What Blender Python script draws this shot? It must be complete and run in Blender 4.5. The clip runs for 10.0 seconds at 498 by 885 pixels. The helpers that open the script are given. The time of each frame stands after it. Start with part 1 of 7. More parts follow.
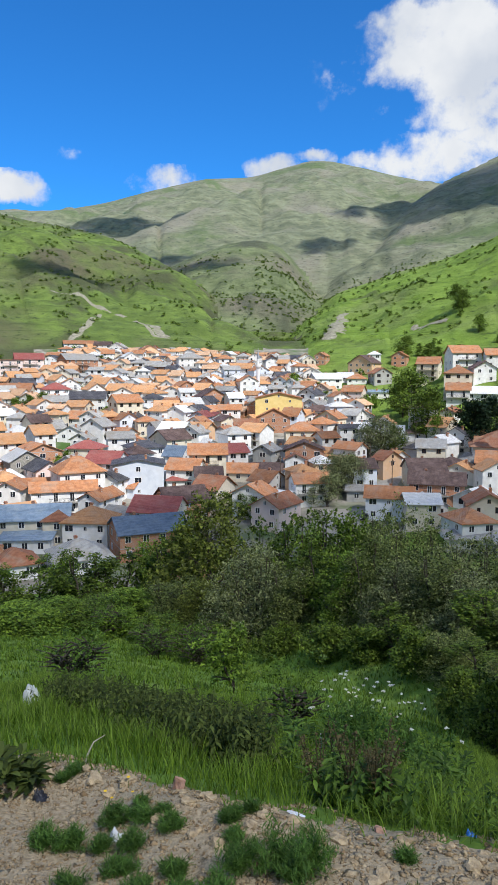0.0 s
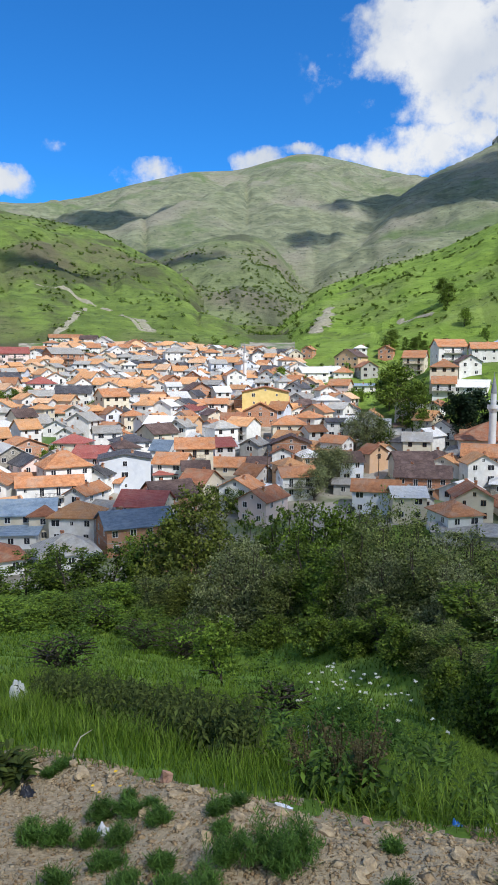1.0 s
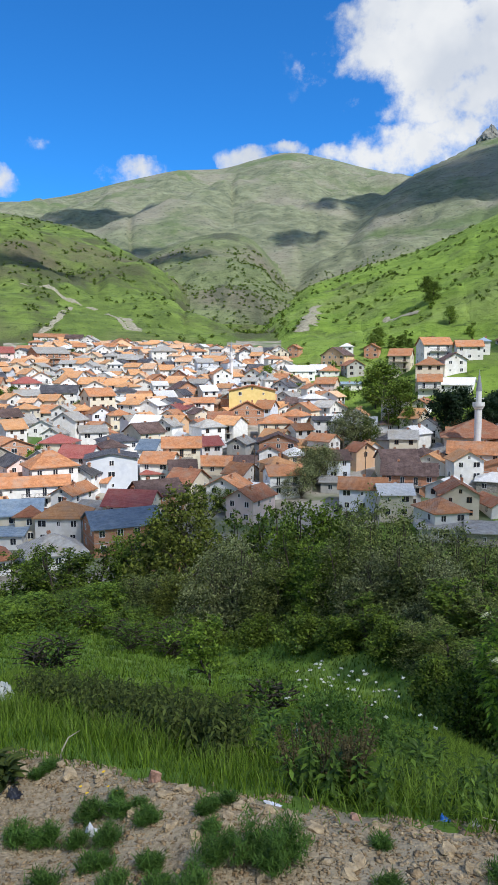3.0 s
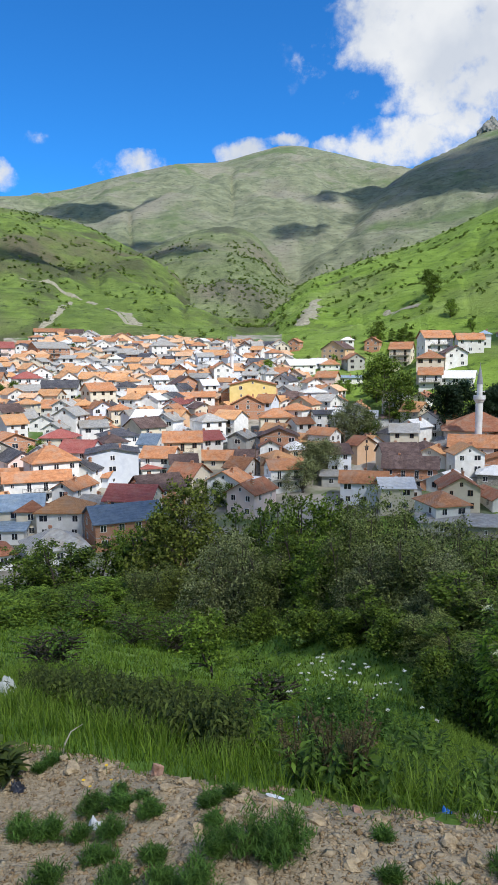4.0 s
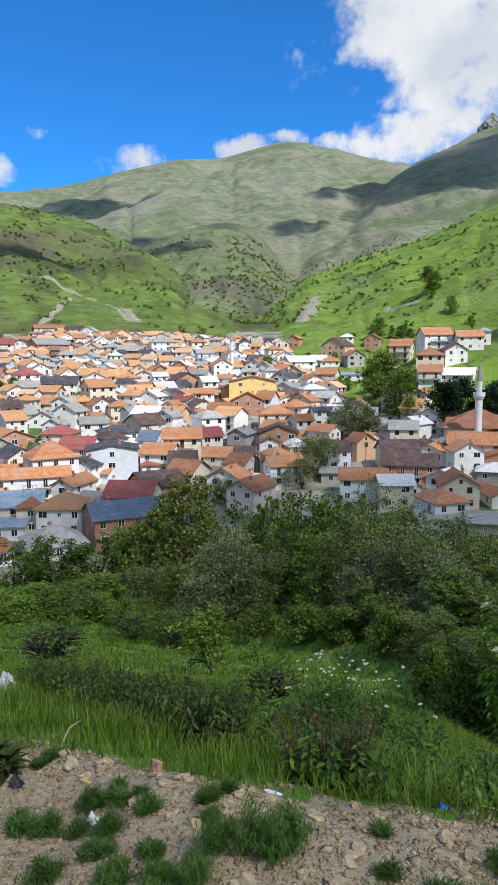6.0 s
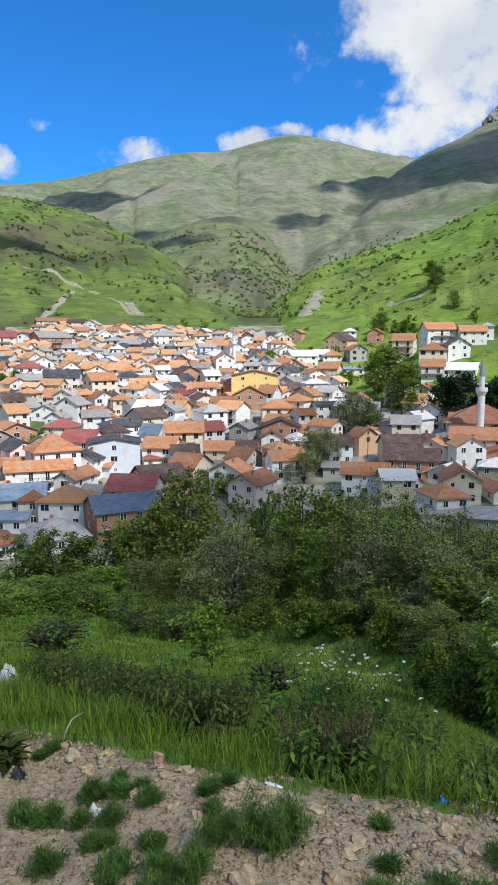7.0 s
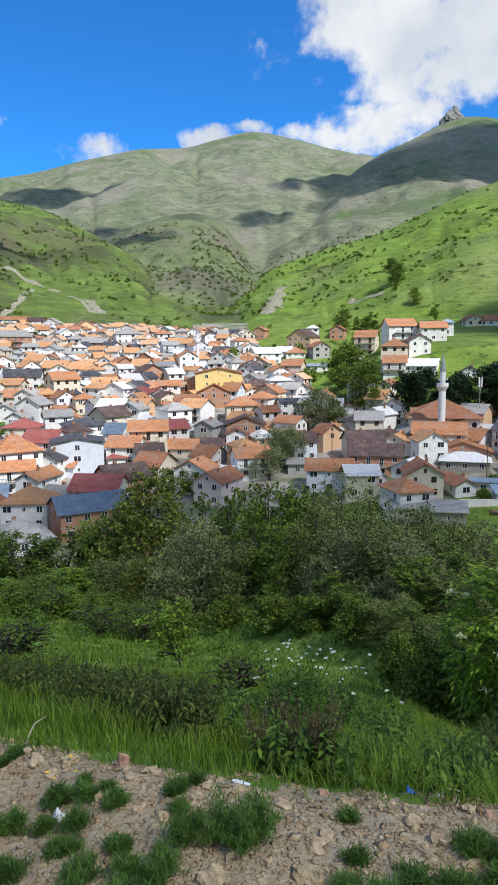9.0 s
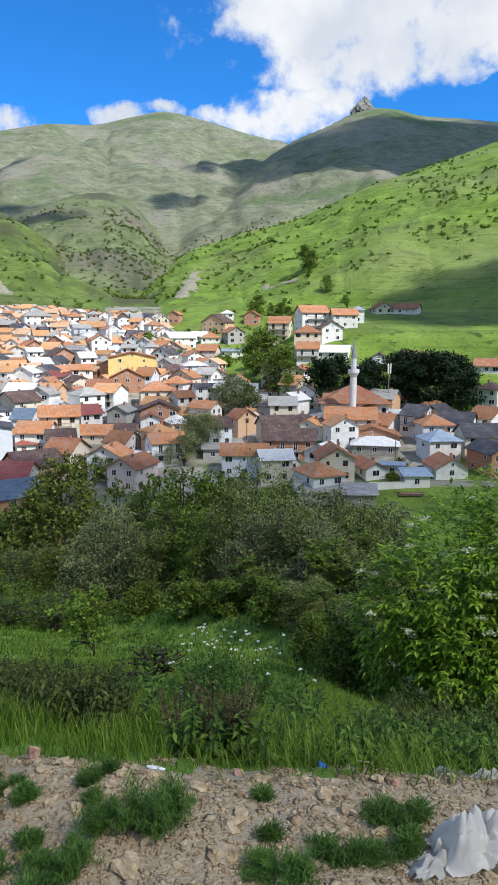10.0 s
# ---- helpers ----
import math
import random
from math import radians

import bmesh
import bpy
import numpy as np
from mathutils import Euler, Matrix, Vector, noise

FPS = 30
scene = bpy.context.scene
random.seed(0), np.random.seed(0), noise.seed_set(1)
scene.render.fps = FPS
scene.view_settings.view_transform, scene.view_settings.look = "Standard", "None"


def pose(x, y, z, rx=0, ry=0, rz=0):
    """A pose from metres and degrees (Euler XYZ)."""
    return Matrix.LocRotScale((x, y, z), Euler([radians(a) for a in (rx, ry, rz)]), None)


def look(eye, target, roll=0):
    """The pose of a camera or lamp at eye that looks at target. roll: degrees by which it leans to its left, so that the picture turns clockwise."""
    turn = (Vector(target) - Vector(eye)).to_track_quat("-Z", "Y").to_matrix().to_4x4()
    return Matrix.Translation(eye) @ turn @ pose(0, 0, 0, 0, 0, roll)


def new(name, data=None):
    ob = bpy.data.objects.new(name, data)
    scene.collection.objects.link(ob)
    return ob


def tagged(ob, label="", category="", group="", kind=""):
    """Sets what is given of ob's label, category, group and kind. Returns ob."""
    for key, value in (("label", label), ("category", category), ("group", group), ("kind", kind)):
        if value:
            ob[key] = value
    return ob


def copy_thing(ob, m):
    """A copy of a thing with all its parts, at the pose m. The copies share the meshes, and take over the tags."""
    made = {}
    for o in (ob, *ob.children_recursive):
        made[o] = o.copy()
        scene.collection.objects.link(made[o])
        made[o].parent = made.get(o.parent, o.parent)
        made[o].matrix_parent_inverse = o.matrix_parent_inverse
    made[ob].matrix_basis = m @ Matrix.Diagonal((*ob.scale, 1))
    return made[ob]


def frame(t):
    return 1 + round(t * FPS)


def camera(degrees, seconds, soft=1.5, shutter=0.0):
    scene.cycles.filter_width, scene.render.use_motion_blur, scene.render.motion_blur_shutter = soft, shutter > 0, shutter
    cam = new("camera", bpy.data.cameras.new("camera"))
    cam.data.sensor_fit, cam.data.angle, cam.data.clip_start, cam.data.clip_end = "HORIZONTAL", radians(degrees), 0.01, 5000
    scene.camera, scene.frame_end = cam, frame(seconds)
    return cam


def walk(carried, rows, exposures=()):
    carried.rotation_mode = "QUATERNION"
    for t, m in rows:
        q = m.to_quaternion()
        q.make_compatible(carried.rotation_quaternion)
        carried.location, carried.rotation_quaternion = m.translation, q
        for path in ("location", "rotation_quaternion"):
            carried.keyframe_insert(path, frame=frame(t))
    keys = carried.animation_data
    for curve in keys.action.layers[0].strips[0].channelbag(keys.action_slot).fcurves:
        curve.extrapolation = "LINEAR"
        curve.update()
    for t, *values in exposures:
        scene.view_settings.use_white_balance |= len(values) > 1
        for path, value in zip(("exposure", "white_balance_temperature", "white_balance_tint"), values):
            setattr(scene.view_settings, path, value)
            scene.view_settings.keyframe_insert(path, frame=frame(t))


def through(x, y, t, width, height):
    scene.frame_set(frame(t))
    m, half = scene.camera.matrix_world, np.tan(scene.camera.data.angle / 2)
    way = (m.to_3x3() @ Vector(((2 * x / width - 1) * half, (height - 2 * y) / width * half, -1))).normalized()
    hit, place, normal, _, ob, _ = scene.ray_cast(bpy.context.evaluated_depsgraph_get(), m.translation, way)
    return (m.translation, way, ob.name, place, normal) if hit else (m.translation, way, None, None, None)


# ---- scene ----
cam = camera(40.0, 10.0, soft=1.1)
ROWS = [
    (0.0, -0.0085, -0.0204, 1.5610, 84.229, -0.090, 2.409),
    (0.5, -0.0087, -0.0222, 1.5631, 84.074, 0.047, 2.020),
    (1.0, -0.0064, -0.0128, 1.5576, 83.724, -0.015, 1.304),
    (1.5, -0.0047, -0.0073, 1.5543, 83.641, -0.061, 0.589),
    (2.0, -0.0008, -0.0064, 1.5535, 83.605, 0.472, 0.064),
    (2.5, -0.0041, -0.0074, 1.5538, 83.725, 0.176, 0.149),
    (4.0, -0.0046, -0.0049, 1.5534, 83.124, 0.472, 0.223),
    (4.5, 0.0000, -0.0000, 1.5500, 82.999, 0.794, -0.098),
    (5.0, -0.0015, 0.0007, 1.5495, 83.190, 0.764, -0.241),
    (5.5, -0.0014, -0.0008, 1.5507, 83.120, 0.582, -0.046),
    (7.0, -0.0037, -0.0065, 1.5550, 82.348, 0.112, 0.403),
    (7.5, -0.0003, -0.0015, 1.5520, 82.417, 0.113, 0.307),
    (8.0, 0.0054, 0.0122, 1.5436, 82.376, 1.032, -0.845),
    (8.5, 0.0047, 0.0133, 1.5438, 82.348, 0.824, -1.396),
    (9.0, 0.0071, 0.0181, 1.5406, 82.134, 0.534, -2.621),
    (9.5, 0.0107, 0.0254, 1.5354, 81.911, -0.112, -5.314),
    (10.0, 0.0164, 0.0350, 1.5296, 80.883, -0.233, -9.682),
]
walk(cam, [(t, pose(x, y, z, rx, ry, rz)) for t, x, y, z, rx, ry, rz in ROWS],
     exposures=[(0.0, 0.28), (8.0, 0.29), (9.0, 0.32), (10.0, 0.40)])

# ---- sky and sun ----
SUN_AZ, SUN_EL = 143.0, 49.0       # degrees clockwise from straight ahead (+y), and above the horizon


def heading(az, tan_el):
    a = radians(az)
    return Vector((math.sin(a), math.cos(a), tan_el)).normalized()


def node(nt, kind, x=0, **sets):
    n = nt.nodes.new(kind)
    for key, value in sets.items():
        n.inputs[key].default_value = value
    return n


def math_node(nt, op, a, b=None, clamp=False):
    n = nt.nodes.new("ShaderNodeMath")
    n.operation, n.use_clamp = op, clamp
    for i, v in enumerate((a, b)):
        if v is None:
            continue
        if isinstance(v, (int, float)):
            n.inputs[i].default_value = v
        else:
            nt.links.new(v, n.inputs[i])
    return n.outputs[0]


def build_world():
    w = bpy.data.worlds.new("sky")
    scene.world = w
    w.use_nodes = True
    nt = w.node_tree
    nt.nodes.clear()
    sky = nt.nodes.new("ShaderNodeTexSky")
    sky.sky_type, sky.sun_disc = "NISHITA", False
    sky.sun_elevation, sky.sun_rotation = radians(SUN_EL), radians(SUN_AZ)
    sky.altitude, sky.air_density, sky.dust_density, sky.ozone_density = 1400, 1.0, 0.4, 3.0
    tc = nt.nodes.new("ShaderNodeTexCoord")
    n1 = node(nt, "ShaderNodeTexNoise", Scale=15.0, Detail=12.0, Roughness=0.62)
    nt.links.new(tc.outputs["Generated"], n1.inputs["Vector"])
    # billows: the directions are bent by noise before the clouds are laid out
    bend = node(nt, "ShaderNodeTexNoise", Scale=11.0, Detail=6.0, Roughness=0.6)
    nt.links.new(tc.outputs["Generated"], bend.inputs["Vector"])
    centred = nt.nodes.new("ShaderNodeVectorMath")
    centred.operation = "SUBTRACT"
    nt.links.new(bend.outputs["Color"], centred.inputs[0])
    centred.inputs[1].default_value = (0.5, 0.5, 0.5)
    bent = nt.nodes.new("ShaderNodeVectorMath")
    bent.operation = "MULTIPLY_ADD"
    nt.links.new(centred.outputs[0], bent.inputs[0])
    bent.inputs[1].default_value = (0.06, 0.06, 0.06)
    nt.links.new(tc.outputs["Generated"], bent.inputs[2])
    total = None
    # cumulus in the view, then unseen ones: heading, tangent of height, half width and half height, thickness
    for az, te, w_, h_, amp in (
            (16.0, 0.420, 0.085, 0.065, 1.35), (21.2, 0.402, 0.095, 0.065, 1.4), (26.0, 0.402, 0.075, 0.055, 1.3),
            (12.9, 0.395, 0.050, 0.055, 1.2), (14.8, 0.350, 0.040, 0.020, 0.75), (19.0, 0.354, 0.055, 0.024, 0.95), (24.0, 0.355, 0.060, 0.030, 1.1),
            (9.3, 0.425, 0.055, 0.034, 0.9), (11.0, 0.465, 0.060, 0.032, 1.1), (16.0, 0.470, 0.090, 0.040, 1.3), (6.0, 0.402, 0.040, 0.024, 0.24), (8.4, 0.365, 0.028, 0.018, 0.34),
            (2.2, 0.412, 0.034, 0.018, 0.10), (3.8, 0.374, 0.018, 0.014, 0.10),
            (13.0, 0.296, 0.070, 0.030, 1.3), (9.6, 0.285, 0.042, 0.022, 1.2), (15.8, 0.310, 0.040, 0.026, 1.2), (6.9, 0.290, 0.030, 0.014, 1.1), (17.6, 0.315, 0.030, 0.018, 0.8),
            (-0.4, 0.290, 0.032, 0.015, 1.15), (2.9, 0.301, 0.024, 0.009, 1.0), (-9.3, 0.264, 0.046, 0.016, 0.80), (-21.0, 0.242, 0.036, 0.018, 1.1), (-17.0, 0.306, 0.024, 0.010, 0.18),
            # unseen clouds beside, behind and overhead, added to whiten the blue skylight
            (-60, 0.5, 0.25, 0.12, 1.1), (75, 0.45, 0.3, 0.12, 1.1),
            (140, 1.1, 0.5, 0.4, 1.2), (-130, 0.6, 0.4, 0.25, 1.2), (180, 0.5, 0.4, 0.2, 1.1), (-90, 2.2, 0.4, 0.35, 1.2), (60, 2.5, 0.45, 0.4, 1.2)):
        c = heading(az, te)
        right = Vector((c.y, -c.x, 0)).normalized()
        up = right.cross(c)
        d = nt.nodes.new("ShaderNodeVectorMath")
        d.operation = "SUBTRACT"
        nt.links.new(bent.outputs[0], d.inputs[0])
        d.inputs[1].default_value = c
        parts = []
        for axis, size in ((right, w_), (up, h_), (c, 0.3)):
            q = nt.nodes.new("ShaderNodeVectorMath")
            q.operation = "DOT_PRODUCT"
            nt.links.new(d.outputs[0], q.inputs[0])
            q.inputs[1].default_value = axis / size
            parts.append(math_node(nt, "POWER", math_node(nt, "ABSOLUTE", q.outputs["Value"]), 2.0))
        r2 = math_node(nt, "ADD", math_node(nt, "ADD", parts[0], parts[1]), parts[2])
        blob = math_node(nt, "MULTIPLY", math_node(nt, "SUBTRACT", 1.0, math_node(nt, "MULTIPLY", r2, 0.5)), amp)
        blob = math_node(nt, "MAXIMUM", blob, 0.0)
        total = blob if total is None else math_node(nt, "MAXIMUM", total, blob)
    shaped = math_node(nt, "ADD", math_node(nt, "MULTIPLY", total, 0.62), math_node(nt, "MULTIPLY", math_node(nt, "SUBTRACT", n1.outputs["Fac"], 0.5), 2.1))
    shaped = math_node(nt, "MULTIPLY", shaped, math_node(nt, "MULTIPLY", total, 6.0, True))
    ramp = nt.nodes.new("ShaderNodeMapRange")
    ramp.interpolation_type = "SMOOTHSTEP"
    ramp.inputs["From Min"].default_value, ramp.inputs["From Max"].default_value = 0.14, 0.72
    nt.links.new(shaped, ramp.inputs["Value"])
    n2 = node(nt, "ShaderNodeTexNoise", Scale=7.0, Detail=5.0, Roughness=0.5)
    nt.links.new(tc.outputs["Generated"], n2.inputs["Vector"])
    tone = nt.nodes.new("ShaderNodeValToRGB")
    tone.color_ramp.elements[0].position, tone.color_ramp.elements[0].color = 0.35, (6.9, 7.5, 8.5, 1)
    tone.color_ramp.elements[1].position, tone.color_ramp.elements[1].color = 0.55, (9.2, 9.5, 9.9, 1)
    nt.links.new(n2.outputs["Fac"], tone.inputs["Fac"])
    tint = nt.nodes.new("ShaderNodeMixRGB")
    tint.blend_type = "MULTIPLY"
    tint.inputs["Fac"].default_value = 1.0
    tint.inputs["Color2"].default_value = SKY_TINT
    nt.links.new(sky.outputs[0], tint.inputs["Color1"])
    mix = nt.nodes.new("ShaderNodeMixRGB")
    nt.links.new(ramp.outputs[0], mix.inputs["Fac"])
    nt.links.new(tint.outputs[0], mix.inputs["Color1"])
    nt.links.new(tone.outputs["Color"], mix.inputs["Color2"])
    bg = node(nt, "ShaderNodeBackground", Strength=SKY_STRENGTH)
    out = nt.nodes.new("ShaderNodeOutputWorld")
    nt.links.new(mix.outputs[0], bg.inputs["Color"])
    nt.links.new(bg.outputs[0], out.inputs["Surface"])


SKY_STRENGTH, SKY_TINT = 0.075, (0.32, 1.30, 2.2, 1)
build_world()
sun = new("sun", bpy.data.lights.new("sun", "SUN"))
sun.data.energy, sun.data.angle, sun.data.color = 4.3, radians(0.55), (1.0, 0.965, 0.91)
sun.matrix_world = look(300 * heading(SUN_AZ, math.tan(radians(SUN_EL))), (0, 0, 0))

# ---- materials ----


def material(name, dark, light, scale=4.0, rough=0.8, bump=0.0, bump_scale=None, third=None, metal=0.0, coords="Object", object_vary=0.0, big=0.12, spread=(0.35, 0.65)):
    """Two colours mixed by fine noise, a third by large patches, with bump; object_vary: value shift per object."""
    m = bpy.data.materials.new(name)
    m.use_nodes = True
    nt = m.node_tree
    bsdf = nt.nodes["Principled BSDF"]
    bsdf.inputs["Roughness"].default_value, bsdf.inputs["Metallic"].default_value = rough, metal
    bsdf.inputs["Specular IOR Level"].default_value = 0.3
    tc = nt.nodes.new("ShaderNodeTexCoord")
    n = node(nt, "ShaderNodeTexNoise", Scale=scale, Detail=6.0, Roughness=0.6)
    nt.links.new(tc.outputs[coords], n.inputs["Vector"])
    ramp = nt.nodes.new("ShaderNodeValToRGB")
    ramp.color_ramp.elements[0].position, ramp.color_ramp.elements[0].color = spread[0], (*dark, 1)
    ramp.color_ramp.elements[1].position, ramp.color_ramp.elements[1].color = spread[1], (*light, 1)
    nt.links.new(n.outputs["Fac"], ramp.inputs["Fac"])
    col = ramp.outputs["Color"]
    if third:
        n2 = node(nt, "ShaderNodeTexNoise", Scale=scale * big, Detail=4.0, Roughness=0.55)
        nt.links.new(tc.outputs[coords], n2.inputs["Vector"])
        mr = nt.nodes.new("ShaderNodeMapRange")
        mr.inputs["From Min"].default_value, mr.inputs["From Max"].default_value = 0.48, 0.66
        nt.links.new(n2.outputs["Fac"], mr.inputs["Value"])
        mx = nt.nodes.new("ShaderNodeMixRGB")
        nt.links.new(mr.outputs[0], mx.inputs["Fac"])
        nt.links.new(col, mx.inputs["Color1"])
        mx.inputs["Color2"].default_value = (*third, 1)
        col = mx.outputs[0]
    if object_vary:
        oi = nt.nodes.new("ShaderNodeObjectInfo")
        hsv = nt.nodes.new("ShaderNodeHueSaturation")
        mr = nt.nodes.new("ShaderNodeMapRange")
        mr.inputs["To Min"].default_value, mr.inputs["To Max"].default_value = 1 - object_vary, 1 + object_vary
        nt.links.new(oi.outputs["Random"], mr.inputs["Value"])
        nt.links.new(mr.outputs[0], hsv.inputs["Value"])
        nt.links.new(col, hsv.inputs["Color"])
        col = hsv.outputs[0]
    nt.links.new(col, bsdf.inputs["Base Color"])
    if bump:
        nb = node(nt, "ShaderNodeTexNoise", Scale=bump_scale or scale * 3, Detail=4.0)
        nt.links.new(tc.outputs[coords], nb.inputs["Vector"])
        b = node(nt, "ShaderNodeBump", Strength=bump, Distance=0.05)
        nt.links.new(nb.outputs["Fac"], b.inputs["Height"])
        nt.links.new(b.outputs[0], bsdf.inputs["Normal"])
    return m


def leaf_material(name, dark, light, rough=0.55, through=0.35):
    """Leaves: colour varies from leaf to leaf, and light passes through them."""
    m = bpy.data.materials.new(name)
    m.use_nodes = True
    nt = m.node_tree
    bsdf, out = nt.nodes["Principled BSDF"], nt.nodes["Material Output"]
    g = nt.nodes.new("ShaderNodeNewGeometry")
    ramp = nt.nodes.new("ShaderNodeValToRGB")
    ramp.color_ramp.elements[0].color, ramp.color_ramp.elements[1].color = (*dark, 1), (*light, 1)
    nt.links.new(g.outputs["Random Per Island"], ramp.inputs["Fac"])
    oi = nt.nodes.new("ShaderNodeObjectInfo")
    mr = nt.nodes.new("ShaderNodeMapRange")
    mr.inputs["To Min"].default_value, mr.inputs["To Max"].default_value = 0.86, 1.2
    nt.links.new(oi.outputs["Random"], mr.inputs["Value"])
    hsv = nt.nodes.new("ShaderNodeHueSaturation")
    nt.links.new(mr.outputs[0], hsv.inputs["Value"])
    nt.links.new(ramp.outputs["Color"], hsv.inputs["Color"])
    nt.links.new(hsv.outputs[0], bsdf.inputs["Base Color"])
    bsdf.inputs["Roughness"].default_value = rough
    bsdf.inputs["Specular IOR Level"].default_value = 0.25
    tr = nt.nodes.new("ShaderNodeBsdfTranslucent")
    nt.links.new(hsv.outputs[0], tr.inputs["Color"])
    mix = node(nt, "ShaderNodeMixShader", Fac=through)
    nt.links.new(bsdf.outputs[0], mix.inputs[1])
    nt.links.new(tr.outputs[0], mix.inputs[2])
    nt.links.new(mix.outputs[0], out.inputs["Surface"])
    return m


def tile_material(name, dark, light, worn, rough=0.75):
    """Roof tiles: rows and columns as relief, mottled by weather."""
    m = material(name, dark, light, 1.3, rough, third=worn, big=0.35, object_vary=0.22)
    nt = m.node_tree
    bsdf = nt.nodes["Principled BSDF"]
    tc = nt.nodes.new("ShaderNodeTexCoord")
    heights = []
    for axis, scale in (("X", 1.6), ("Z", 2.6), ("Y", 1.6)):
        wv = node(nt, "ShaderNodeTexWave", Scale=scale)
        wv.bands_direction = axis
        nt.links.new(tc.outputs["Object"], wv.inputs["Vector"])
        heights.append(wv.outputs["Fac"])
    h = math_node(nt, "ADD", math_node(nt, "ADD", heights[0], heights[1]), heights[2])
    lines = nt.nodes.new("ShaderNodeMapRange")
    lines.inputs["From Max"].default_value = 3.0
    lines.inputs["To Min"].default_value, lines.inputs["To Max"].default_value = 0.66, 1.18
    nt.links.new(h, lines.inputs["Value"])
    old = bsdf.inputs["Base Color"].links[0].from_socket
    hs = nt.nodes.new("ShaderNodeHueSaturation")
    nt.links.new(old, hs.inputs["Color"])
    nt.links.new(lines.outputs[0], hs.inputs["Value"])
    nt.links.new(hs.outputs[0], bsdf.inputs["Base Color"])
    b = node(nt, "ShaderNodeBump", Strength=0.7, Distance=0.07)
    nt.links.new(h, b.inputs["Height"])
    nt.links.new(b.outputs[0], bsdf.inputs["Normal"])
    return m


# ---- the lie of the land ----
def lerp(x, xs, ys):
    return np.interp(x, xs, ys)


def gentle(x, xs, ys, soft):
    """Interpolation with rounded corners."""
    return sum(np.interp(x + k * soft, xs, ys) * g for k, g in ((-1, 0.12), (-0.5, 0.22), (0, 0.32), (0.5, 0.22), (1, 0.12)))


def ridge_noise(x, y, size, octaves=4, seed=0.0):
    """Smooth folds in numpy: sums of turned sine products."""
    out, amp, k = 0 * x, 1.0, 2 * np.pi / size
    for i in range(octaves):
        a = 0.7 + 1.9 * i + seed
        u, v = x * np.cos(a) + y * np.sin(a), -x * np.sin(a) + y * np.cos(a)
        out = out + amp * np.sin(k * u + 1.7 * np.sin(k * 0.6 * v + a)) * np.cos(k * 0.8 * v + 1.3 * np.sin(k * 0.5 * u))
        amp, k = amp * 0.5, k * 2.03
    return out


def smooth(t):
    t = np.clip(t, 0, 1)
    return t * t * (3 - 2 * t)


def gravel_edge(az):
    return gentle(az, (-23, -17, -10, -2.5, 3.5, 10, 17, 31), (3.6, 3.4, 2.9, 2.7, 2.5, 2.5, 2.5, 2.7), 3)


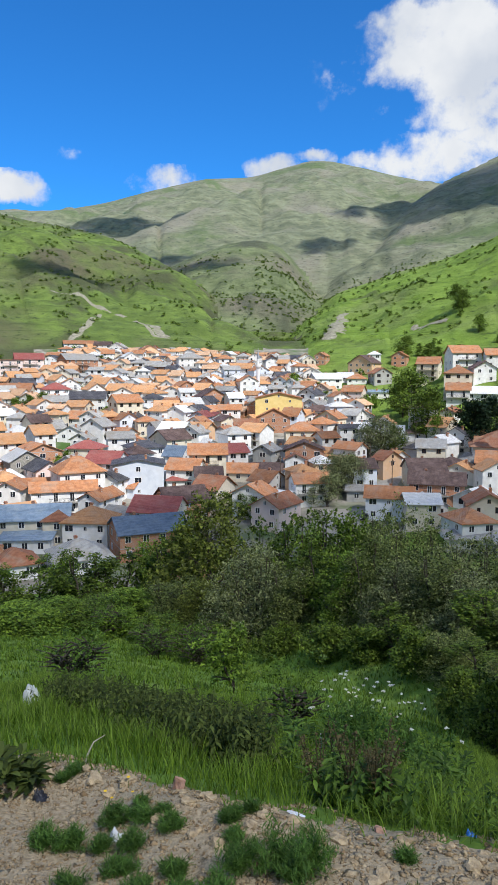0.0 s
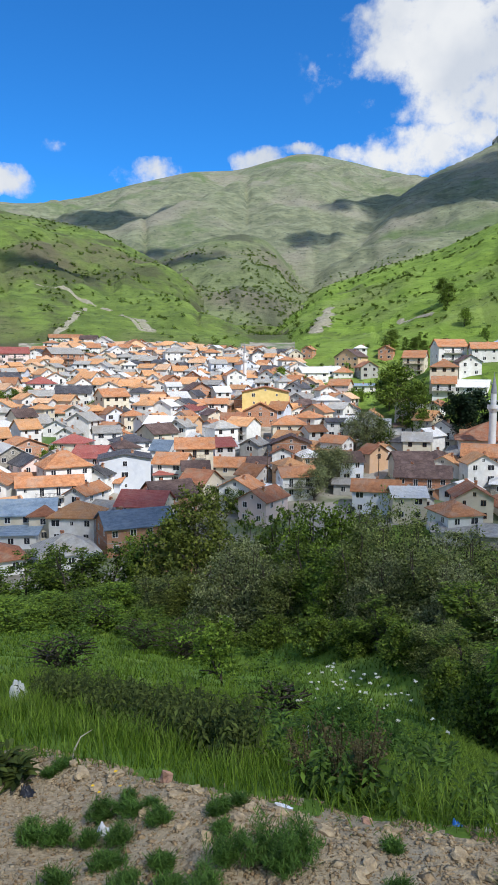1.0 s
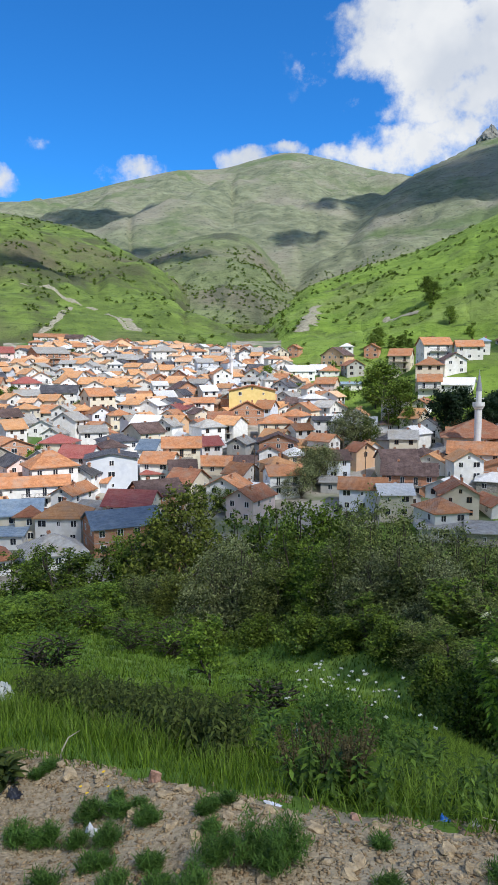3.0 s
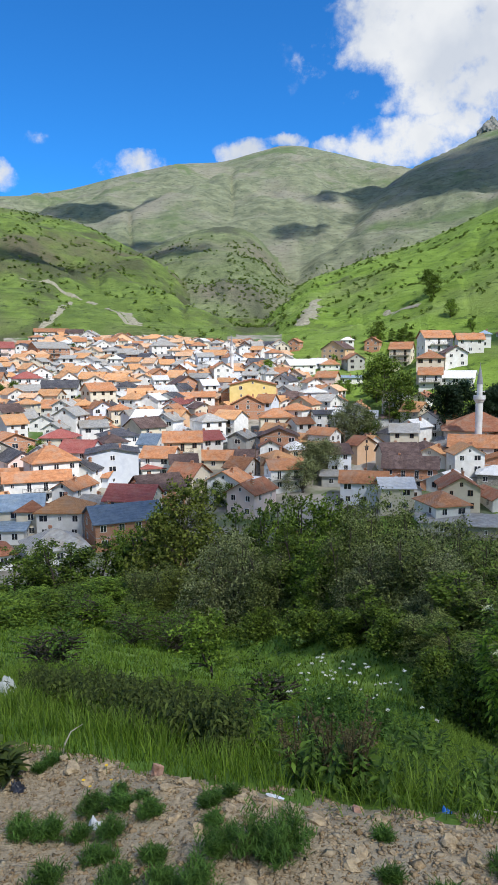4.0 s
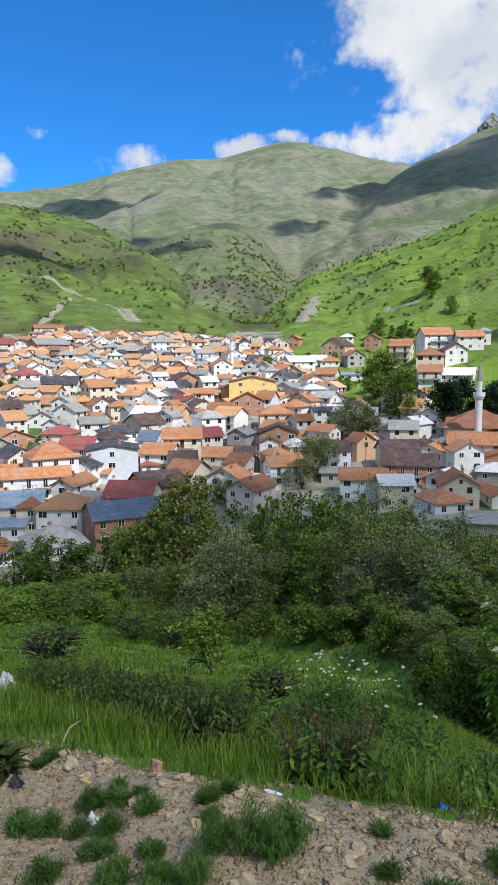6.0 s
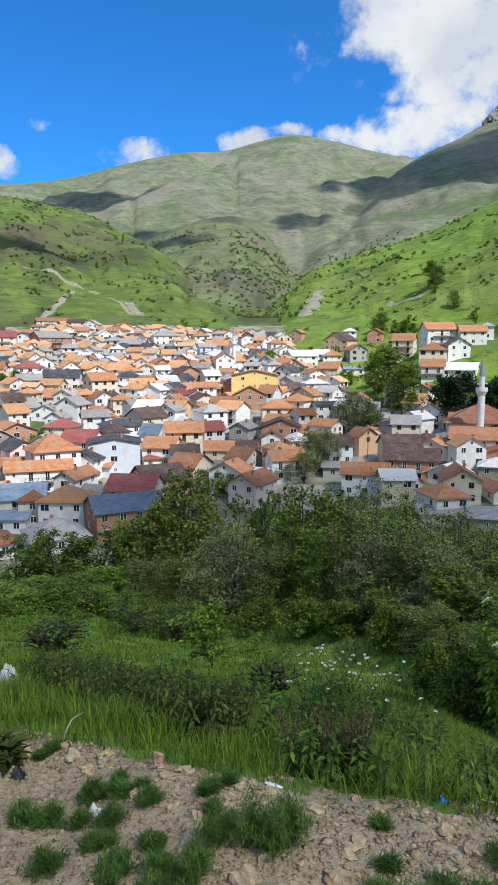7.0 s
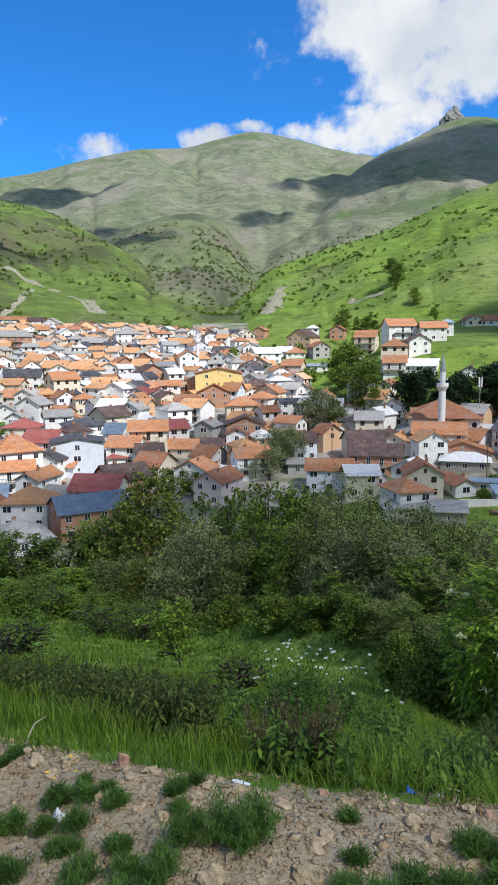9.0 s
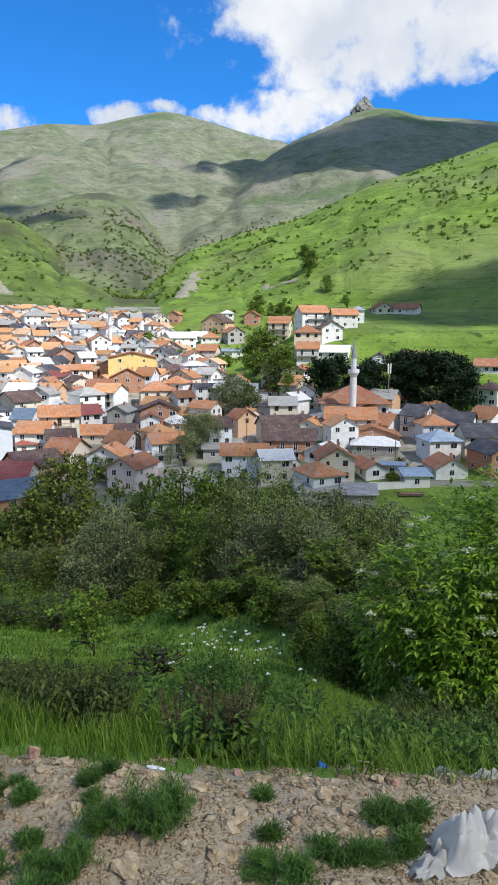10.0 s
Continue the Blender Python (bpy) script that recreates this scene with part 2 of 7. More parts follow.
def terrain(x, y, zones=False):
    """Height of the ground at x, y (arrays or numbers)."""
    x, y = np.asarray(x, float), np.asarray(y, float)
    r, az = np.hypot(x, y), np.degrees(np.arctan2(x, y))
    inside = np.clip((75 - np.abs(az - 4)) / 40, 0, 1)
    # gravel shoulder, grass bank, meadow, river hollow, village floor
    edge = gentle(az, (-30, -16, -4, 3, 8, 12, 17, 24, 40), (41, 38, 31, 26, 23, 20, 17, 15, 15), 6)
    tan_edge = gentle(az, (-30, -23, -16, -4, 3, 8, 12, 17, 23, 30), (0.36, 0.372, 0.388, 0.45, 0.462, 0.474, 0.49, 0.53, 0.555, 0.57), 5)
    grav = gravel_edge(az)
    tan_grav = gentle(az, (-23, -17, -10, -2.5, 3.5, 10, 17, 31), (0.566, 0.589, 0.646, 0.672, 0.711, 0.713, 0.707, 0.656), 3)
    zg, ze = 1.55 - tan_grav * grav, 1.55 - tan_edge * edge
    u = (r - grav) / (edge - grav)
    bank = zg + (ze - zg) * (0.82 * np.clip(u, 0, 1) + 0.18 * smooth(np.clip(u, 0, 1) ** 0.6))
    near = np.where(r < grav, zg * smooth((r - 0.6) / (grav - 0.6)) ** 0.9, bank)
    floor_z = -33.5 + 0.145 * (r - 140)
    floor_z = np.where(r < 140, -33.5, floor_z)
    fall = smooth((r - edge) / (78 - edge))
    z = np.where(r < edge, near, ze + (floor_z - ze) * fall)
    z = np.where(r > 560, -33.5 + 0.145 * 420 + 0.06 * (r - 560), z)
    # the slope at the mosque side, which climbs to the upper houses
    side = smooth((az - 8.0) / 9) * smooth((r - 222) / 60)
    z = z + side * 17 * (1 - 0.8 * smooth((r - 300) / 300))
    # hills: headings, tangents of crest height, crest range, foot range, roughness, folds
    zone = np.where(r < 430, 0, 1)
    for k, (azs, tans, crest, foot, curve, fold, size) in enumerate((
            ((-45, -30, -21.9, -19, -16.6, -13.6, -10.5, -6, -2.2, 0.3, 2.5, 4.3, 7, 9.3, 12.8, 18, 30),
             (0.19, 0.20, 0.217, 0.220, 0.2236, 0.237, 0.254, 0.273, 0.2755, 0.288, 0.298, 0.296, 0.284, 0.272, 0.258, 0.25, 0.22), 3300, 950, 0.85, 30, 900),
            ((-4, -1, 0.6, 2.9, 5.7, 7.5, 9.7, 12.8, 14.5, 16.1, 17.4, 18.6, 19.6, 21, 22.7, 25.2, 28.5, 45),
             (0.02, 0.055, 0.083, 0.1235, 0.161, 0.187, 0.224, 0.26, 0.272, 0.282, 0.294, 0.3005, 0.302, 0.299, 0.288, 0.283, 0.273, 0.24), None, 800, 0.9, 16, 500),
            ((-3, -1, 0.6, 2.4, 4.8, 7.5, 9.3, 11.5, 13.7, 16.3, 19.5, 21.2, 25.3, 28.5, 50),
             (0.0, 0.033, 0.047, 0.084, 0.115, 0.129, 0.140, 0.150, 0.160, 0.179, 0.203, 0.212, 0.2317, 0.249, 0.30), 900, 300, 0.95, 6, 220),
            ((-60, -30, -21.9, -19.5, -16.7, -14.1, -12, -10.3, -8.1, -6.3, -4.5, -2.7, -1.5, 2),
             (0.2, 0.218, 0.2125, 0.205, 0.199, 0.192, 0.178, 0.163, 0.1445, 0.125, 0.101, 0.077, 0.057, 0.0), 980, 470, 0.9, 11, 260),
            ((-60, -26, -21, -17.5, -15, -12), (0.10, 0.075, 0.048, 0.033, 0.012, 0.0), 500, 400, 1.0, 1.0, 60),
            ((-14, -9, -6.1, -3.9, -1.6, 0.3, 1.6, 2.9, 6, 9), (0.10, 0.150, 0.172, 0.186, 0.190, 0.180, 0.153, 0.125, 0.07, 0.0), 1180, 690, 0.8, 9, 300))):
        tan = gentle(az, azs, tans, 0.9)
        rc = lerp(az, (-4, 0.6, 5.7, 12.8, 18.6, 45), (1050, 1150, 1400, 1850, 2050, 2200)) if crest is None else crest + 60 * np.sin(az / 4)
        zc = 1.55 + tan * rc
        base = floor_z * (r < 560) + (r >= 560) * (27.4 + 0.06 * (r - 560))
        zf = -33.5 + 0.145 * (min(foot, 560) - 140) + 0.06 * max(foot - 560, 0)
        t = (r - foot) / (rc - foot)
        up = zf + (zc - zf) * np.clip(t, 0, 1) ** curve
        up = up + fold * ridge_noise(x, y, size, seed=foot) * np.sin(np.pi * np.clip(t, 0, 1)) * (tan > 0.03)
        up = up + fold * 0.14 * (np.sin(az * 1.15 + 2.0 * np.sin(r / (rc * 0.13)) + foot) + 0.5 * np.sin(az * 2.7 + 1.5 * np.sin(r / (rc * 0.08)))) * 4 * np.clip(t, 0, 1) * np.clip(1 - t, 0, 1) ** 2.2 * (tan > 0.03)
        # a few gullies that wind down the slope
        warp = az + 1.6 * np.sin(r / (rc * 0.19) + foot) + 0.5 * np.sin(r / (rc * 0.06) + 2 * az)
        gully = (1 - np.abs(np.sin(0.43 * warp + foot))) ** 7 * (0.6 + 0.4 * np.sin(1.3 * az + r / (0.2 * rc)))
        up = up - 0.5 * fold * gully * np.clip(t * 4, 0, 1) * np.clip((1 - t) * 3, 0, 1) * (tan > 0.03)
        back = zc - 0.45 * (r - rc)
        h = np.where(t > 1, back, up) + 0.16 * fold * ridge_noise(x, y, size * 0.22, 3, foot) * np.clip(t * 3, 0, 1) * np.clip((rc - r) / (0.25 * rc), 0.02, 1) * (tan > 0.03)
        h = np.where(t > 0, h, -1e3)
        h = np.where(inside > 0, h, -1e3)
        zone = np.where(h > z, k + 2, zone)
        z = np.maximum(z, h)
    # beyond the view the land goes on as slopes of the same valley; behind the camera the hill climbs
    rear = 0.34 * np.maximum(-y - 5, 0.0) ** 0.97 + 0.16 * np.maximum(np.abs(x) - 40, 0.0)
    rear = np.minimum(rear, 420)
    z = z * inside + rear * (1 - inside)
    z = z + (0.014 * ridge_noise(x, y, 0.9, 3) + 0.004 * ridge_noise(x, y, 0.23, 2, 4.0)) * smooth((6 - r) / 3) + 0.12 * ridge_noise(x, y, 5.0, 3) * smooth((r - 5) / 8) * smooth((120 - r) / 60)
    return (z, zone) if zones else z


def ground_z(x, y):
    return float(terrain(x, y))


def build_ground(mats):
    azs = np.radians(np.concatenate([np.arange(-180, -30, 3.0), np.arange(-30, 38, 0.25), np.arange(38, 180, 3.0)]))
    rs = np.concatenate([[0.35], np.arange(0.7, 6, 0.07), np.geomspace(6, 40, 80), np.geomspace(41, 700, 140), np.geomspace(706, 4700, 160)])
    a, r = np.meshgrid(azs, rs)
    x, y = r * np.sin(a), r * np.cos(a)
    z = terrain(x, y)
    n, k = len(rs), len(azs)
    verts = np.c_[x.ravel(), y.ravel(), z.ravel()]
    i, j = np.meshgrid(np.arange(n - 1), np.arange(k), indexing="ij")
    j2 = (j + 1) % k
    faces = np.stack([i * k + j, (i + 1) * k + j, (i + 1) * k + j2, i * k + j2], -1).reshape(-1, 4)
    rc = np.repeat((rs[:-1] + rs[1:]) / 2, k)
    me = bpy.data.meshes.new("ground")
    verts = np.vstack([verts, [0, 0, 0]])
    fl = [tuple(f[::-1]) for f in faces.tolist()] + [(n * k, (q + 1) % k, q) for q in range(k)]
    me.from_pydata(verts.tolist(), [], fl)
    for m in mats:
        me.materials.append(m)
    az_c = np.degrees(np.tile(azs, n - 1))
    zone = terrain(x, y, True)[1][:-1].ravel()
    built = az_c < lerp(rc, (128, 145, 158, 215, 235, 330, 430, 520), (2, 8, 27, 26, 8, 4.5, 3.2, 2.0))
    xc, yc = rc * np.sin(np.radians(az_c)), rc * np.cos(np.radians(az_c))
    shoulder = np.where(np.abs(az_c - 4) < 42, rc < gravel_edge(az_c) + 0.22 + 0.16 * ridge_noise(xc, yc, 0.5, 3), (yc < 2.1 + 0.25 * np.sin(xc * 1.3)) & (yc > -4.6 + 0.2 * np.sin(xc * 0.9)) & (rc < 70))
    idx = np.where(shoulder, 0, np.where(rc < 112, 1, np.where((rc < 500) & built & (zone < 2), 2, 3)))
    idx = np.where((zone == 2) | (zone == 3) | (zone == 7), 4, idx)
    idx = np.where(zone == 7, 6, idx)
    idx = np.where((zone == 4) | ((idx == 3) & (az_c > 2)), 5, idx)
    idx = np.concatenate([idx, np.zeros(k, int)])
    me.polygons.foreach_set("material_index", idx.astype(np.int32))
    me.polygons.foreach_set("use_smooth", np.ones(len(fl), bool))
    me.update()
    return tagged(new("ground", me), "sloping ground of gravel, meadow, village floor and green mountains", "ground", kind="structure")


GRAVEL = material("gravel", (0.250, 0.198, 0.126), (0.44, 0.364, 0.245), 40, 0.95, 0.45, 70, third=(0.32, 0.28, 0.20), big=0.06)
BANK = material("bank_grass", (0.072, 0.135, 0.015), (0.15, 0.265, 0.034), 1.6, 0.95, 0.6, 6, third=(0.165, 0.25, 0.05), big=0.15)
VILLAGE = material("village_earth", (0.16, 0.15, 0.12), (0.34, 0.32, 0.28), 0.25, 0.95, 0.4, 3, third=(0.06, 0.12, 0.025), big=0.2)


def hill_material(name, dark, light, bare, scale, heath, heath_at=0.5, heath_scale=0.006, scree=0.0):
    """Pasture seen from afar: turf in two greens, bare earth and scree in patches, scrub as dark specks, terraces as faint bands."""
    m = material(name, dark, light, scale, 0.95, third=bare, big=0.16)
    nt = m.node_tree
    bsdf = nt.nodes["Principled BSDF"]
    tc = nt.nodes.new("ShaderNodeTexCoord")
    mp = nt.nodes.new("ShaderNodeMapping")
    mp.inputs["Scale"].default_value = (1, 1, 2.5)
    nt.links.new(tc.outputs["Object"], mp.inputs["Vector"])
    specks = node(nt, "ShaderNodeTexNoise", Scale=scale * 3.2, Detail=8.0, Roughness=0.72)
    nt.links.new(mp.outputs[0], specks.inputs["Vector"])
    mr = nt.nodes.new("ShaderNodeMapRange")
    mr.inputs["From Min"].default_value, mr.inputs["From Max"].default_value = 0.56, 0.66
    nt.links.new(specks.outputs["Fac"], mr.inputs["Value"])
    old = bsdf.inputs["Base Color"].links[0].from_socket
    mx = nt.nodes.new("ShaderNodeMixRGB")
    nt.links.new(math_node(nt, "MULTIPLY", mr.outputs[0], 0.85), mx.inputs["Fac"])
    nt.links.new(old, mx.inputs["Color1"])
    mx.inputs["Color2"].default_value = (dark[0] * 0.45, dark[1] * 0.5, dark[2] * 0.6, 1)
    nt.links.new(mx.outputs[0], bsdf.inputs["Base Color"])
    # heath or greener turf in large ragged patches, drawn out down the slope
    wide = nt.nodes.new("ShaderNodeMapping")
    wide.inputs["Scale"].default_value = (1, 0.8, 1.1)
    nt.links.new(tc.outputs["Object"], wide.inputs["Vector"])
    for k, (colour, at, size, amount) in enumerate(((heath, heath_at, heath_scale, 0.9), ((0.34, 0.32, 0.25), 0.665, heath_scale * 1.7, scree))):
        if amount == 0:
            continue
        patch = node(nt, "ShaderNodeTexNoise", Scale=size, Detail=9.0, Roughness=0.66, Distortion=0.5 + k)
        nt.links.new(wide.outputs[0], patch.inputs["Vector"])
        rag = nt.nodes.new("ShaderNodeMapRange")
        rag.inputs["From Min"].default_value, rag.inputs["From Max"].default_value = at, at + 0.10
        nt.links.new(patch.outputs["Fac"], rag.inputs["Value"])
        mx2 = nt.nodes.new("ShaderNodeMixRGB")
        nt.links.new(math_node(nt, "MULTIPLY", rag.outputs[0], amount), mx2.inputs["Fac"])
        nt.links.new(mx.outputs[0], mx2.inputs["Color1"])
        mx2.inputs["Color2"].default_value = (*colour, 1)
        mx = mx2
    # scrub and tussocks over all of it
    tuss = nt.nodes.new("ShaderNodeMixRGB")
    nt.links.new(math_node(nt, "MULTIPLY", mr.outputs[0], 0.62), tuss.inputs["Fac"])
    nt.links.new(mx.outputs[0], tuss.inputs["Color1"])
    tuss.inputs["Color2"].default_value = (dark[0] * 0.42, dark[1] * 0.45, dark[2] * 0.6, 1)
    mx = tuss
    wave = node(nt, "ShaderNodeTexWave", Scale=0.022 if scale > 0.02 else 0.009, Distortion=14.0, Detail=4.0)
    wave.bands_direction = "Z"
    nt.links.new(tc.outputs["Object"], wave.inputs["Vector"])
    hs = nt.nodes.new("ShaderNodeHueSaturation")
    lo = nt.nodes.new("ShaderNodeMapRange")
    lo.inputs["To Min"].default_value, lo.inputs["To Max"].default_value = 0.93, 1.05
    nt.links.new(wave.outputs["Fac"], lo.inputs["Value"])
    nt.links.new(lo.outputs[0], hs.inputs["Value"])
    # old terraces and cattle paths: thin broken lines along the contours
    steps = node(nt, "ShaderNodeTexWave", Scale=0.055 if scale > 0.036 else 0.024, Distortion=5.0, Detail=5.0)
    steps.inputs["Detail Scale"].default_value = 0.35
    steps.bands_direction = "Z"
    nt.links.new(tc.outputs["Object"], steps.inputs["Vector"])
    thin = nt.nodes.new("ShaderNodeMapRange")
    thin.inputs["From Min"].default_value, thin.inputs["From Max"].default_value = 0.90, 0.99
    nt.links.new(steps.outputs["Fac"], thin.inputs["Value"])
    where = node(nt, "ShaderNodeTexNoise", Scale=0.02, Detail=5.0)
    nt.links.new(tc.outputs["Object"], where.inputs["Vector"])
    some = nt.nodes.new("ShaderNodeMapRange")
    some.inputs["From Min"].default_value, some.inputs["From Max"].default_value = 0.47, 0.58
    nt.links.new(where.outputs["Fac"], some.inputs["Value"])
    mx3 = nt.nodes.new("ShaderNodeMixRGB")
    nt.links.new(math_node(nt, "MULTIPLY", math_node(nt, "MULTIPLY", thin.outputs[0], some.outputs[0]), 0.42 if scale > 0.045 else 0.12), mx3.inputs["Fac"])
    nt.links.new(mx.outputs[0], mx3.inputs["Color1"])
    mx3.inputs["Color2"].default_value = (dark[0] * 0.6, dark[1] * 0.62, dark[2] * 0.7, 1)
    nt.links.new(mx3.outputs[0], hs.inputs["Color"])
    nt.links.new(hs.outputs[0], bsdf.inputs["Base Color"])
    b = node(nt, "ShaderNodeBump", Strength=0.7, Distance=6.0)
    nt.links.new(specks.outputs["Fac"], b.inputs["Height"])
    nt.links.new(b.outputs[0], bsdf.inputs["Normal"])
    return m


HILL = hill_material("hill_grass", (0.085, 0.132, 0.028), (0.165, 0.245, 0.050), (0.115, 0.110, 0.062), 0.05, (0.070, 0.078, 0.038), 0.51, 0.011, 0.6)
# far mountains: dry turf, paled and greyed with distance haze put into the colour
ALP = hill_material("hazy_mountain_pasture", (0.114, 0.132, 0.080), (0.224, 0.246, 0.152), (0.232, 0.224, 0.168), 0.034, (0.105, 0.150, 0.060), 0.52, 0.0045, 0.6)
# right-hand hill: sparser heath, and greens raised so sunlight is in the colour
SUNLIT_HILL = hill_material("sunny_hill_grass", (0.115, 0.195, 0.024), (0.205, 0.32, 0.048), (0.20, 0.26, 0.075), 0.05, (0.095, 0.125, 0.038), 0.56, 0.014, 0.5)
SPUR = hill_material("spur_heath", (0.098, 0.125, 0.056), (0.180, 0.218, 0.105), (0.17, 0.16, 0.115), 0.04, (0.070, 0.080, 0.048), 0.52, 0.008, 0.55)
build_ground([GRAVEL, BANK, VILLAGE, HILL, ALP, SUNLIT_HILL, SPUR])

# ---- mesh helpers ----


def mesh_of(name, verts, faces, mat=None, smooth_faces=False):
    me = bpy.data.meshes.new(name)
    me.from_pydata([tuple(v) for v in verts], [], faces)
    if mat:
        me.materials.append(mat)
    if smooth_faces:
        me.polygons.foreach_set("use_smooth", np.ones(len(me.polygons), bool))
    me.update()
    return me


def piece(name, me, parent=None, m=None, label=""):
    ob = new(name, me)
    if parent is not None:
        ob.parent = parent
    if m is not None:
        ob.matrix_basis = m
    return tagged(ob, label)


BOX_FACES = [(0, 3, 2, 1), (4, 5, 6, 7), (0, 1, 5, 4), (1, 2, 6, 5), (2, 3, 7, 6), (3, 0, 4, 7)]


def box_data(x0, x1, y0, y1, z0, z1):
    return [(x0, y0, z0), (x1, y0, z0), (x1, y1, z0), (x0, y1, z0), (x0, y0, z1), (x1, y0, z1), (x1, y1, z1), (x0, y1, z1)], BOX_FACES


def joined(*sets):
    verts, faces = [], []
    for v, f in sets:
        o = len(verts)
        verts += list(v)
        faces += [tuple(i + o for i in q) for q in f]
    return verts, faces


def joined_fast(sets):
    verts, faces, o = [], [], 0
    for v, f in sets:
        verts.extend(v)
        faces.extend(tuple(i + o for i in q) for q in f)
        o += len(v)
    return verts, faces


def box_mesh(name, x0, x1, y0, y1, z0, z1, mat):
    v, f = box_data(x0, x1, y0, y1, z0, z1)
    return mesh_of(name, v, f, mat)


def slab(corners, thick):
    """A plate over a polygon of corners, thickened straight down."""
    n = len(corners)
    verts = [tuple(c) for c in corners] + [(c[0], c[1], c[2] - thick) for c in corners]
    faces = [tuple(range(n)), tuple(range(2 * n - 1, n - 1, -1))]
    faces += [((i + 1) % n, i, n + i, n + (i + 1) % n) for i in range(n)]
    return verts, faces


ROOFS = {
    "orange": tile_material("orange_tiles", (0.37, 0.155, 0.072), (0.53, 0.25, 0.122), (0.42, 0.25, 0.165)),
    "bright": tile_material("bright_orange_tiles", (0.52, 0.25, 0.105), (0.66, 0.37, 0.19), (0.54, 0.33, 0.20)),
    # orange tiles paled to look sunlit, for the upper village
    "pale_orange": tile_material("pale_orange_tiles", (0.56, 0.33, 0.19), (0.70, 0.47, 0.31), (0.58, 0.41, 0.29)),
    "rust": tile_material("rust_tiles", (0.30, 0.12, 0.065), (0.44, 0.19, 0.105), (0.36, 0.22, 0.15)),
    "red": tile_material("red_sheet", (0.28, 0.07, 0.06), (0.38, 0.12, 0.10), (0.34, 0.13, 0.11), 0.5),
    "brown": tile_material("brown_tiles", (0.07, 0.045, 0.04), (0.13, 0.085, 0.075), (0.16, 0.11, 0.10), 0.6),
    "dark": tile_material("dark_tiles", (0.045, 0.045, 0.055), (0.09, 0.09, 0.105), (0.12, 0.12, 0.13), 0.55),
    "grey": tile_material("grey_sheet", (0.30, 0.30, 0.30), (0.46, 0.46, 0.45), (0.36, 0.33, 0.29), 0.6),
    "blue": tile_material("blue_grey_sheet", (0.20, 0.28, 0.38), (0.32, 0.42, 0.54), (0.36, 0.44, 0.52), 0.45),
    "slate": tile_material("blue_tiles", (0.10, 0.15, 0.22), (0.17, 0.23, 0.32), (0.19, 0.25, 0.33), 0.5),
    "white": tile_material("white_sheet", (0.60, 0.62, 0.64), (0.76, 0.77, 0.78), (0.66, 0.66, 0.66), 0.5),
}


def wall_material(name, dark, light, stain):
    return material(name, dark, light, 0.7, 0.9, 0.25, 14, third=stain, big=0.45, object_vary=0.09)


WALLS = {
    "white": wall_material("white_plaster", (0.64, 0.64, 0.63), (0.83, 0.83, 0.82), (0.66, 0.645, 0.61)),
    "cream": wall_material("cream_plaster", (0.60, 0.54, 0.42), (0.72, 0.66, 0.54), (0.64, 0.58, 0.47)),
    "yellow": wall_material("yellow_plaster", (0.74, 0.58, 0.22), (0.82, 0.66, 0.29), (0.76, 0.61, 0.27)),
    "pink": wall_material("pink_plaster", (0.66, 0.52, 0.48), (0.76, 0.63, 0.58), (0.68, 0.56, 0.53)),
    "peach": wall_material("peach_plaster", (0.66, 0.42, 0.25), (0.74, 0.50, 0.32), (0.66, 0.46, 0.32)),
    "grey": wall_material("grey_render", (0.34, 0.34, 0.33), (0.47, 0.47, 0.45), (0.40, 0.39, 0.36)),
    "pale": wall_material("pale_blue_plaster", (0.56, 0.60, 0.68), (0.68, 0.72, 0.79), (0.62, 0.65, 0.71)),
    "stone": material("rubble_stone", (0.16, 0.15, 0.13), (0.40, 0.38, 0.34), 3.2, 0.95, 0.8, 5, third=(0.30, 0.28, 0.25)),
}


def brick_material():
    m = material("hollow_brick", (0.36, 0.15, 0.075), (0.52, 0.24, 0.13), 2.5, 0.9, third=(0.44, 0.22, 0.13), object_vary=0.12)
    nt = m.node_tree
    tc = nt.nodes.new("ShaderNodeTexCoord")
    mp = nt.nodes.new("ShaderNodeMapping")
    mp.inputs["Rotation"].default_value = (radians(90), 0, 0)
    nt.links.new(tc.outputs["Object"], mp.inputs["Vector"])
    br = node(nt, "ShaderNodeTexBrick", Scale=1.0)
    for key, value in (("Mortar Size", 0.012), ("Brick Width", 0.27), ("Row Height", 0.21)):
        br.inputs[key].default_value = value
    nt.links.new(mp.outputs[0], br.inputs["Vector"])
    bsdf = nt.nodes["Principled BSDF"]
    old = bsdf.inputs["Base Color"].links[0].from_socket
    mx = nt.nodes.new("ShaderNodeMixRGB")
    nt.links.new(br.outputs["Fac"], mx.inputs["Fac"])
    nt.links.new(old, mx.inputs["Color1"])
    mx.inputs["Color2"].default_value = (0.42, 0.37, 0.32, 1)
    nt.links.new(mx.outputs[0], bsdf.inputs["Base Color"])
    b = node(nt, "ShaderNodeBump", Strength=0.6, Distance=0.02)
    nt.links.new(math_node(nt, "SUBTRACT", 1.0, br.outputs["Fac"]), b.inputs["Height"])
    nt.links.new(b.outputs[0], bsdf.inputs["Normal"])
    return m


WALLS["brick"] = brick_material()
CONCRETE = material("concrete", (0.30, 0.29, 0.27), (0.44, 0.43, 0.40), 3.0, 0.9, 0.3, 20, third=(0.36, 0.35, 0.32))
FRAME_WHITE = material("window_frame_white", (0.70, 0.70, 0.70), (0.80, 0.80, 0.80), 8, 0.5)
FRAME_BROWN = material("window_frame_brown", (0.10, 0.055, 0.03), (0.17, 0.10, 0.06), 8, 0.6)
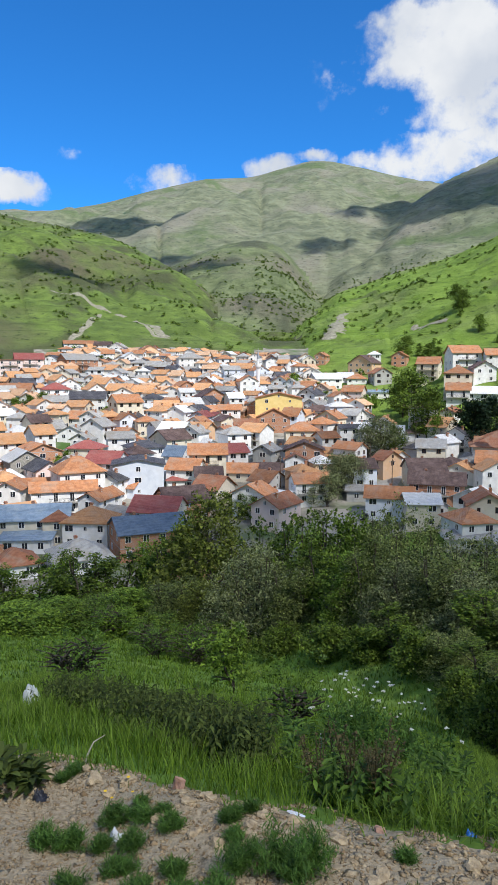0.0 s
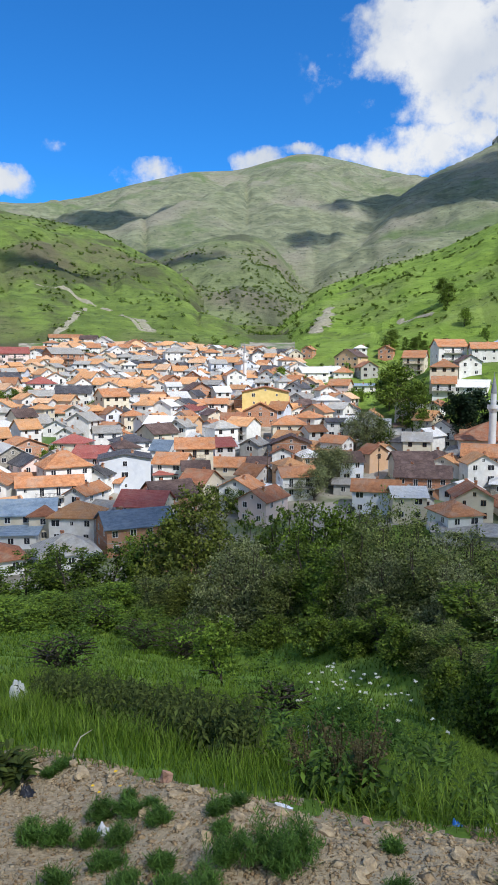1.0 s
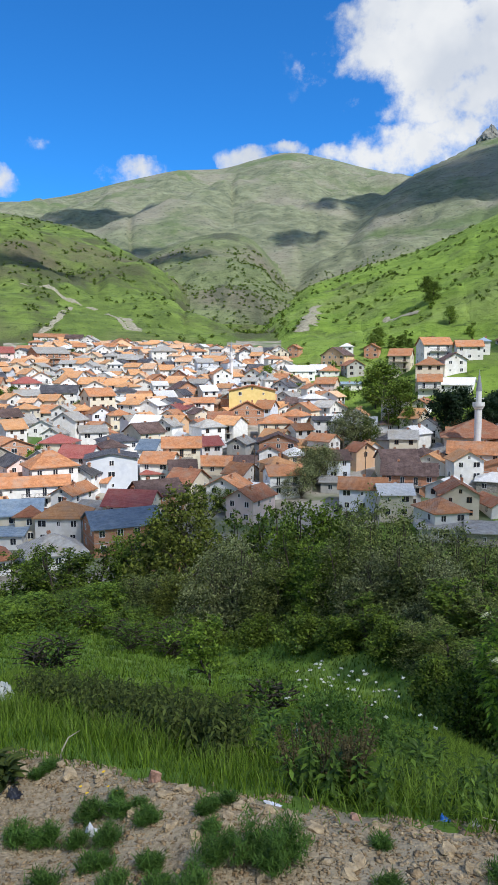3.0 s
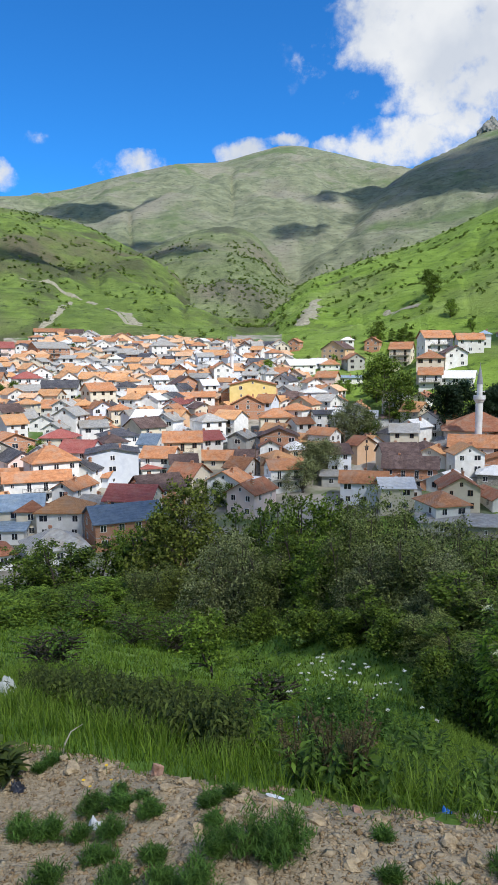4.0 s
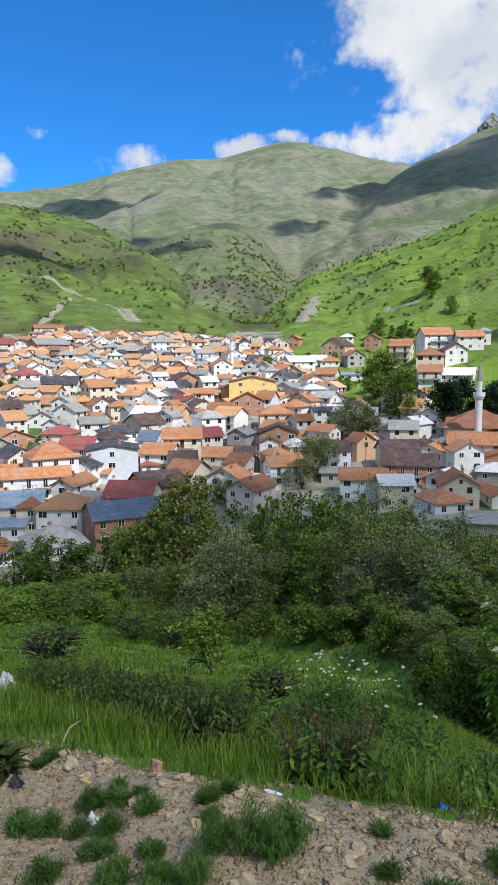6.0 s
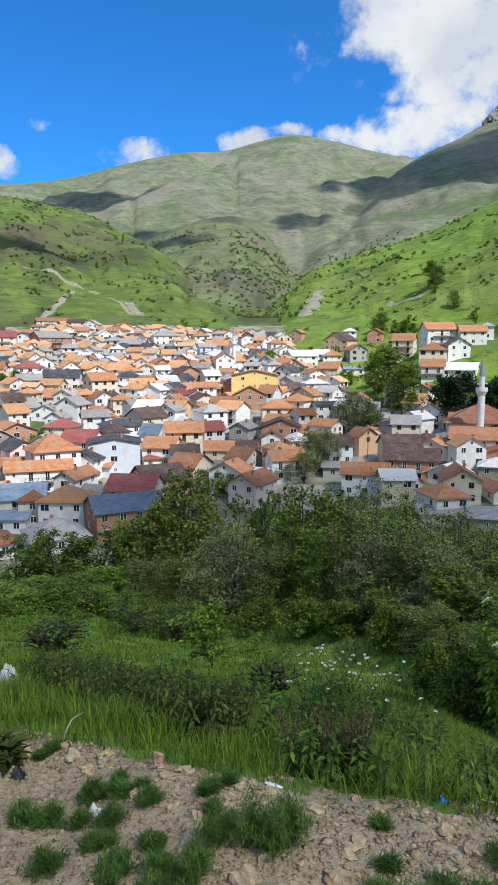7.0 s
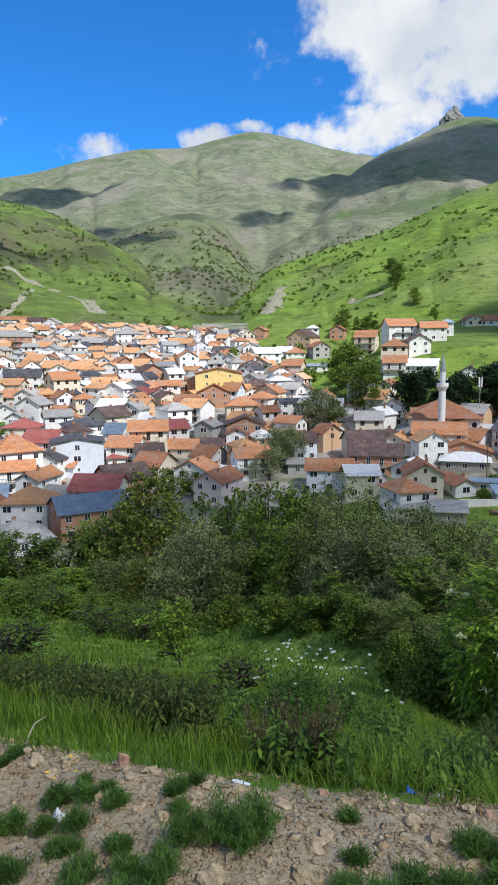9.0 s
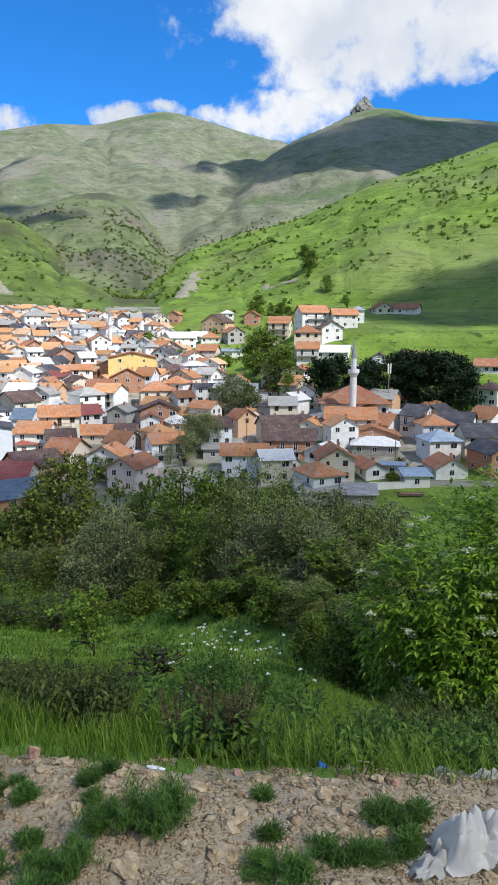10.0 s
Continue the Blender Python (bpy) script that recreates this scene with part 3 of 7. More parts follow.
TIMBER = material("weathered_timber", (0.10, 0.065, 0.04), (0.20, 0.14, 0.09), 5, 0.85, 0.4, 20, third=(0.15, 0.12, 0.10))
IRON = material("dark_iron", (0.03, 0.03, 0.032), (0.06, 0.06, 0.06), 10, 0.6)
ASPHALT = material("street", (0.24, 0.235, 0.22), (0.36, 0.35, 0.33), 1.2, 0.95, 0.3, 15, third=(0.30, 0.28, 0.25))


def glass_material():
    m = material("window_glass", (0.012, 0.015, 0.02), (0.035, 0.04, 0.05), 0.7, 0.08)
    m.node_tree.nodes["Principled BSDF"].inputs["Specular IOR Level"].default_value = 0.6
    return m


GLASS = glass_material()


def window_meshes(w, h, frame_mat):
    """Frame with mullion and sill, and the pane behind it. Local y points out of the wall to -y."""
    t = 0.07
    xs, zs = [-w / 2, -w / 2 + t, -t / 2, t / 2, w / 2 - t, w / 2], [0, t, h - t, h]
    verts = [(x, y, z) for y in (-0.05, 0.06) for z in zs for x in xs]
    solid = {(i, k) for i in range(5) for k in range(3)} - {(1, 1), (3, 1)}
    at = lambda i, k, b: b * 24 + k * 6 + i
    faces = []
    for i, k in sorted(solid):
        faces += [(at(i, k, 0), at(i + 1, k, 0), at(i + 1, k + 1, 0), at(i, k + 1, 0)), (at(i, k, 1), at(i, k + 1, 1), at(i + 1, k + 1, 1), at(i + 1, k, 1))]
        for di, dk, p, q in ((-1, 0, (i, k + 1), (i, k)), (1, 0, (i + 1, k), (i + 1, k + 1)), (0, -1, (i, k), (i + 1, k)), (0, 1, (i + 1, k + 1), (i, k + 1))):
            if (i + di, k + dk) not in solid:
                faces.append((at(*q, 0), at(*p, 0), at(*p, 1), at(*q, 1)))
    return mesh_of("window", verts, faces, frame_mat), box_mesh("pane", -w / 2 + t, w / 2 - t, -0.012, 0.03, t, h - t, GLASS)


WINDOW_SETS = {(s, c): window_meshes(*size, mat) for s, size in (("s", (0.7, 0.9)), ("m", (1.15, 1.3)), ("l", (1.7, 1.35)), ("d", (1.0, 2.05)))
               for c, mat in (("w", FRAME_WHITE), ("b", FRAME_BROWN))}
def whole_window(frame_me, pane_me):
    """Frame and pane in one mesh, for the houses far off."""
    v = [tuple(q.co) for q in frame_me.vertices] + [tuple(q.co) for q in pane_me.vertices]
    k, n = len(frame_me.vertices), len(frame_me.polygons)
    f = [tuple(p.vertices) for p in frame_me.polygons] + [tuple(i + k for i in p.vertices) for p in pane_me.polygons]
    me = mesh_of("far_window", v, f, frame_me.materials[0])
    me.materials.append(GLASS)
    me.polygons.foreach_set("material_index", np.array([0] * n + [1] * (len(f) - n), np.int32))
    return me


SIMPLE_SETS = {k: whole_window(*v) for k, v in WINDOW_SETS.items()}
CHIMNEY = mesh_of("chimney", *joined(box_data(-0.28, 0.28, -0.28, 0.28, -1.2, 0.75), box_data(-0.36, 0.36, -0.36, 0.36, 0.75, 0.87),
                                     box_data(-0.2, -0.1, -0.2, 0.2, 0.87, 1.0), box_data(0.1, 0.2, -0.2, 0.2, 0.87, 1.0), box_data(-0.3, 0.3, -0.3, 0.3, 1.0, 1.07)), WALLS["brick"])


def add_window(parent, kind, x, y, z, turn, simple=False):
    if simple:
        piece("door" if kind[0] == "d" else "window", SIMPLE_SETS[kind], parent, pose(x, y, z, 0, 0, turn))
        return
    frame_me, pane_me = WINDOW_SETS[kind]
    wdw = piece("door" if kind[0] == "d" else "window", frame_me, parent, pose(x, y, z, 0, 0, turn))
    piece("pane", pane_me, wdw)


def balcony(parent, x, y, z, w, rail_mat):
    """Slab with a railing in front of a wall whose outside is -y."""
    b = piece("balcony", box_mesh("balcony", x - w / 2, x + w / 2, y - 1.15, y - 0.002, z - 0.16, z, CONCRETE), parent)
    sets = [box_data(x - w / 2, x + w / 2, y - 1.13, y - 1.08, z + 0.92, z + 0.98), box_data(x - w / 2, x + w / 2, y - 1.13, y - 1.08, z + 0.08, z + 0.13)]
    sets += [box_data(x - w / 2 + i, x - w / 2 + i + 0.05, y - 1.13, y - 1.08, z, z + 0.93) for i in np.arange(0, w - 0.04, 0.28)]
    sets += [box_data(x + s - 0.02, x + s + 0.02, y - 1.1, y - 0.01, z + 0.92, z + 0.97) for s in (-w / 2 + 0.03, w / 2 - 0.03)]
    piece("railing", mesh_of("railing", *joined(*sets), rail_mat), b)


def roof_data(kind, w, d, h, rise, over):
    """Roof plates above a body w x d whose eaves are at h. Ridge runs along x for 'g'; along y for 'e'."""
    a, b, t = w / 2 + over, d / 2 + over, 0.16
    if kind == "g":
        s = rise / (d / 2) * over
        ez = h - s + 0.1
        r = h + rise + 0.1
        return joined(slab([(-a, -b, ez), (a, -b, ez), (a, 0, r), (-a, 0, r)], t), slab([(a, b, ez), (-a, b, ez), (-a, 0, r), (a, 0, r)], t))
    if kind == "e":
        s = rise / (w / 2) * over
        ez, r = h - s + 0.1, h + rise + 0.1
        return joined(slab([(-a, b, ez), (-a, -b, ez), (0, -b, r), (0, b, r)], t), slab([(a, -b, ez), (a, b, ez), (0, b, r), (0, -b, r)], t))
    if kind == "h":
        m = min(a, b)
        e = max(a - b, 0.0)
        g = max(b - a, 0.0)
        ez, r = h + 0.02, h + rise + 0.1
        c = [(-a, -b, ez), (a, -b, ez), (a, b, ez), (-a, b, ez)]
        p, q = (-e, -g, r), (e, g, r)
        if e >= g:
            return joined(slab([c[0], c[1], q, p], t), slab([c[2], c[3], p, q], t), slab([c[1], c[2], q], t), slab([c[3], c[0], p], t))
        return joined(slab([c[0], c[1], p], t), slab([c[2], c[3], q], t), slab([c[1], c[2], q, p], t), slab([c[3], c[0], p, q], t))
    if kind == "s":
        return slab([(-a, -b, h + 0.12), (a, -b, h + 0.12), (a, b, h + rise + 0.12), (-a, b, h + rise + 0.12)], t)
    return slab([(-a, -b, h + 0.25), (a, -b, h + 0.25), (a, b, h + 0.25), (-a, b, h + 0.25)], 0.25)


WALL_WORDS = {"white": "white plastered", "cream": "cream plastered", "yellow": "yellow painted", "pink": "pale pink plastered", "peach": "peach plastered",
              "grey": "grey rendered", "pale": "pale blue plastered", "stone": "rubble stone", "brick": "bare brick"}
ROOF_WORDS = {"pale_orange": "pale orange tiled", "orange": "orange tiled", "bright": "bright orange tiled", "rust": "rust-red tiled", "red": "red sheet", "brown": "brown tiled", "dark": "dark grey tiled",
              "grey": "grey sheet", "blue": "pale blue sheet", "slate": "blue-grey tiled", "white": "white sheet metal"}
COUNT_WORDS = {1: "one-storey", 2: "two-storey", 3: "three-storey", 4: "four-storey"}


def house(x, y, turn, w, d, storeys, kind, roof, wall, pitch=0.58, win="w", balconies=0, group="", storey=2.75, sink=2.5, chimney=1, over=0.55, cols=None, back=True, z=None, extra="", sides=True):
    """A village house: body with gables, roof, chimney, windows on the sides that can be seen; turn 0 faces -y."""
    rng = random.Random(int(x * 13.7) * 31 + int(y * 7.3))
    h = storeys * storey
    span = {"g": d, "e": w, "h": min(w, d)}.get(kind, d)
    rise = pitch * span / 2 if kind in "geh" else (pitch * d * 0.5 if kind == "s" else 0.0)
    base = ground_z(x, y) if z is None else z
    name = "house" if storeys > 1 or w > 5 else "shed"
    top = new(name)
    top.matrix_world = pose(x, y, base, 0, 0, turn)
    words = f"{COUNT_WORDS.get(storeys, 'low')} {WALL_WORDS[wall]} {name} with {ROOF_WORDS[roof]} roof"
    tagged(top, words + extra, name, group or "village houses")
    a, b = w / 2, d / 2
    v, f = box_data(-a, a, -b, b, -sink, h)
    v, f = list(v), list(f)
    if kind == "g":
        v += [(-a, 0, h + rise), (a, 0, h + rise)]
        f = [q for q in f if q != (4, 5, 6, 7)] + [(4, 8, 7), (5, 6, 9), (4, 5, 9, 8), (7, 8, 9, 6)]
        f = [(3, 0, 4, 7) if q == (3, 0, 4, 7) else q for q in f]
    elif kind == "e":
        v += [(0, -b, h + rise), (0, b, h + rise)]
        f = [q for q in f if q != (4, 5, 6, 7)] + [(4, 5, 8), (6, 7, 9), (5, 6, 9, 8), (7, 4, 8, 9)]
    elif kind == "s":
        v[6], v[7] = (a, b, h + rise), (-a, b, h + rise)
    piece("wall", mesh_of("wall", v, f, WALLS[wall]), top)
    piece("roof", mesh_of("roof", *roof_data(kind, w, d, h, rise, over), ROOFS[roof]), top)
    if wall == "brick":
        for s in range(1, storeys + 1):
            piece("ring_beam", box_mesh("ring_beam", -a - 0.02, a + 0.02, -b - 0.025, b + 0.025, s * storey - 0.14, s * storey + 0.02, CONCRETE), top)
    if chimney and kind != "f":
        cx, cy = (rng.uniform(-0.25, 0.25) * w, 0.12 * d) if kind != "e" else (0.15 * w, rng.uniform(-0.2, 0.2) * d)
        piece("chimney", CHIMNEY, top, pose(cx, cy, h + rise * 0.75))
    if storeys * w > 4:
        n = cols or max(1, int(w / 3.1))
        for s in range(storeys):
            zb = s * storey + 0.95
            for i in range(n):
                cx = -a + (i + 0.5) * w / n
                if balconies and s > 0 and abs(i - (n - 1) / 2) < 0.8 * balconies:
                    add_window(top, ("d", win), cx, -b - 0.01, s * storey + 0.1, 0, not sides)
                    continue
                size = "s" if rng.random() < 0.15 else ("l" if rng.random() < 0.2 else "m")
                add_window(top, (size, win), cx + rng.uniform(-0.15, 0.15), -b - 0.01, zb + (0.2 if size == "s" else 0), 0, not sides)
            if balconies and s > 0:
                balcony(top, 0.0, -b, s * storey, min(w * 0.9, 1.6 * balconies * w / n + 0.8), IRON if win == "w" else TIMBER)
            m = max(1, int(d / 4.2))
            for i in range(m if sides else 0):
                cy = -b + (i + 0.5) * d / m
                for sx, ang in ((a + 0.01, 90), (-a - 0.01, -90)):
                    out = Matrix.Rotation(radians(turn), 2) @ Vector((sx, 0))
                    if out.x * x + out.y * y < -0.08 * a * math.hypot(x, y) and rng.random() < 0.75:
                        add_window(top, ("m" if rng.random() < 0.7 else "s", win), sx, cy, zb, ang)
        if kind == "e" and rise > 1.4:
            add_window(top, ("s", win), 0, -b - 0.01, h + 0.25, 0, not sides)
        if kind == "g" and rise > 1.4 and rng.random() < 0.6:
            for sx, ang in ((a + 0.01, 90), (-a - 0.01, -90)):
                out = Matrix.Rotation(radians(turn), 2) @ Vector((sx, 0))
                if out.x * x + out.y * y < 0:
                    add_window(top, ("s", win), sx, 0, h + 0.2, ang)
    return top


# ---- houses set one by one: place, turn, width, depth, storeys, roof shape, roof, wall ----
house(39.2, 139.5, 14, 7.7, 9, 2, "h", "orange", "white", z=-33.4, over=0.5, group="riverside houses")
house(37.9, 134.8, -4, 8.9, 4, 1, "s", "grey", "grey", z=-33.5, pitch=0.5, chimney=0, cols=1)
house(45.6, 131.6, -14, 6.5, 5, 1, "s", "grey", "stone", z=-33.5, pitch=0.5, chimney=0, cols=1)
house(45.6, 150.0, -7, 8.0, 9, 2, "e", "rust", "cream", z=-31.7, win="b")
house(53.6, 150.0, 5, 4.8, 10, 1, "e", "rust", "white", z=-31.4)
house(60.8, 164.4, -20, 11.5, 7, 1, "h", "white", "stone", z=-28.9, pitch=0.5)
house(62.9, 173.5, -15, 14.5, 9, 1, "e", "orange", "brick", z=-27.7, pitch=0.34, cols=2)
house(59.7, 181.5, -18, 13.6, 9, 2, "g", "orange", "white", z=-26.8)
house(77.0, 185.1, -31, 16.8, 9, 1, "g", "white", "grey", z=-25.4, chimney=0)
house(78.5, 169.2, -5, 8.3, 9, 2, "h", "orange", "white", z=-27.4)
house(85.4, 168.9, -37, 8.1, 9, 2, "g", "dark", "white", z=-27.0)
house(73.8, 155.5, -0, 8.0, 8, 2, "h", "blue", "white", z=-29.4)
house(85.2, 156.6, -9, 10.0, 9, 2, "g", "dark", "cream", z=-28.6)
house(81.7, 144.1, 5, 6.9, 10, 2, "e", "dark", "brick", z=-30.4)
house(71.0, 145.4, -6, 7.3, 9, 1, "e", "rust", "white", z=-31.0, cols=1)
house(61.5, 140.6, -9, 5.5, 5, 1, "s", "blue", "white", z=-32.0, pitch=0.3, chimney=0)
house(59.0, 147.7, -22, 5.0, 4, 1, "f", "blue", "white", z=-31.1, chimney=0)
house(95.3, 170.9, -59, 6.6, 9, 2, "g", "orange", "white", z=-26.0)
house(111.7, 199.9, -49, 6.9, 8, 2, "h", "brown", "white", z=-21.0)
house(38.5, 165.4, -13, 12.7, 8, 2, "g", "brown", "brick", z=-29.8, balconies=1)
house(37.8, 176.9, 3, 9.1, 9, 2, "g", "brown", "cream", z=-28.2)
house(25.7, 155.7, -11, 10.4, 7, 2, "g", "orange", "pale", z=-31.5, cols=3)
house(21.9, 179.5, 13, 6.4, 7, 2, "g", "brown", "pale", z=-28.1)
house(29.8, 186.4, -54, 4.3, 7, 2, "g", "rust", "peach", z=-26.8, win="b")
house(34.4, 198.2, -55, 3.6, 6, 1, "g", "bright", "white", z=-25.0)
house(7.8, 198.9, -2, 11.0, 9, 2, "e", "brown", "brick", z=-25.6, pitch=0.4)
house(5.0, 186.5, -2, 5.8, 4, 2, "e", "rust", "white", z=-27.1, pitch=0.5, chimney=0)
house(4.4, 180.7, -1, 4.5, 6, 1, "e", "grey", "brick", z=-28.1, chimney=0, cols=1)
house(7.9, 222.6, 3, 10.9, 9, 2, "h", "orange", "cream", z=-22.2)
house(23.2, 225.5, 4, 6.4, 8, 2, "g", "dark", "white", z=-21.5, pitch=0.25)
house(27.0, 246.1, -36, 6.7, 7, 2, "g", "grey", "white", z=-18.4)
house(-0.2, 150.6, -30, 7.0, 10, 2, "e", "rust", "pink", z=-32.6)
house(19.8, 168.6, -7, 5.0, 6, 1, "s", "grey", "grey", z=-29.7, pitch=0.2, chimney=0)
house(-2.6, 177.0, -34, 6.3, 8, 1, "g", "orange", "white", z=-28.6)
house(-3.1, 197.0, -19, 5.7, 8, 2, "e", "grey", "grey", z=-25.8)
house(50.0, 238.3, -12, 9.3, 10, 3, "h", "brown", "white", z=-18.0, pitch=0.3, cols=3, balconies=1)
house(45.4, 227.8, -1, 5.8, 7, 1, "h", "brown", "white", z=-20.5)
house(0.3, 252.0, -0, 16.7, 12, 4, "e", "rust", "yellow", z=-18.2, pitch=0.22, cols=2, win="w")
house(-1.4, 243.0, 0, 11.5, 8, 2, "e", "orange", "brick", z=-19.1, pitch=0.5)
house(73.4, 277.4, 5, 11.4, 10, 3, "g", "orange", "white", z=1.6, balconies=1)
house(66.5, 256.6, -15, 9.9, 10, 3, "h", "orange", "cream", z=-6.5, win="b", cols=3)
house(64.8, 249.5, -15, 8.0, 8, 2, "g", "orange", "white", z=-9.5, balconies=1)
house(64.8, 297.7, -22, 9.0, 10, 3, "g", "orange", "cream", z=-2.4, balconies=1, win="b")
house(75.6, 258.8, -1, 8.2, 9, 2, "e", "brown", "white", z=-1.8)
house(84.7, 269.5, -7, 9.8, 8, 2, "g", "orange", "white", z=3.4)
house(94.3, 280.6, -19, 5.3, 7, 2, "h", "blue", "white", z=5.6)
house(115.3, 309.8, -0, 8.5, 9, 1, "e", "rust", "cream", z=10.2, win="b")
house(125.2, 304.9, -37, 12.8, 8, 1, "g", "rust", "white", z=10.1)
house(88.8, 238.8, -20, 5.0, 8, 1, "e", "dark", "white", z=-9.5)
house(99.1, 234.2, -23, 6.2, 8, 1, "g", "rust", "white", z=-9.8)
house(120.9, 219.4, -34, 8.2, 8, 1, "g", "rust", "white", z=-11.9, cols=3)
house(73.8, 246.9, -27, 12.3, 8, 1, "g", "white", "white", z=-7.9, chimney=0)
house(59.0, 235.5, -34, 5.0, 8, 2, "e", "rust", "white", z=-16.7)
house(22.1, 323.0, 21, 12.9, 9, 2, "g", "white", "white", z=-6.3, cols=3)
house(45.0, 359.8, -37, 13.9, 10, 2, "e", "brown", "peach", z=1.5)
house(51.5, 371.4, -8, 6.8, 6, 2, "h", "white", "white", z=6.2)
house(48.2, 327.7, 12, 8.5, 9, 2, "e", "rust", "grey", z=-3.7, win="b")
house(64.5, 366.8, -20, 7.7, 8, 2, "e", "orange", "brick", z=5.4)
house(37.9, 331.8, -7, 9.3, 8, 1, "h", "orange", "white", z=-3.6)
house(32.6, 295.1, -21, 8.5, 8, 2, "g", "orange", "pink", z=-11.3)
house(25.3, 395.7, -24, 6.4, 7, 2, "e", "orange", "brick", z=6.2)
house(33.0, 339.6, 14, 7.6, 8, 1, "g", "white", "white", z=-2.9)
house(43.6, 303.4, -8, 10.5, 6, 1, "s", "blue", "white", z=-9.3, pitch=0.3)
house(16.0, 266.7, -3, 12.2, 8, 1, "h", "brown", "white", z=-15.7)
house(-48.3, 162.0, 32, 10.8, 9, 3, "h", "orange", "white", z=-30.0, pitch=0.75)
house(-49.6, 155.2, 18, 14.5, 5, 2, "g", "orange", "white", z=-30.6, pitch=0.7, balconies=1, chimney=0)
house(-40.2, 152.0, -17, 5.3, 10, 2, "e", "orange", "white", z=-31.7, cols=1)
house(-38.0, 136.3, -2, 9.1, 9, 2, "h", "bright", "white", z=-33.5, win="w", cols=3)
house(-50.3, 137.3, 12, 14.5, 8, 2, "g", "blue", "cream", z=-33.2, cols=4)
house(-44.8, 136.3, 10, 5.5, 6, 2, "h", "rust", "cream", z=-33.5, chimney=0)
house(-49.3, 131.2, 6, 9.6, 6, 1, "s", "blue", "white", z=-33.5, pitch=0.3, chimney=0)
house(-35.6, 119.2, 27, 9.9, 9, 1, "h", "grey", "white", z=-33.5, pitch=0.6)
house(-25.1, 129.9, 25, 13.1, 10, 2, "g", "slate", "brick", z=-33.5, pitch=0.45, cols=4)
house(-25.7, 145.7, -10, 10.1, 9, 2, "g", "red", "cream", z=-33.0)
house(-21.7, 152.9, 28, 9.9, 9, 2, "g", "brown", "brick", z=-32.0)
house(-15.3, 161.7, -25, 6.8, 9, 2, "g", "rust", "cream", z=-30.8)
house(-40.1, 166.6, -16, 6.3, 9, 2, "e", "dark", "white", z=-29.6)
house(-35.4, 171.4, 12, 12.5, 10, 3, "e", "dark", "pale", z=-29.2, pitch=0.2, cols=1)
house(-45.8, 181.1, -11, 8.9, 9, 2, "g", "red", "white", z=-27.3)
house(-18.8, 182.5, 6, 9.8, 8, 3, "g", "orange", "cream", z=-27.8, balconies=1, win="b", cols=3)
house(-23.9, 177.1, -12, 8.3, 8, 2, "g", "orange", "white", z=-28.4)
house(-25.3, 176.2, 8, 6.6, 7, 1, "h", "red", "white", z=-28.5)
house(-59.9, 171.3, 39, 7.2, 9, 2, "e", "dark", "pink", z=-28.1)
house(-67.3, 187.8, 40, 11.1, 9, 2, "e", "orange", "brick", z=-25.5, pitch=0.4)
house(-68.1, 178.8, 36, 8.7, 9, 2, "e", "white", "stone", z=-26.7)
house(-45.8, 114.6, 32, 7.3, 8, 1, "h", "rust", "white", z=-33.5)
house(-65.9, 161.0, 32, 5.7, 9, 2, "h", "bright", "white", z=-29.2)
house(-10.2, 184.9, -7, 9.5, 7, 1, "g", "orange", "cream", z=-27.5)
house(-39.1, 198.0, 26, 10.5, 9, 2, "h", "dark", "white", z=-25.2, pitch=0.4)
house(-32.9, 209.1, 44, 9.1, 9, 2, "g", "brown", "cream", z=-23.7)
house(-36.7, 168.4, -18, 4.7, 6, 1, "g", "orange", "pale", z=-29.2)
house(-28.2, 190.2, -12, 5.2, 8, 2, "g", "slate", "white", z=-26.5)
house(-137.6, 348.8, 22, 12.2, 10, 3, "f", "red", "pink", z=-0.2, balconies=1)
house(-131.0, 357.2, 25, 14.3, 11, 3, "g", "red", "pink", z=0.6, balconies=1, cols=3)
house(-107.0, 363.7, 44, 18.2, 11, 3, "g", "grey", "brick", z=0.4, balconies=1)
house(-75.3, 269.9, 6, 13.9, 9, 2, "g", "dark", "white", z=-13.8, cols=4)
house(-56.4, 251.4, 35, 9.8, 9, 3, "g", "orange", "cream", z=-17.1, win="b")
house(-49.0, 383.5, 17, 14.4, 11, 3, "h", "grey", "white", z=1.5, cols=4)
house(-134.1, 462.9, 21, 21.8, 8, 1, "g", "orange", "white", z=18.5, cols=4)
house(-117.5, 460.2, 4, 11.1, 8, 2, "g", "brown", "white", z=14.9)
house(-105.7, 453.6, -7, 10.5, 9, 2, "e", "grey", "white", z=13.1)
house(-81.9, 431.3, 26, 14.8, 11, 2, "e", "orange", "peach", z=9.1)
house(-61.8, 441.2, 8, 13.8, 9, 2, "h", "bright", "cream", z=10.1)
house(-27.7, 281.6, 26, 11.3, 9, 2, "e", "brown", "brick", z=-13.4)
house(-67.1, 291.7, -12, 10.5, 9, 2, "g", "bright", "white", z=-11.0)
house(-56.7, 290.8, -14, 9.5, 9, 2, "g", "bright", "white", z=-11.5)
house(-41.7, 302.1, 28, 9.7, 9, 2, "e", "orange", "brick", z=-10.2)
house(-108.7, 281.8, 6, 12.7, 9, 2, "g", "orange", "cream", z=-10.7, balconies=1)
house(-94.1, 286.6, 28, 11.0, 9, 2, "h", "red", "white", z=-10.7, cols=3)


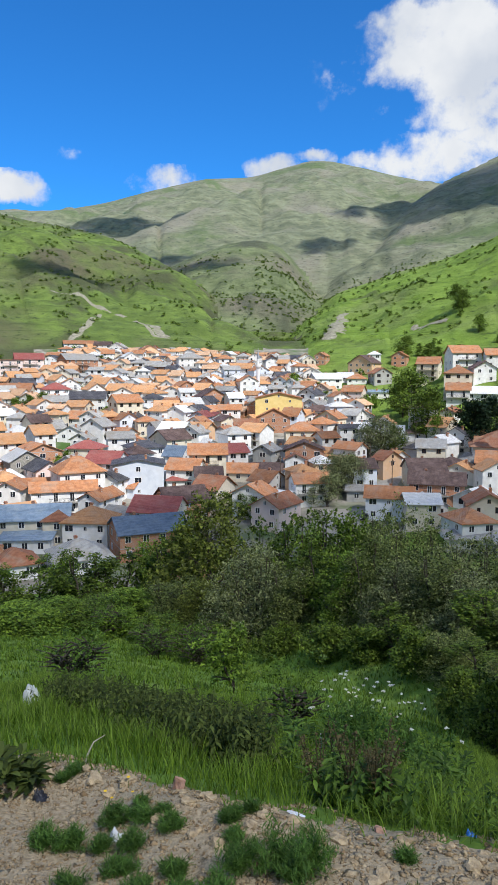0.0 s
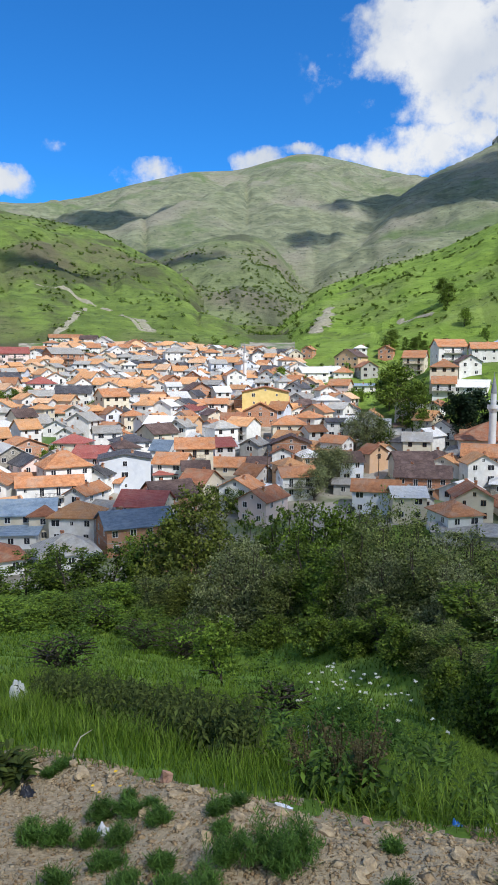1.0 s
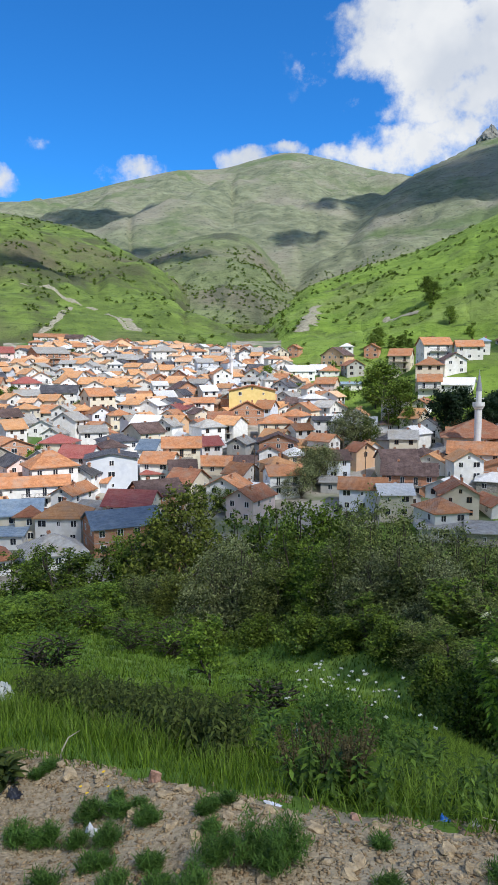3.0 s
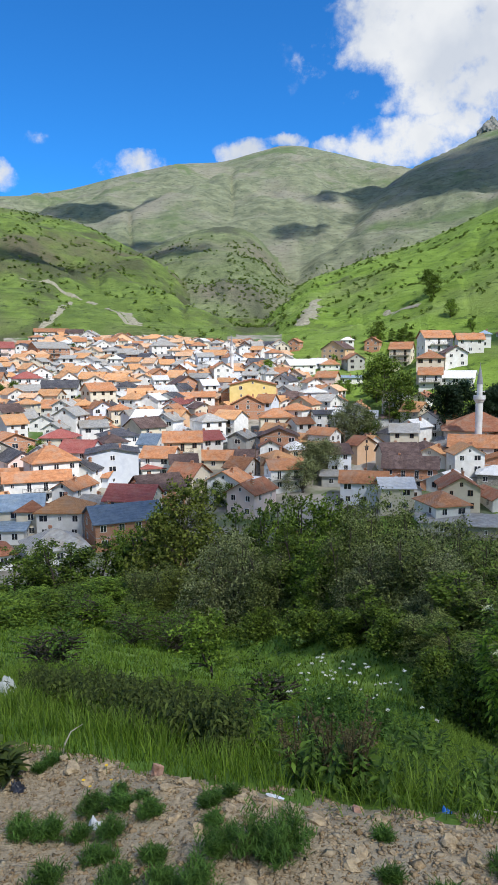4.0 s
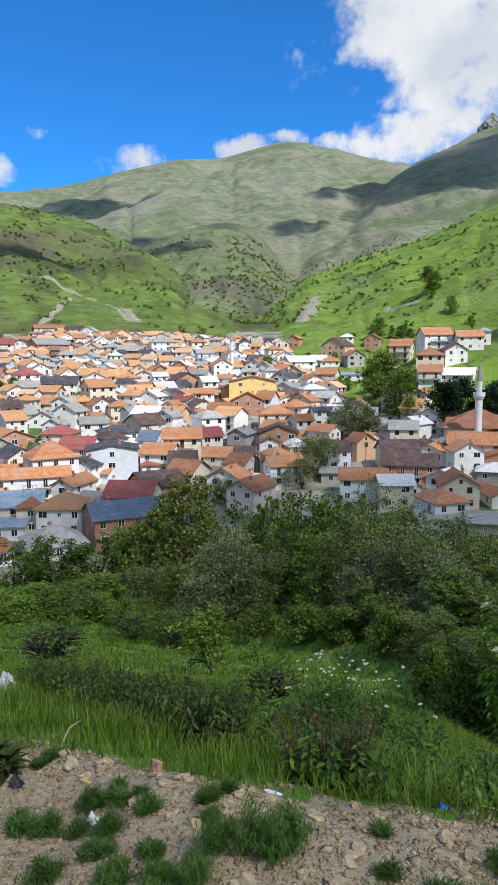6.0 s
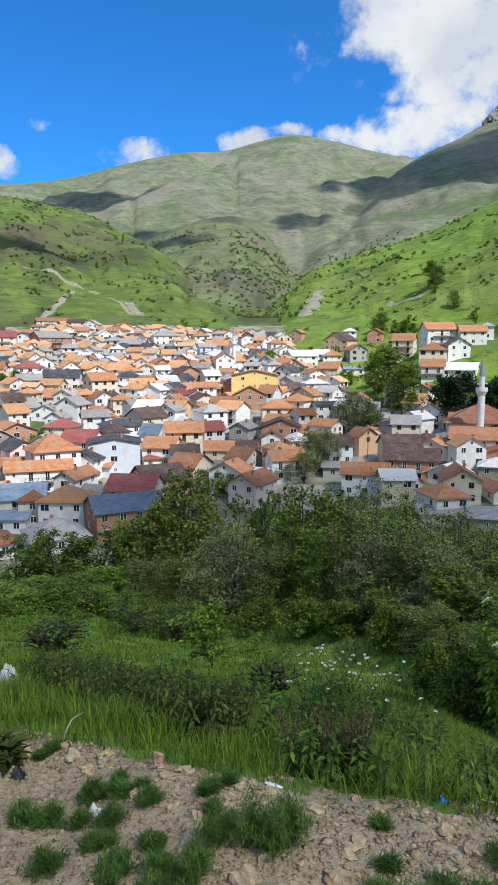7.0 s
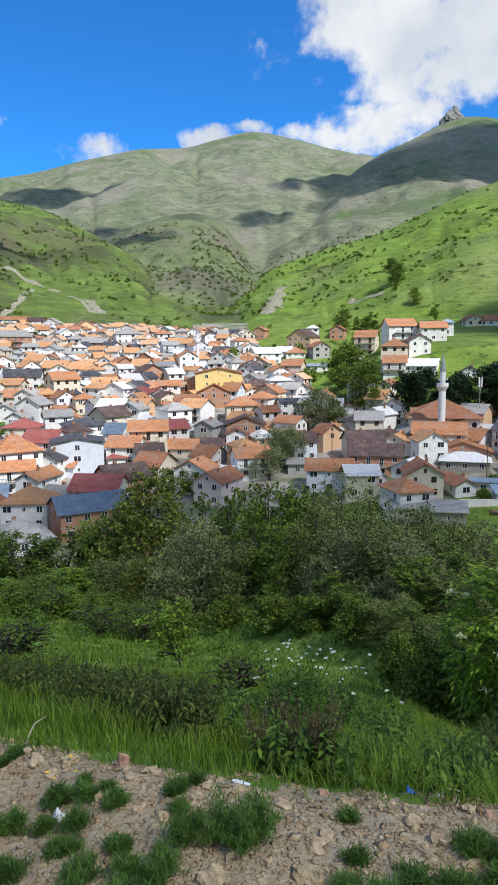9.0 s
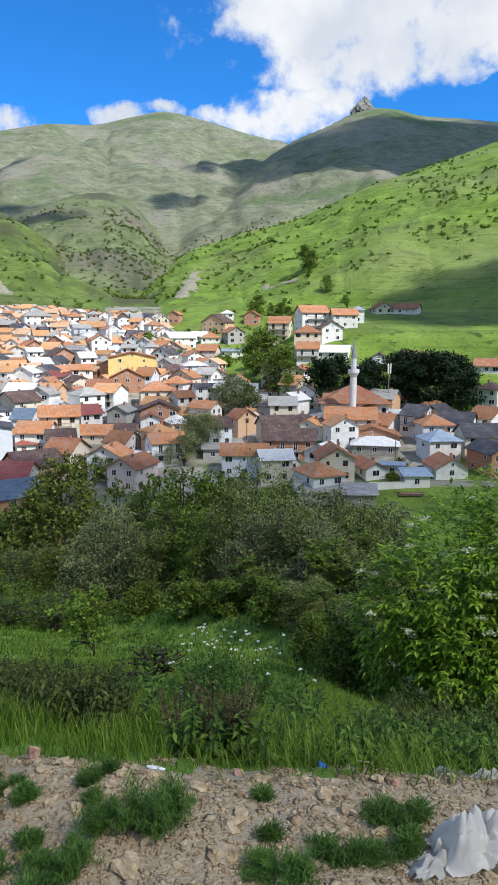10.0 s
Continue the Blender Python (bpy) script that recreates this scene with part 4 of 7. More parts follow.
def fill_village():
    """The rest of the close-packed village between the houses set one by one."""
    rng = random.Random(7)
    taken = [(o.location.x, o.location.y, 5.6) for o in list(scene.objects) if o.name.startswith(("house", "shed", "mosque"))]
    taken += [(19.8, 153.0, 9), (15.0, 172.0, 7), (30.0, 204.0, 9), (46.0, 214.0, 6), (33.0, 185.0, 5), (2.0, 231.0, 8), (8.0, 236.0, 6)]
    made, filled = 0, []
    for _ in range(16000):
        r = math.sqrt(rng.uniform(150 ** 2, 520 ** 2))
        az = rng.uniform(-27, lerp(r, (150, 165, 222, 235, 330, 430, 520), (9, 27, 26, 8.5, 3.5, 2.4, 1.4)))
        if az < lerp(r, (270, 330, 370, 450, 520), (-27, -21.5, -18.8, -17.8, -14)):
            continue
        x, y = r * math.sin(radians(az)), r * math.cos(radians(az))
        if abs(az + 1.5 + 3.0 * math.sin(r / 60)) < 70 / r and r < 330:      # a lane
            continue
        w, d = rng.uniform(5.6, 9.0), rng.uniform(5.8, 8.4)
        if any((x - a) ** 2 + (y - b) ** 2 < (0.78 * c + 0.42 * w) ** 2 for a, b, c in taken):
            continue
        storeys = rng.choice((1, 1, 2, 2)) if r < 230 else rng.choice((1, 1, 1, 2, 2))
        head = float(lerp(az, (-21, -18, -8.6, -4, 1.6, 6), (0.004, 0.044, 0.039, 0.034, 0.029, 0.024)))       # the village's skyline
        if ground_z(x, y) + storeys * 2.75 + 2.4 > 1.55 + head * r:
            storeys = 1
            if ground_z(x, y) + 4.6 > 1.55 + head * r:
                continue
        taken.append((x, y, w / 2))
        kind = rng.choice("ggeeh")
        roof = rng.choice(("orange", "orange", "bright", "bright", "bright", "orange", "rust", "grey", "grey", "brown", "dark", "red", "white", "white"))
        wall = rng.choice(("white", "white", "white", "white", "white", "white", "white", "cream", "cream", "pale", "brick", "peach"))
        if r > 250:                                  # upper village: paler roofs and whiter walls, sunlight put into their colour
            roof = rng.choice(("bright", "bright", "bright", "orange", "orange", "pale_orange", "pale_orange", "grey", "grey", "white", "white", "dark"))
            wall = rng.choice(("white", "white", "white", "white", "white", "white", "cream", "pale", "brick"))
        if wall == "brick" and (r < 230 or az > 2):
            wall = rng.choice(("white", "cream", "grey"))
        ob = house(x, y, -az + rng.choice((-30, -20, 0, 15, 25, 60)) + rng.uniform(-6, 6), w, d, storeys, kind, roof, wall, pitch=rng.uniform(0.45, 0.66),
              win=rng.choice("wwb"), cols=2, balconies=1 if rng.random() < 0.2 else 0, sink=4.0, sides=r < 200, chimney=r < 330)
        filled.append((r, ob))
        made += 1
        if made >= 470:
            break
    whole = sum(o.parent is None and o.name.startswith("house") for o in scene.objects)
    filled.sort(key=lambda q: q[0])
    join_houses([o for _, o in filled[max(0, len(filled) - (whole - 300)):]])


def join_houses(tops):
    """The farthest houses, past counting, as one mesh."""
    verts, faces, index, mats = [], [], [], {}
    for top in tops:
        for ob in top.children_recursive:
            m = ob.matrix_basis
            up = ob.parent
            while up is not None:
                m = up.matrix_basis @ m
                up = up.parent
            o = len(verts)
            verts += [tuple(m @ v.co) for v in ob.data.vertices]
            slots = [mats.setdefault(q, len(mats)) for q in ob.data.materials]
            for p in ob.data.polygons:
                faces.append(tuple(i + o for i in p.vertices))
                index.append(slots[p.material_index])
    for top in tops:
        for ob in [*top.children_recursive, top]:
            bpy.data.objects.remove(ob)
    me = mesh_of("far_houses", verts, faces)
    for q in mats:
        me.materials.append(q)
    me.polygons.foreach_set("material_index", np.array(index, np.int32))
    me.update()
    tagged(new("far_houses", me), "crowded white houses with orange roofs at the far end of the village", "houses", kind="stuff")


fill_village()

# ---- trees ----
BARK = material("bark", (0.05, 0.04, 0.03), (0.13, 0.11, 0.09), 6, 0.95, 0.8, 20)
LEAF_DARK = leaf_material("alder_leaves", (0.017, 0.038, 0.005), (0.170, 0.255, 0.032), 0.7, 0.22)
LEAF_FRESH = leaf_material("ash_leaves", (0.028, 0.060, 0.006), (0.215, 0.330, 0.040), 0.7, 0.25)
LEAF_WILLOW = leaf_material("willow_leaves", (0.046, 0.062, 0.024), (0.345, 0.390, 0.175), 0.75, 0.22)
LEAF_PINE = leaf_material("deep_green_leaves", (0.008, 0.025, 0.010), (0.03, 0.06, 0.022), through=0.15)


def tube(p, q, r0, r1, sides=6):
    p, q = Vector(p), Vector(q)
    ax = (q - p).normalized()
    u = ax.orthogonal().normalized()
    w = ax.cross(u)
    ring = [(math.cos(2 * math.pi * i / sides), math.sin(2 * math.pi * i / sides)) for i in range(sides)]
    verts = [tuple(p + r0 * (c * u + s * w)) for c, s in ring] + [tuple(q + r1 * (c * u + s * w)) for c, s in ring]
    return verts, [(i, (i + 1) % sides, sides + (i + 1) % sides, sides + i) for i in range(sides)] + [tuple(range(2 * sides - 1, sides - 1, -1))]


def cane(points, r0, r1, sides=5):
    """One unbroken tapered stem through several points."""
    pts = [Vector(p) for p in points]
    n = len(pts)
    verts, faces = [], []
    for i, p in enumerate(pts):
        ax = (pts[min(i + 1, n - 1)] - pts[max(i - 1, 0)]).normalized()
        u = ax.cross(Vector((0.31, 0.95, 0.05))).normalized()
        w = ax.cross(u)
        r = r0 + (r1 - r0) * i / (n - 1)
        verts += [tuple(p + r * (math.cos(2 * math.pi * k / sides) * u + math.sin(2 * math.pi * k / sides) * w)) for k in range(sides)]
    for i in range(n - 1):
        faces += [(i * sides + k, i * sides + (k + 1) % sides, (i + 1) * sides + (k + 1) % sides, (i + 1) * sides + k) for k in range(sides)]
    return verts, faces


def leaf_cloud(rng, centres, per, spread, size, droop=0.0, aspect=0.5, flat=0.55, slim=False):
    """Leaves as small folded blades scattered round twig ends: arrays in one go."""
    c = np.repeat(np.asarray(centres), per, 0)
    n = len(c)
    off = rng.normal(0, 1, (n, 3)) * spread
    off[:, 2] *= 0.7
    p = c + off
    a = rng.uniform(0, 2 * np.pi, n)
    tilt = rng.normal(-droop, flat, n)
    d = np.c_[np.cos(a) * np.cos(tilt), np.sin(a) * np.cos(tilt), np.sin(tilt)]
    side = np.cross(d, np.array([0, 0, 1.0]) + rng.normal(0, 0.5, (n, 3)))
    side /= np.linalg.norm(side, axis=1, keepdims=True) + 1e-9
    s = size * rng.uniform(0.6, 1.35, (n, 1))
    if slim:
        w = side * s * aspect * 0.5
        v = np.stack([p + d * s * 0.25 - w, p + d * s * 0.35 + w, p + d * s * 1.1], 1).reshape(-1, 3)
        return v, np.arange(3 * n).reshape(-1, 3)
    fold = np.cross(d, side) * s * 0.12
    v = np.stack([p, p + d * s * 0.5 + side * s * aspect * 0.5 + fold, p + d * s, p + d * s * 0.5 - side * s * aspect * 0.5 + fold], 1).reshape(-1, 3)
    idx = np.arange(n)[:, None] * 4
    f = np.concatenate([idx + np.array([[0, 1, 2]]), idx + np.array([[0, 2, 3]])], 1).reshape(-1, 3)
    return v, f


def array_mesh(name, v, f, mat):
    """A triangle mesh straight from arrays."""
    v, f = np.asarray(v, np.float32), np.asarray(f, np.int32)
    me = bpy.data.meshes.new(name)
    me.vertices.add(len(v))
    me.vertices.foreach_set("co", v.ravel())
    me.loops.add(f.size)
    me.loops.foreach_set("vertex_index", f.ravel())
    me.polygons.add(len(f))
    me.polygons.foreach_set("loop_start", np.arange(0, f.size, f.shape[1], dtype=np.int32))
    me.polygons.foreach_set("loop_total", np.full(len(f), f.shape[1], np.int32))
    me.materials.append(mat)
    me.update(calc_edges=True)
    return me


def tree(seed, height, width, leaf_mat, label, leaf=0.26, clumps=150, per=22, stems=1, droop=0.0, low=0.22, aspect=0.55, category="tree", trunk=0.022, name="tree"):
    """A tapered, branching trunk with limbs and a crown of many small leaves in uneven clumps."""
    rng = np.random.default_rng(seed)
    py = random.Random(seed)
    top = new(name)
    wood, ends = [], []
    for s in range(stems):
        lean = Vector((py.uniform(-1, 1), py.uniform(-1, 1), 0)) * (0.10 if stems == 1 else 0.30) * width
        p, r = Vector((py.uniform(-0.2, 0.2) * (stems - 1), py.uniform(-0.2, 0.2) * (stems - 1), -0.8)), height * trunk
        n = 7
        for i in range(n):
            t = (i + 1) / n
            q = Vector((lean.x * t + py.uniform(-0.12, 0.12), lean.y * t + py.uniform(-0.12, 0.12), height * 0.86 * t))
            r2 = height * trunk * (1 - 0.88 * t)
            wood.append(tube(p, q, r, r2))
            if t > low:
                for _ in range(3 if stems == 1 else 2):
                    a = py.uniform(0, 2 * math.pi)
                    prof = math.sin(math.pi * min(1, max(0.12, (t - low + 0.1) / (1.12 - low))) ** 0.8)
                    reach = width * 0.5 * (0.35 + 0.75 * prof) * py.uniform(0.65, 1.1)
                    end = q + Vector((math.cos(a) * reach, math.sin(a) * reach, reach * py.uniform(0.15, 0.55)))
                    mid = q.lerp(end, 0.5) + Vector((0, 0, 0.1 * reach))
                    wood.append(tube(q, mid, r2 * 0.5 + 0.02, r2 * 0.3 + 0.015, 4))
                    wood.append(tube(mid, end, r2 * 0.3 + 0.015, 0.012, 4))
                    for u in (0.45, 0.7, 0.88, 1.0):
                        ends.append(q.lerp(end, u) + Vector((py.gauss(0, 0.25), py.gauss(0, 0.25), py.gauss(0.1, 0.25))))
            p, r = q, r2
        ends += [p + Vector((py.gauss(0, 0.3), py.gauss(0, 0.3), py.uniform(-0.2, 0.12) * height)) for _ in range(5)]
    pick = [ends[i] for i in rng.integers(0, len(ends), clumps)]
    jit = [e + Vector((py.gauss(0, 0.07), py.gauss(0, 0.07), py.gauss(0, 0.05))) * width for e in pick]
    piece("trunk", mesh_of("trunk", *joined(*wood), BARK, True), top)
    v, f = leaf_cloud(rng, [tuple(e) for e in jit], per, 0.06 * width, leaf, droop, aspect, slim=True)
    piece("crown", array_mesh("crown", v, f, leaf_mat), top)
    return tagged(top, label, category)


def plant(protos, spots, seed, low=0.8, high=1.2):
    """First spot takes the prototype itself, the others copies."""
    rng = random.Random(seed)
    used = set()
    for x, y, k, s in spots:
        m = pose(x, y, ground_z(x, y) - 0.05, 0, 0, rng.uniform(0, 360)) @ Matrix.Diagonal((s * rng.uniform(0.9, 1.1), s * rng.uniform(0.9, 1.1), s, 1))
        src = protos[k]
        if k not in used:
            src.matrix_basis = m
            used.add(k)
        else:
            c = copy_thing(src, Matrix.Identity(4))
            c.matrix_basis = m


def polar(az, r):
    return r * math.sin(radians(az)), r * math.cos(radians(az))


LEAF_OLIVE = leaf_material("olive_leaves", (0.024, 0.036, 0.006), (0.205, 0.245, 0.040), 0.7, 0.22)
LEAF_SALLOW = leaf_material("sallow_leaves", (0.028, 0.046, 0.012), (0.255, 0.310, 0.088), 0.7, 0.22)


def riverside_tree(seed, height, width, leaf_mat, label, lobes=9, clumps=46, per=26, leaf=0.2, low=0.2, aspect=0.5, droop=0.0, stems=1, tight=0.2, lean=0.1, category="tree", name="tree", shape=0.8):
    """Trunks that fork into limbs; each limb bears a lobe of the crown, whose leaves sit in clumps on twigs with gaps between."""
    rng = np.random.default_rng(seed)
    py = random.Random(seed)
    top = new(name)
    wood, centres, sizes = [], [], []
    roots = []
    for k in range(stems):
        a = 2 * math.pi * k / stems + py.uniform(-0.5, 0.5)
        out = (0.04 if stems == 1 else 0.26) * width
        foot = Vector((math.cos(a), math.sin(a), 0)) * 0.05 * width * (stems > 1)
        head = Vector((math.cos(a) * out + py.uniform(-1, 1) * lean * width, math.sin(a) * out + py.uniform(-1, 1) * lean * width, height * py.uniform(0.78, 0.9)))
        line = [foot + Vector((0, 0, -1.0))]
        line += [foot.lerp(head, t) + Vector((py.gauss(0, 0.012), py.gauss(0, 0.012), 0)) * height for t in (0.12, 0.3, 0.5, 0.7, 0.87)] + [head]
        wood.append(cane(line, height * 0.017 / stems ** 0.35, 0.03, 6))
        roots.append(line)
    for i in range(lobes):
        t = (i + 0.5) / lobes
        line = roots[i % stems]
        a = i * 2.4 + py.uniform(-0.5, 0.5)
        z = height * (low + (0.9 - low) * t)
        girth = math.sin(math.pi * min(0.97, 0.16 + 0.84 * t ** shape)) ** 0.7
        size = width * (0.15 + 0.10 * girth) * py.uniform(0.8, 1.25)
        reach = max(0.0, width * 0.5 * girth * py.uniform(0.75, 1.1) - size * 0.7)
        u = min(len(line) - 1.001, (0.1 + 0.75 * (low + (0.9 - low) * t)) * (len(line) - 1))
        start = line[int(u)].lerp(line[int(u) + 1], u % 1)
        c = Vector((start.x + math.cos(a) * reach, start.y + math.sin(a) * reach, z + py.uniform(-0.03, 0.05) * height))
        wood.append(cane([start, start.lerp(c, 0.5) + Vector((0, 0, 0.05 * reach)), c], height * 0.006, 0.02, 5))
        n = int(clumps * (size / (0.22 * width)) ** 2 * py.uniform(0.75, 1.15))
        for k in range(n):
            d = Vector((rng.normal() + 0.5 * math.cos(a), rng.normal() + 0.5 * math.sin(a), 0.85 * rng.normal() + 0.25)).normalized()
            p = c + d * size * rng.uniform(0.55, 1.12)
            p.z = max(p.z - droop * size * 0.5 * (1 - d.z), 0.15)
            if k % 4 == 0:
                wood.append(cane([c, c.lerp(p, 0.55) + Vector((0, 0, 0.08 * size)), p], 0.022, 0.008, 3))
            centres.append(tuple(p))
            sizes.append(size * tight * rng.uniform(0.7, 1.4))
    v, f = leaf_cloud(rng, centres, per, np.repeat(sizes, per)[:, None], leaf, droop, aspect, slim=True)
    piece("trunk", mesh_of("trunk", *joined_fast(wood), BARK, True), top)
    piece("crown", array_mesh("crown", v, f, leaf_mat), top)
    top["size"] = (height, width)
    return tagged(top, label, category)




BELT = {
    "round": riverside_tree(11, 10, 8.5, LEAF_OLIVE, "broad round dark green tree beside the river", lobes=18, clumps=30, per=25, leaf=0.27, low=0.22, aspect=0.75, tight=0.15),
    "ash": riverside_tree(12, 11, 6.0, LEAF_FRESH, "fresh green slender ash beside the river", lobes=15, clumps=24, per=21, leaf=0.27, low=0.2, aspect=0.75, tight=0.17),
    "alder": riverside_tree(14, 11, 5.0, LEAF_DARK, "slender dark green alder with an open crown", lobes=13, clumps=20, per=21, leaf=0.27, low=0.22, aspect=0.75, tight=0.17, stems=2),
    "willow": riverside_tree(13, 9, 8.0, LEAF_WILLOW, "grey-green bushy willow beside the river", lobes=22, clumps=30, per=27, leaf=0.27, low=0.1, aspect=0.45, droop=0.4, stems=4, shape=0.65, tight=0.17),
    "sallow": riverside_tree(17, 10, 7.0, LEAF_SALLOW, "dull green willow with drooping twigs beside the river", lobes=20, clumps=28, per=27, leaf=0.27, low=0.1, aspect=0.5, droop=0.3, stems=3, shape=0.7, tight=0.17),
    "bush": riverside_tree(15, 3.2, 5.0, LEAF_DARK, "low dark green riverside bush", lobes=14, clumps=20, per=23, leaf=0.27, low=0.1, aspect=0.7, stems=5, category="bush", name="bush", shape=0.6, tight=0.2),
    "bright_bush": riverside_tree(18, 3.0, 4.6, LEAF_FRESH, "low fresh green riverside bush", lobes=14, clumps=20, per=23, leaf=0.27, low=0.1, aspect=0.7, stems=5, category="bush", name="bush", shape=0.6, tight=0.2),
}


def grow(rows):
    """Trees by kind, heading, range, tangent of the top's height, and crown width in metres."""
    rng = random.Random(3)
    used = set()
    for kind, az, r, tan_top, width in rows:
        x, y = polar(az, r)
        base = ground_z(x, y) - 0.05
        height = max(1.2, 1.55 + tan_top * r - base)
        src = BELT[kind]
        tall, wide = src["size"]
        m = pose(x, y, base, 0, 0, rng.uniform(0, 360)) @ Matrix.Diagonal((width / wide, width / wide, height / (tall * 0.93), 1))
        ob = copy_thing(src, Matrix.Identity(4)) if kind in used else src
        ob.matrix_basis = m
        used.add(kind)


grow([
    # the far bank, left to right
    ("alder", -25.0, 56, -0.270, 4.5), ("ash", -22.5, 52, -0.272, 4.6), ("alder", -19.6, 51, -0.268, 4.6), ("ash", -17.6, 55, -0.262, 4.2), ("alder", -16.0, 50, -0.258, 4.6), ("alder", -13.6, 52, -0.264, 4.2),
    ("ash", -11.4, 53, -0.254, 4.4), ("alder", -9.2, 50, -0.240, 4.4), ("round", -5.3, 47, -0.200, 7.6), ("ash", -7.6, 55, -0.226, 5.0), ("alder", -2.6, 56, -0.226, 5.0), ("sallow", -0.6, 52, -0.244, 5.0),
    ("alder", 1.7, 47, -0.208, 3.8), ("ash", 3.4, 53, -0.222, 4.4), ("alder", 5.0, 46, -0.206, 4.2), ("ash", 6.4, 44, -0.212, 4.6), ("sallow", 9.3, 43, -0.205, 5.0), ("alder", 8.0, 50, -0.216, 4.4),
    ("sallow", 11.7, 40, -0.219, 5.0), ("alder", 13.4, 47, -0.232, 4.2), ("willow", 15.4, 36, -0.237, 5.2), ("sallow", 18.4, 35, -0.246, 4.6), ("willow", 21.6, 37, -0.252, 4.4), ("sallow", 25.5, 34, -0.335, 4.4), ("sallow", 29.5, 33, -0.345, 4.6), ("willow", 34.0, 33, -0.34, 5.0),
    # in front of them
    ("willow", -2.0, 35, -0.262, 5.0), ("sallow", -8.6, 40, -0.310, 4.0), ("ash", -12.6, 45, -0.318, 4.2), ("ash", -18.4, 44, -0.325, 4.0), ("alder", -15.2, 44, -0.330, 4.2), ("ash", -21.6, 44, -0.330, 4.2), ("round", -6.0, 38, -0.318, 3.6),
    ("sallow", 1.5, 33, -0.285, 3.2), ("alder", 3.9, 33, -0.245, 2.8), ("ash", 6.0, 31, -0.268, 2.9), ("sallow", 8.4, 30, -0.255, 3.4), ("willow", 11.0, 28, -0.275, 3.3), ("sallow", 13.6, 27, -0.262, 3.4), ("willow", 16.2, 25.5, -0.285, 3.2),
    ("alder", 18.4, 24, -0.295, 2.7), ("sallow", 20.9, 23, -0.325, 2.9), ("willow", 23.6, 23, -0.372, 2.9), ("alder", 9.8, 25.5, -0.345, 2.1), ("sallow", 15.0, 22, -0.372, 2.2), ("alder", 17.4, 20, -0.388, 2.0), ("sallow", 19.8, 18.5, -0.41, 2.0),
    # scrub along the foot of the meadow
    ("bright_bush", -23.0, 41, -0.350, 4.0), ("bright_bush", -20.2, 39, -0.358, 3.4), ("bush", -16.6, 40, -0.356, 3.2), ("bright_bush", -13.4, 38, -0.372, 2.6), ("bush", -10.2, 36, -0.374, 3.0),
    ("bright_bush", -7.2, 33.5, -0.392, 2.4), ("bush", -4.6, 33, -0.386, 2.6), ("bush", 0.4, 31, -0.394, 2.4), ("bush", 4.9, 28, -0.404, 2.2), ("bush", 7.4, 26, -0.412, 2.0),
    ("bush", 12.4, 22.5, -0.428, 2.0), ("bush", 16.2, 18.5, -0.445, 1.8), ("bush", 19.0, 16.5, -0.455, 1.8), ("bush", 18.0, 15.0, -0.485, 1.6), ("bush", 22.4, 17, -0.46, 2.0),
])

# ---- small houses down by the river, half hidden behind the trees ----
for az, r, w, roof, wall, tan_top in ((14.0, 74, 6.5, "grey", "white", -0.283), (-2.3, 84, 8.0, "grey", "white", -0.300), (-7.5, 92, 8.5, "rust", "white", -0.285), (3.6, 88, 7.5, "dark", "cream", -0.262), (7.2, 86, 7.0, "rust", "white", -0.280)):
    hx, hy = polar(az, r)
    house(hx, hy, -az + 14, w, 6.5, 2, "g", roof, wall, z=1.55 + tan_top * r - 7.4, sink=8.0, cols=2, group="riverside houses")

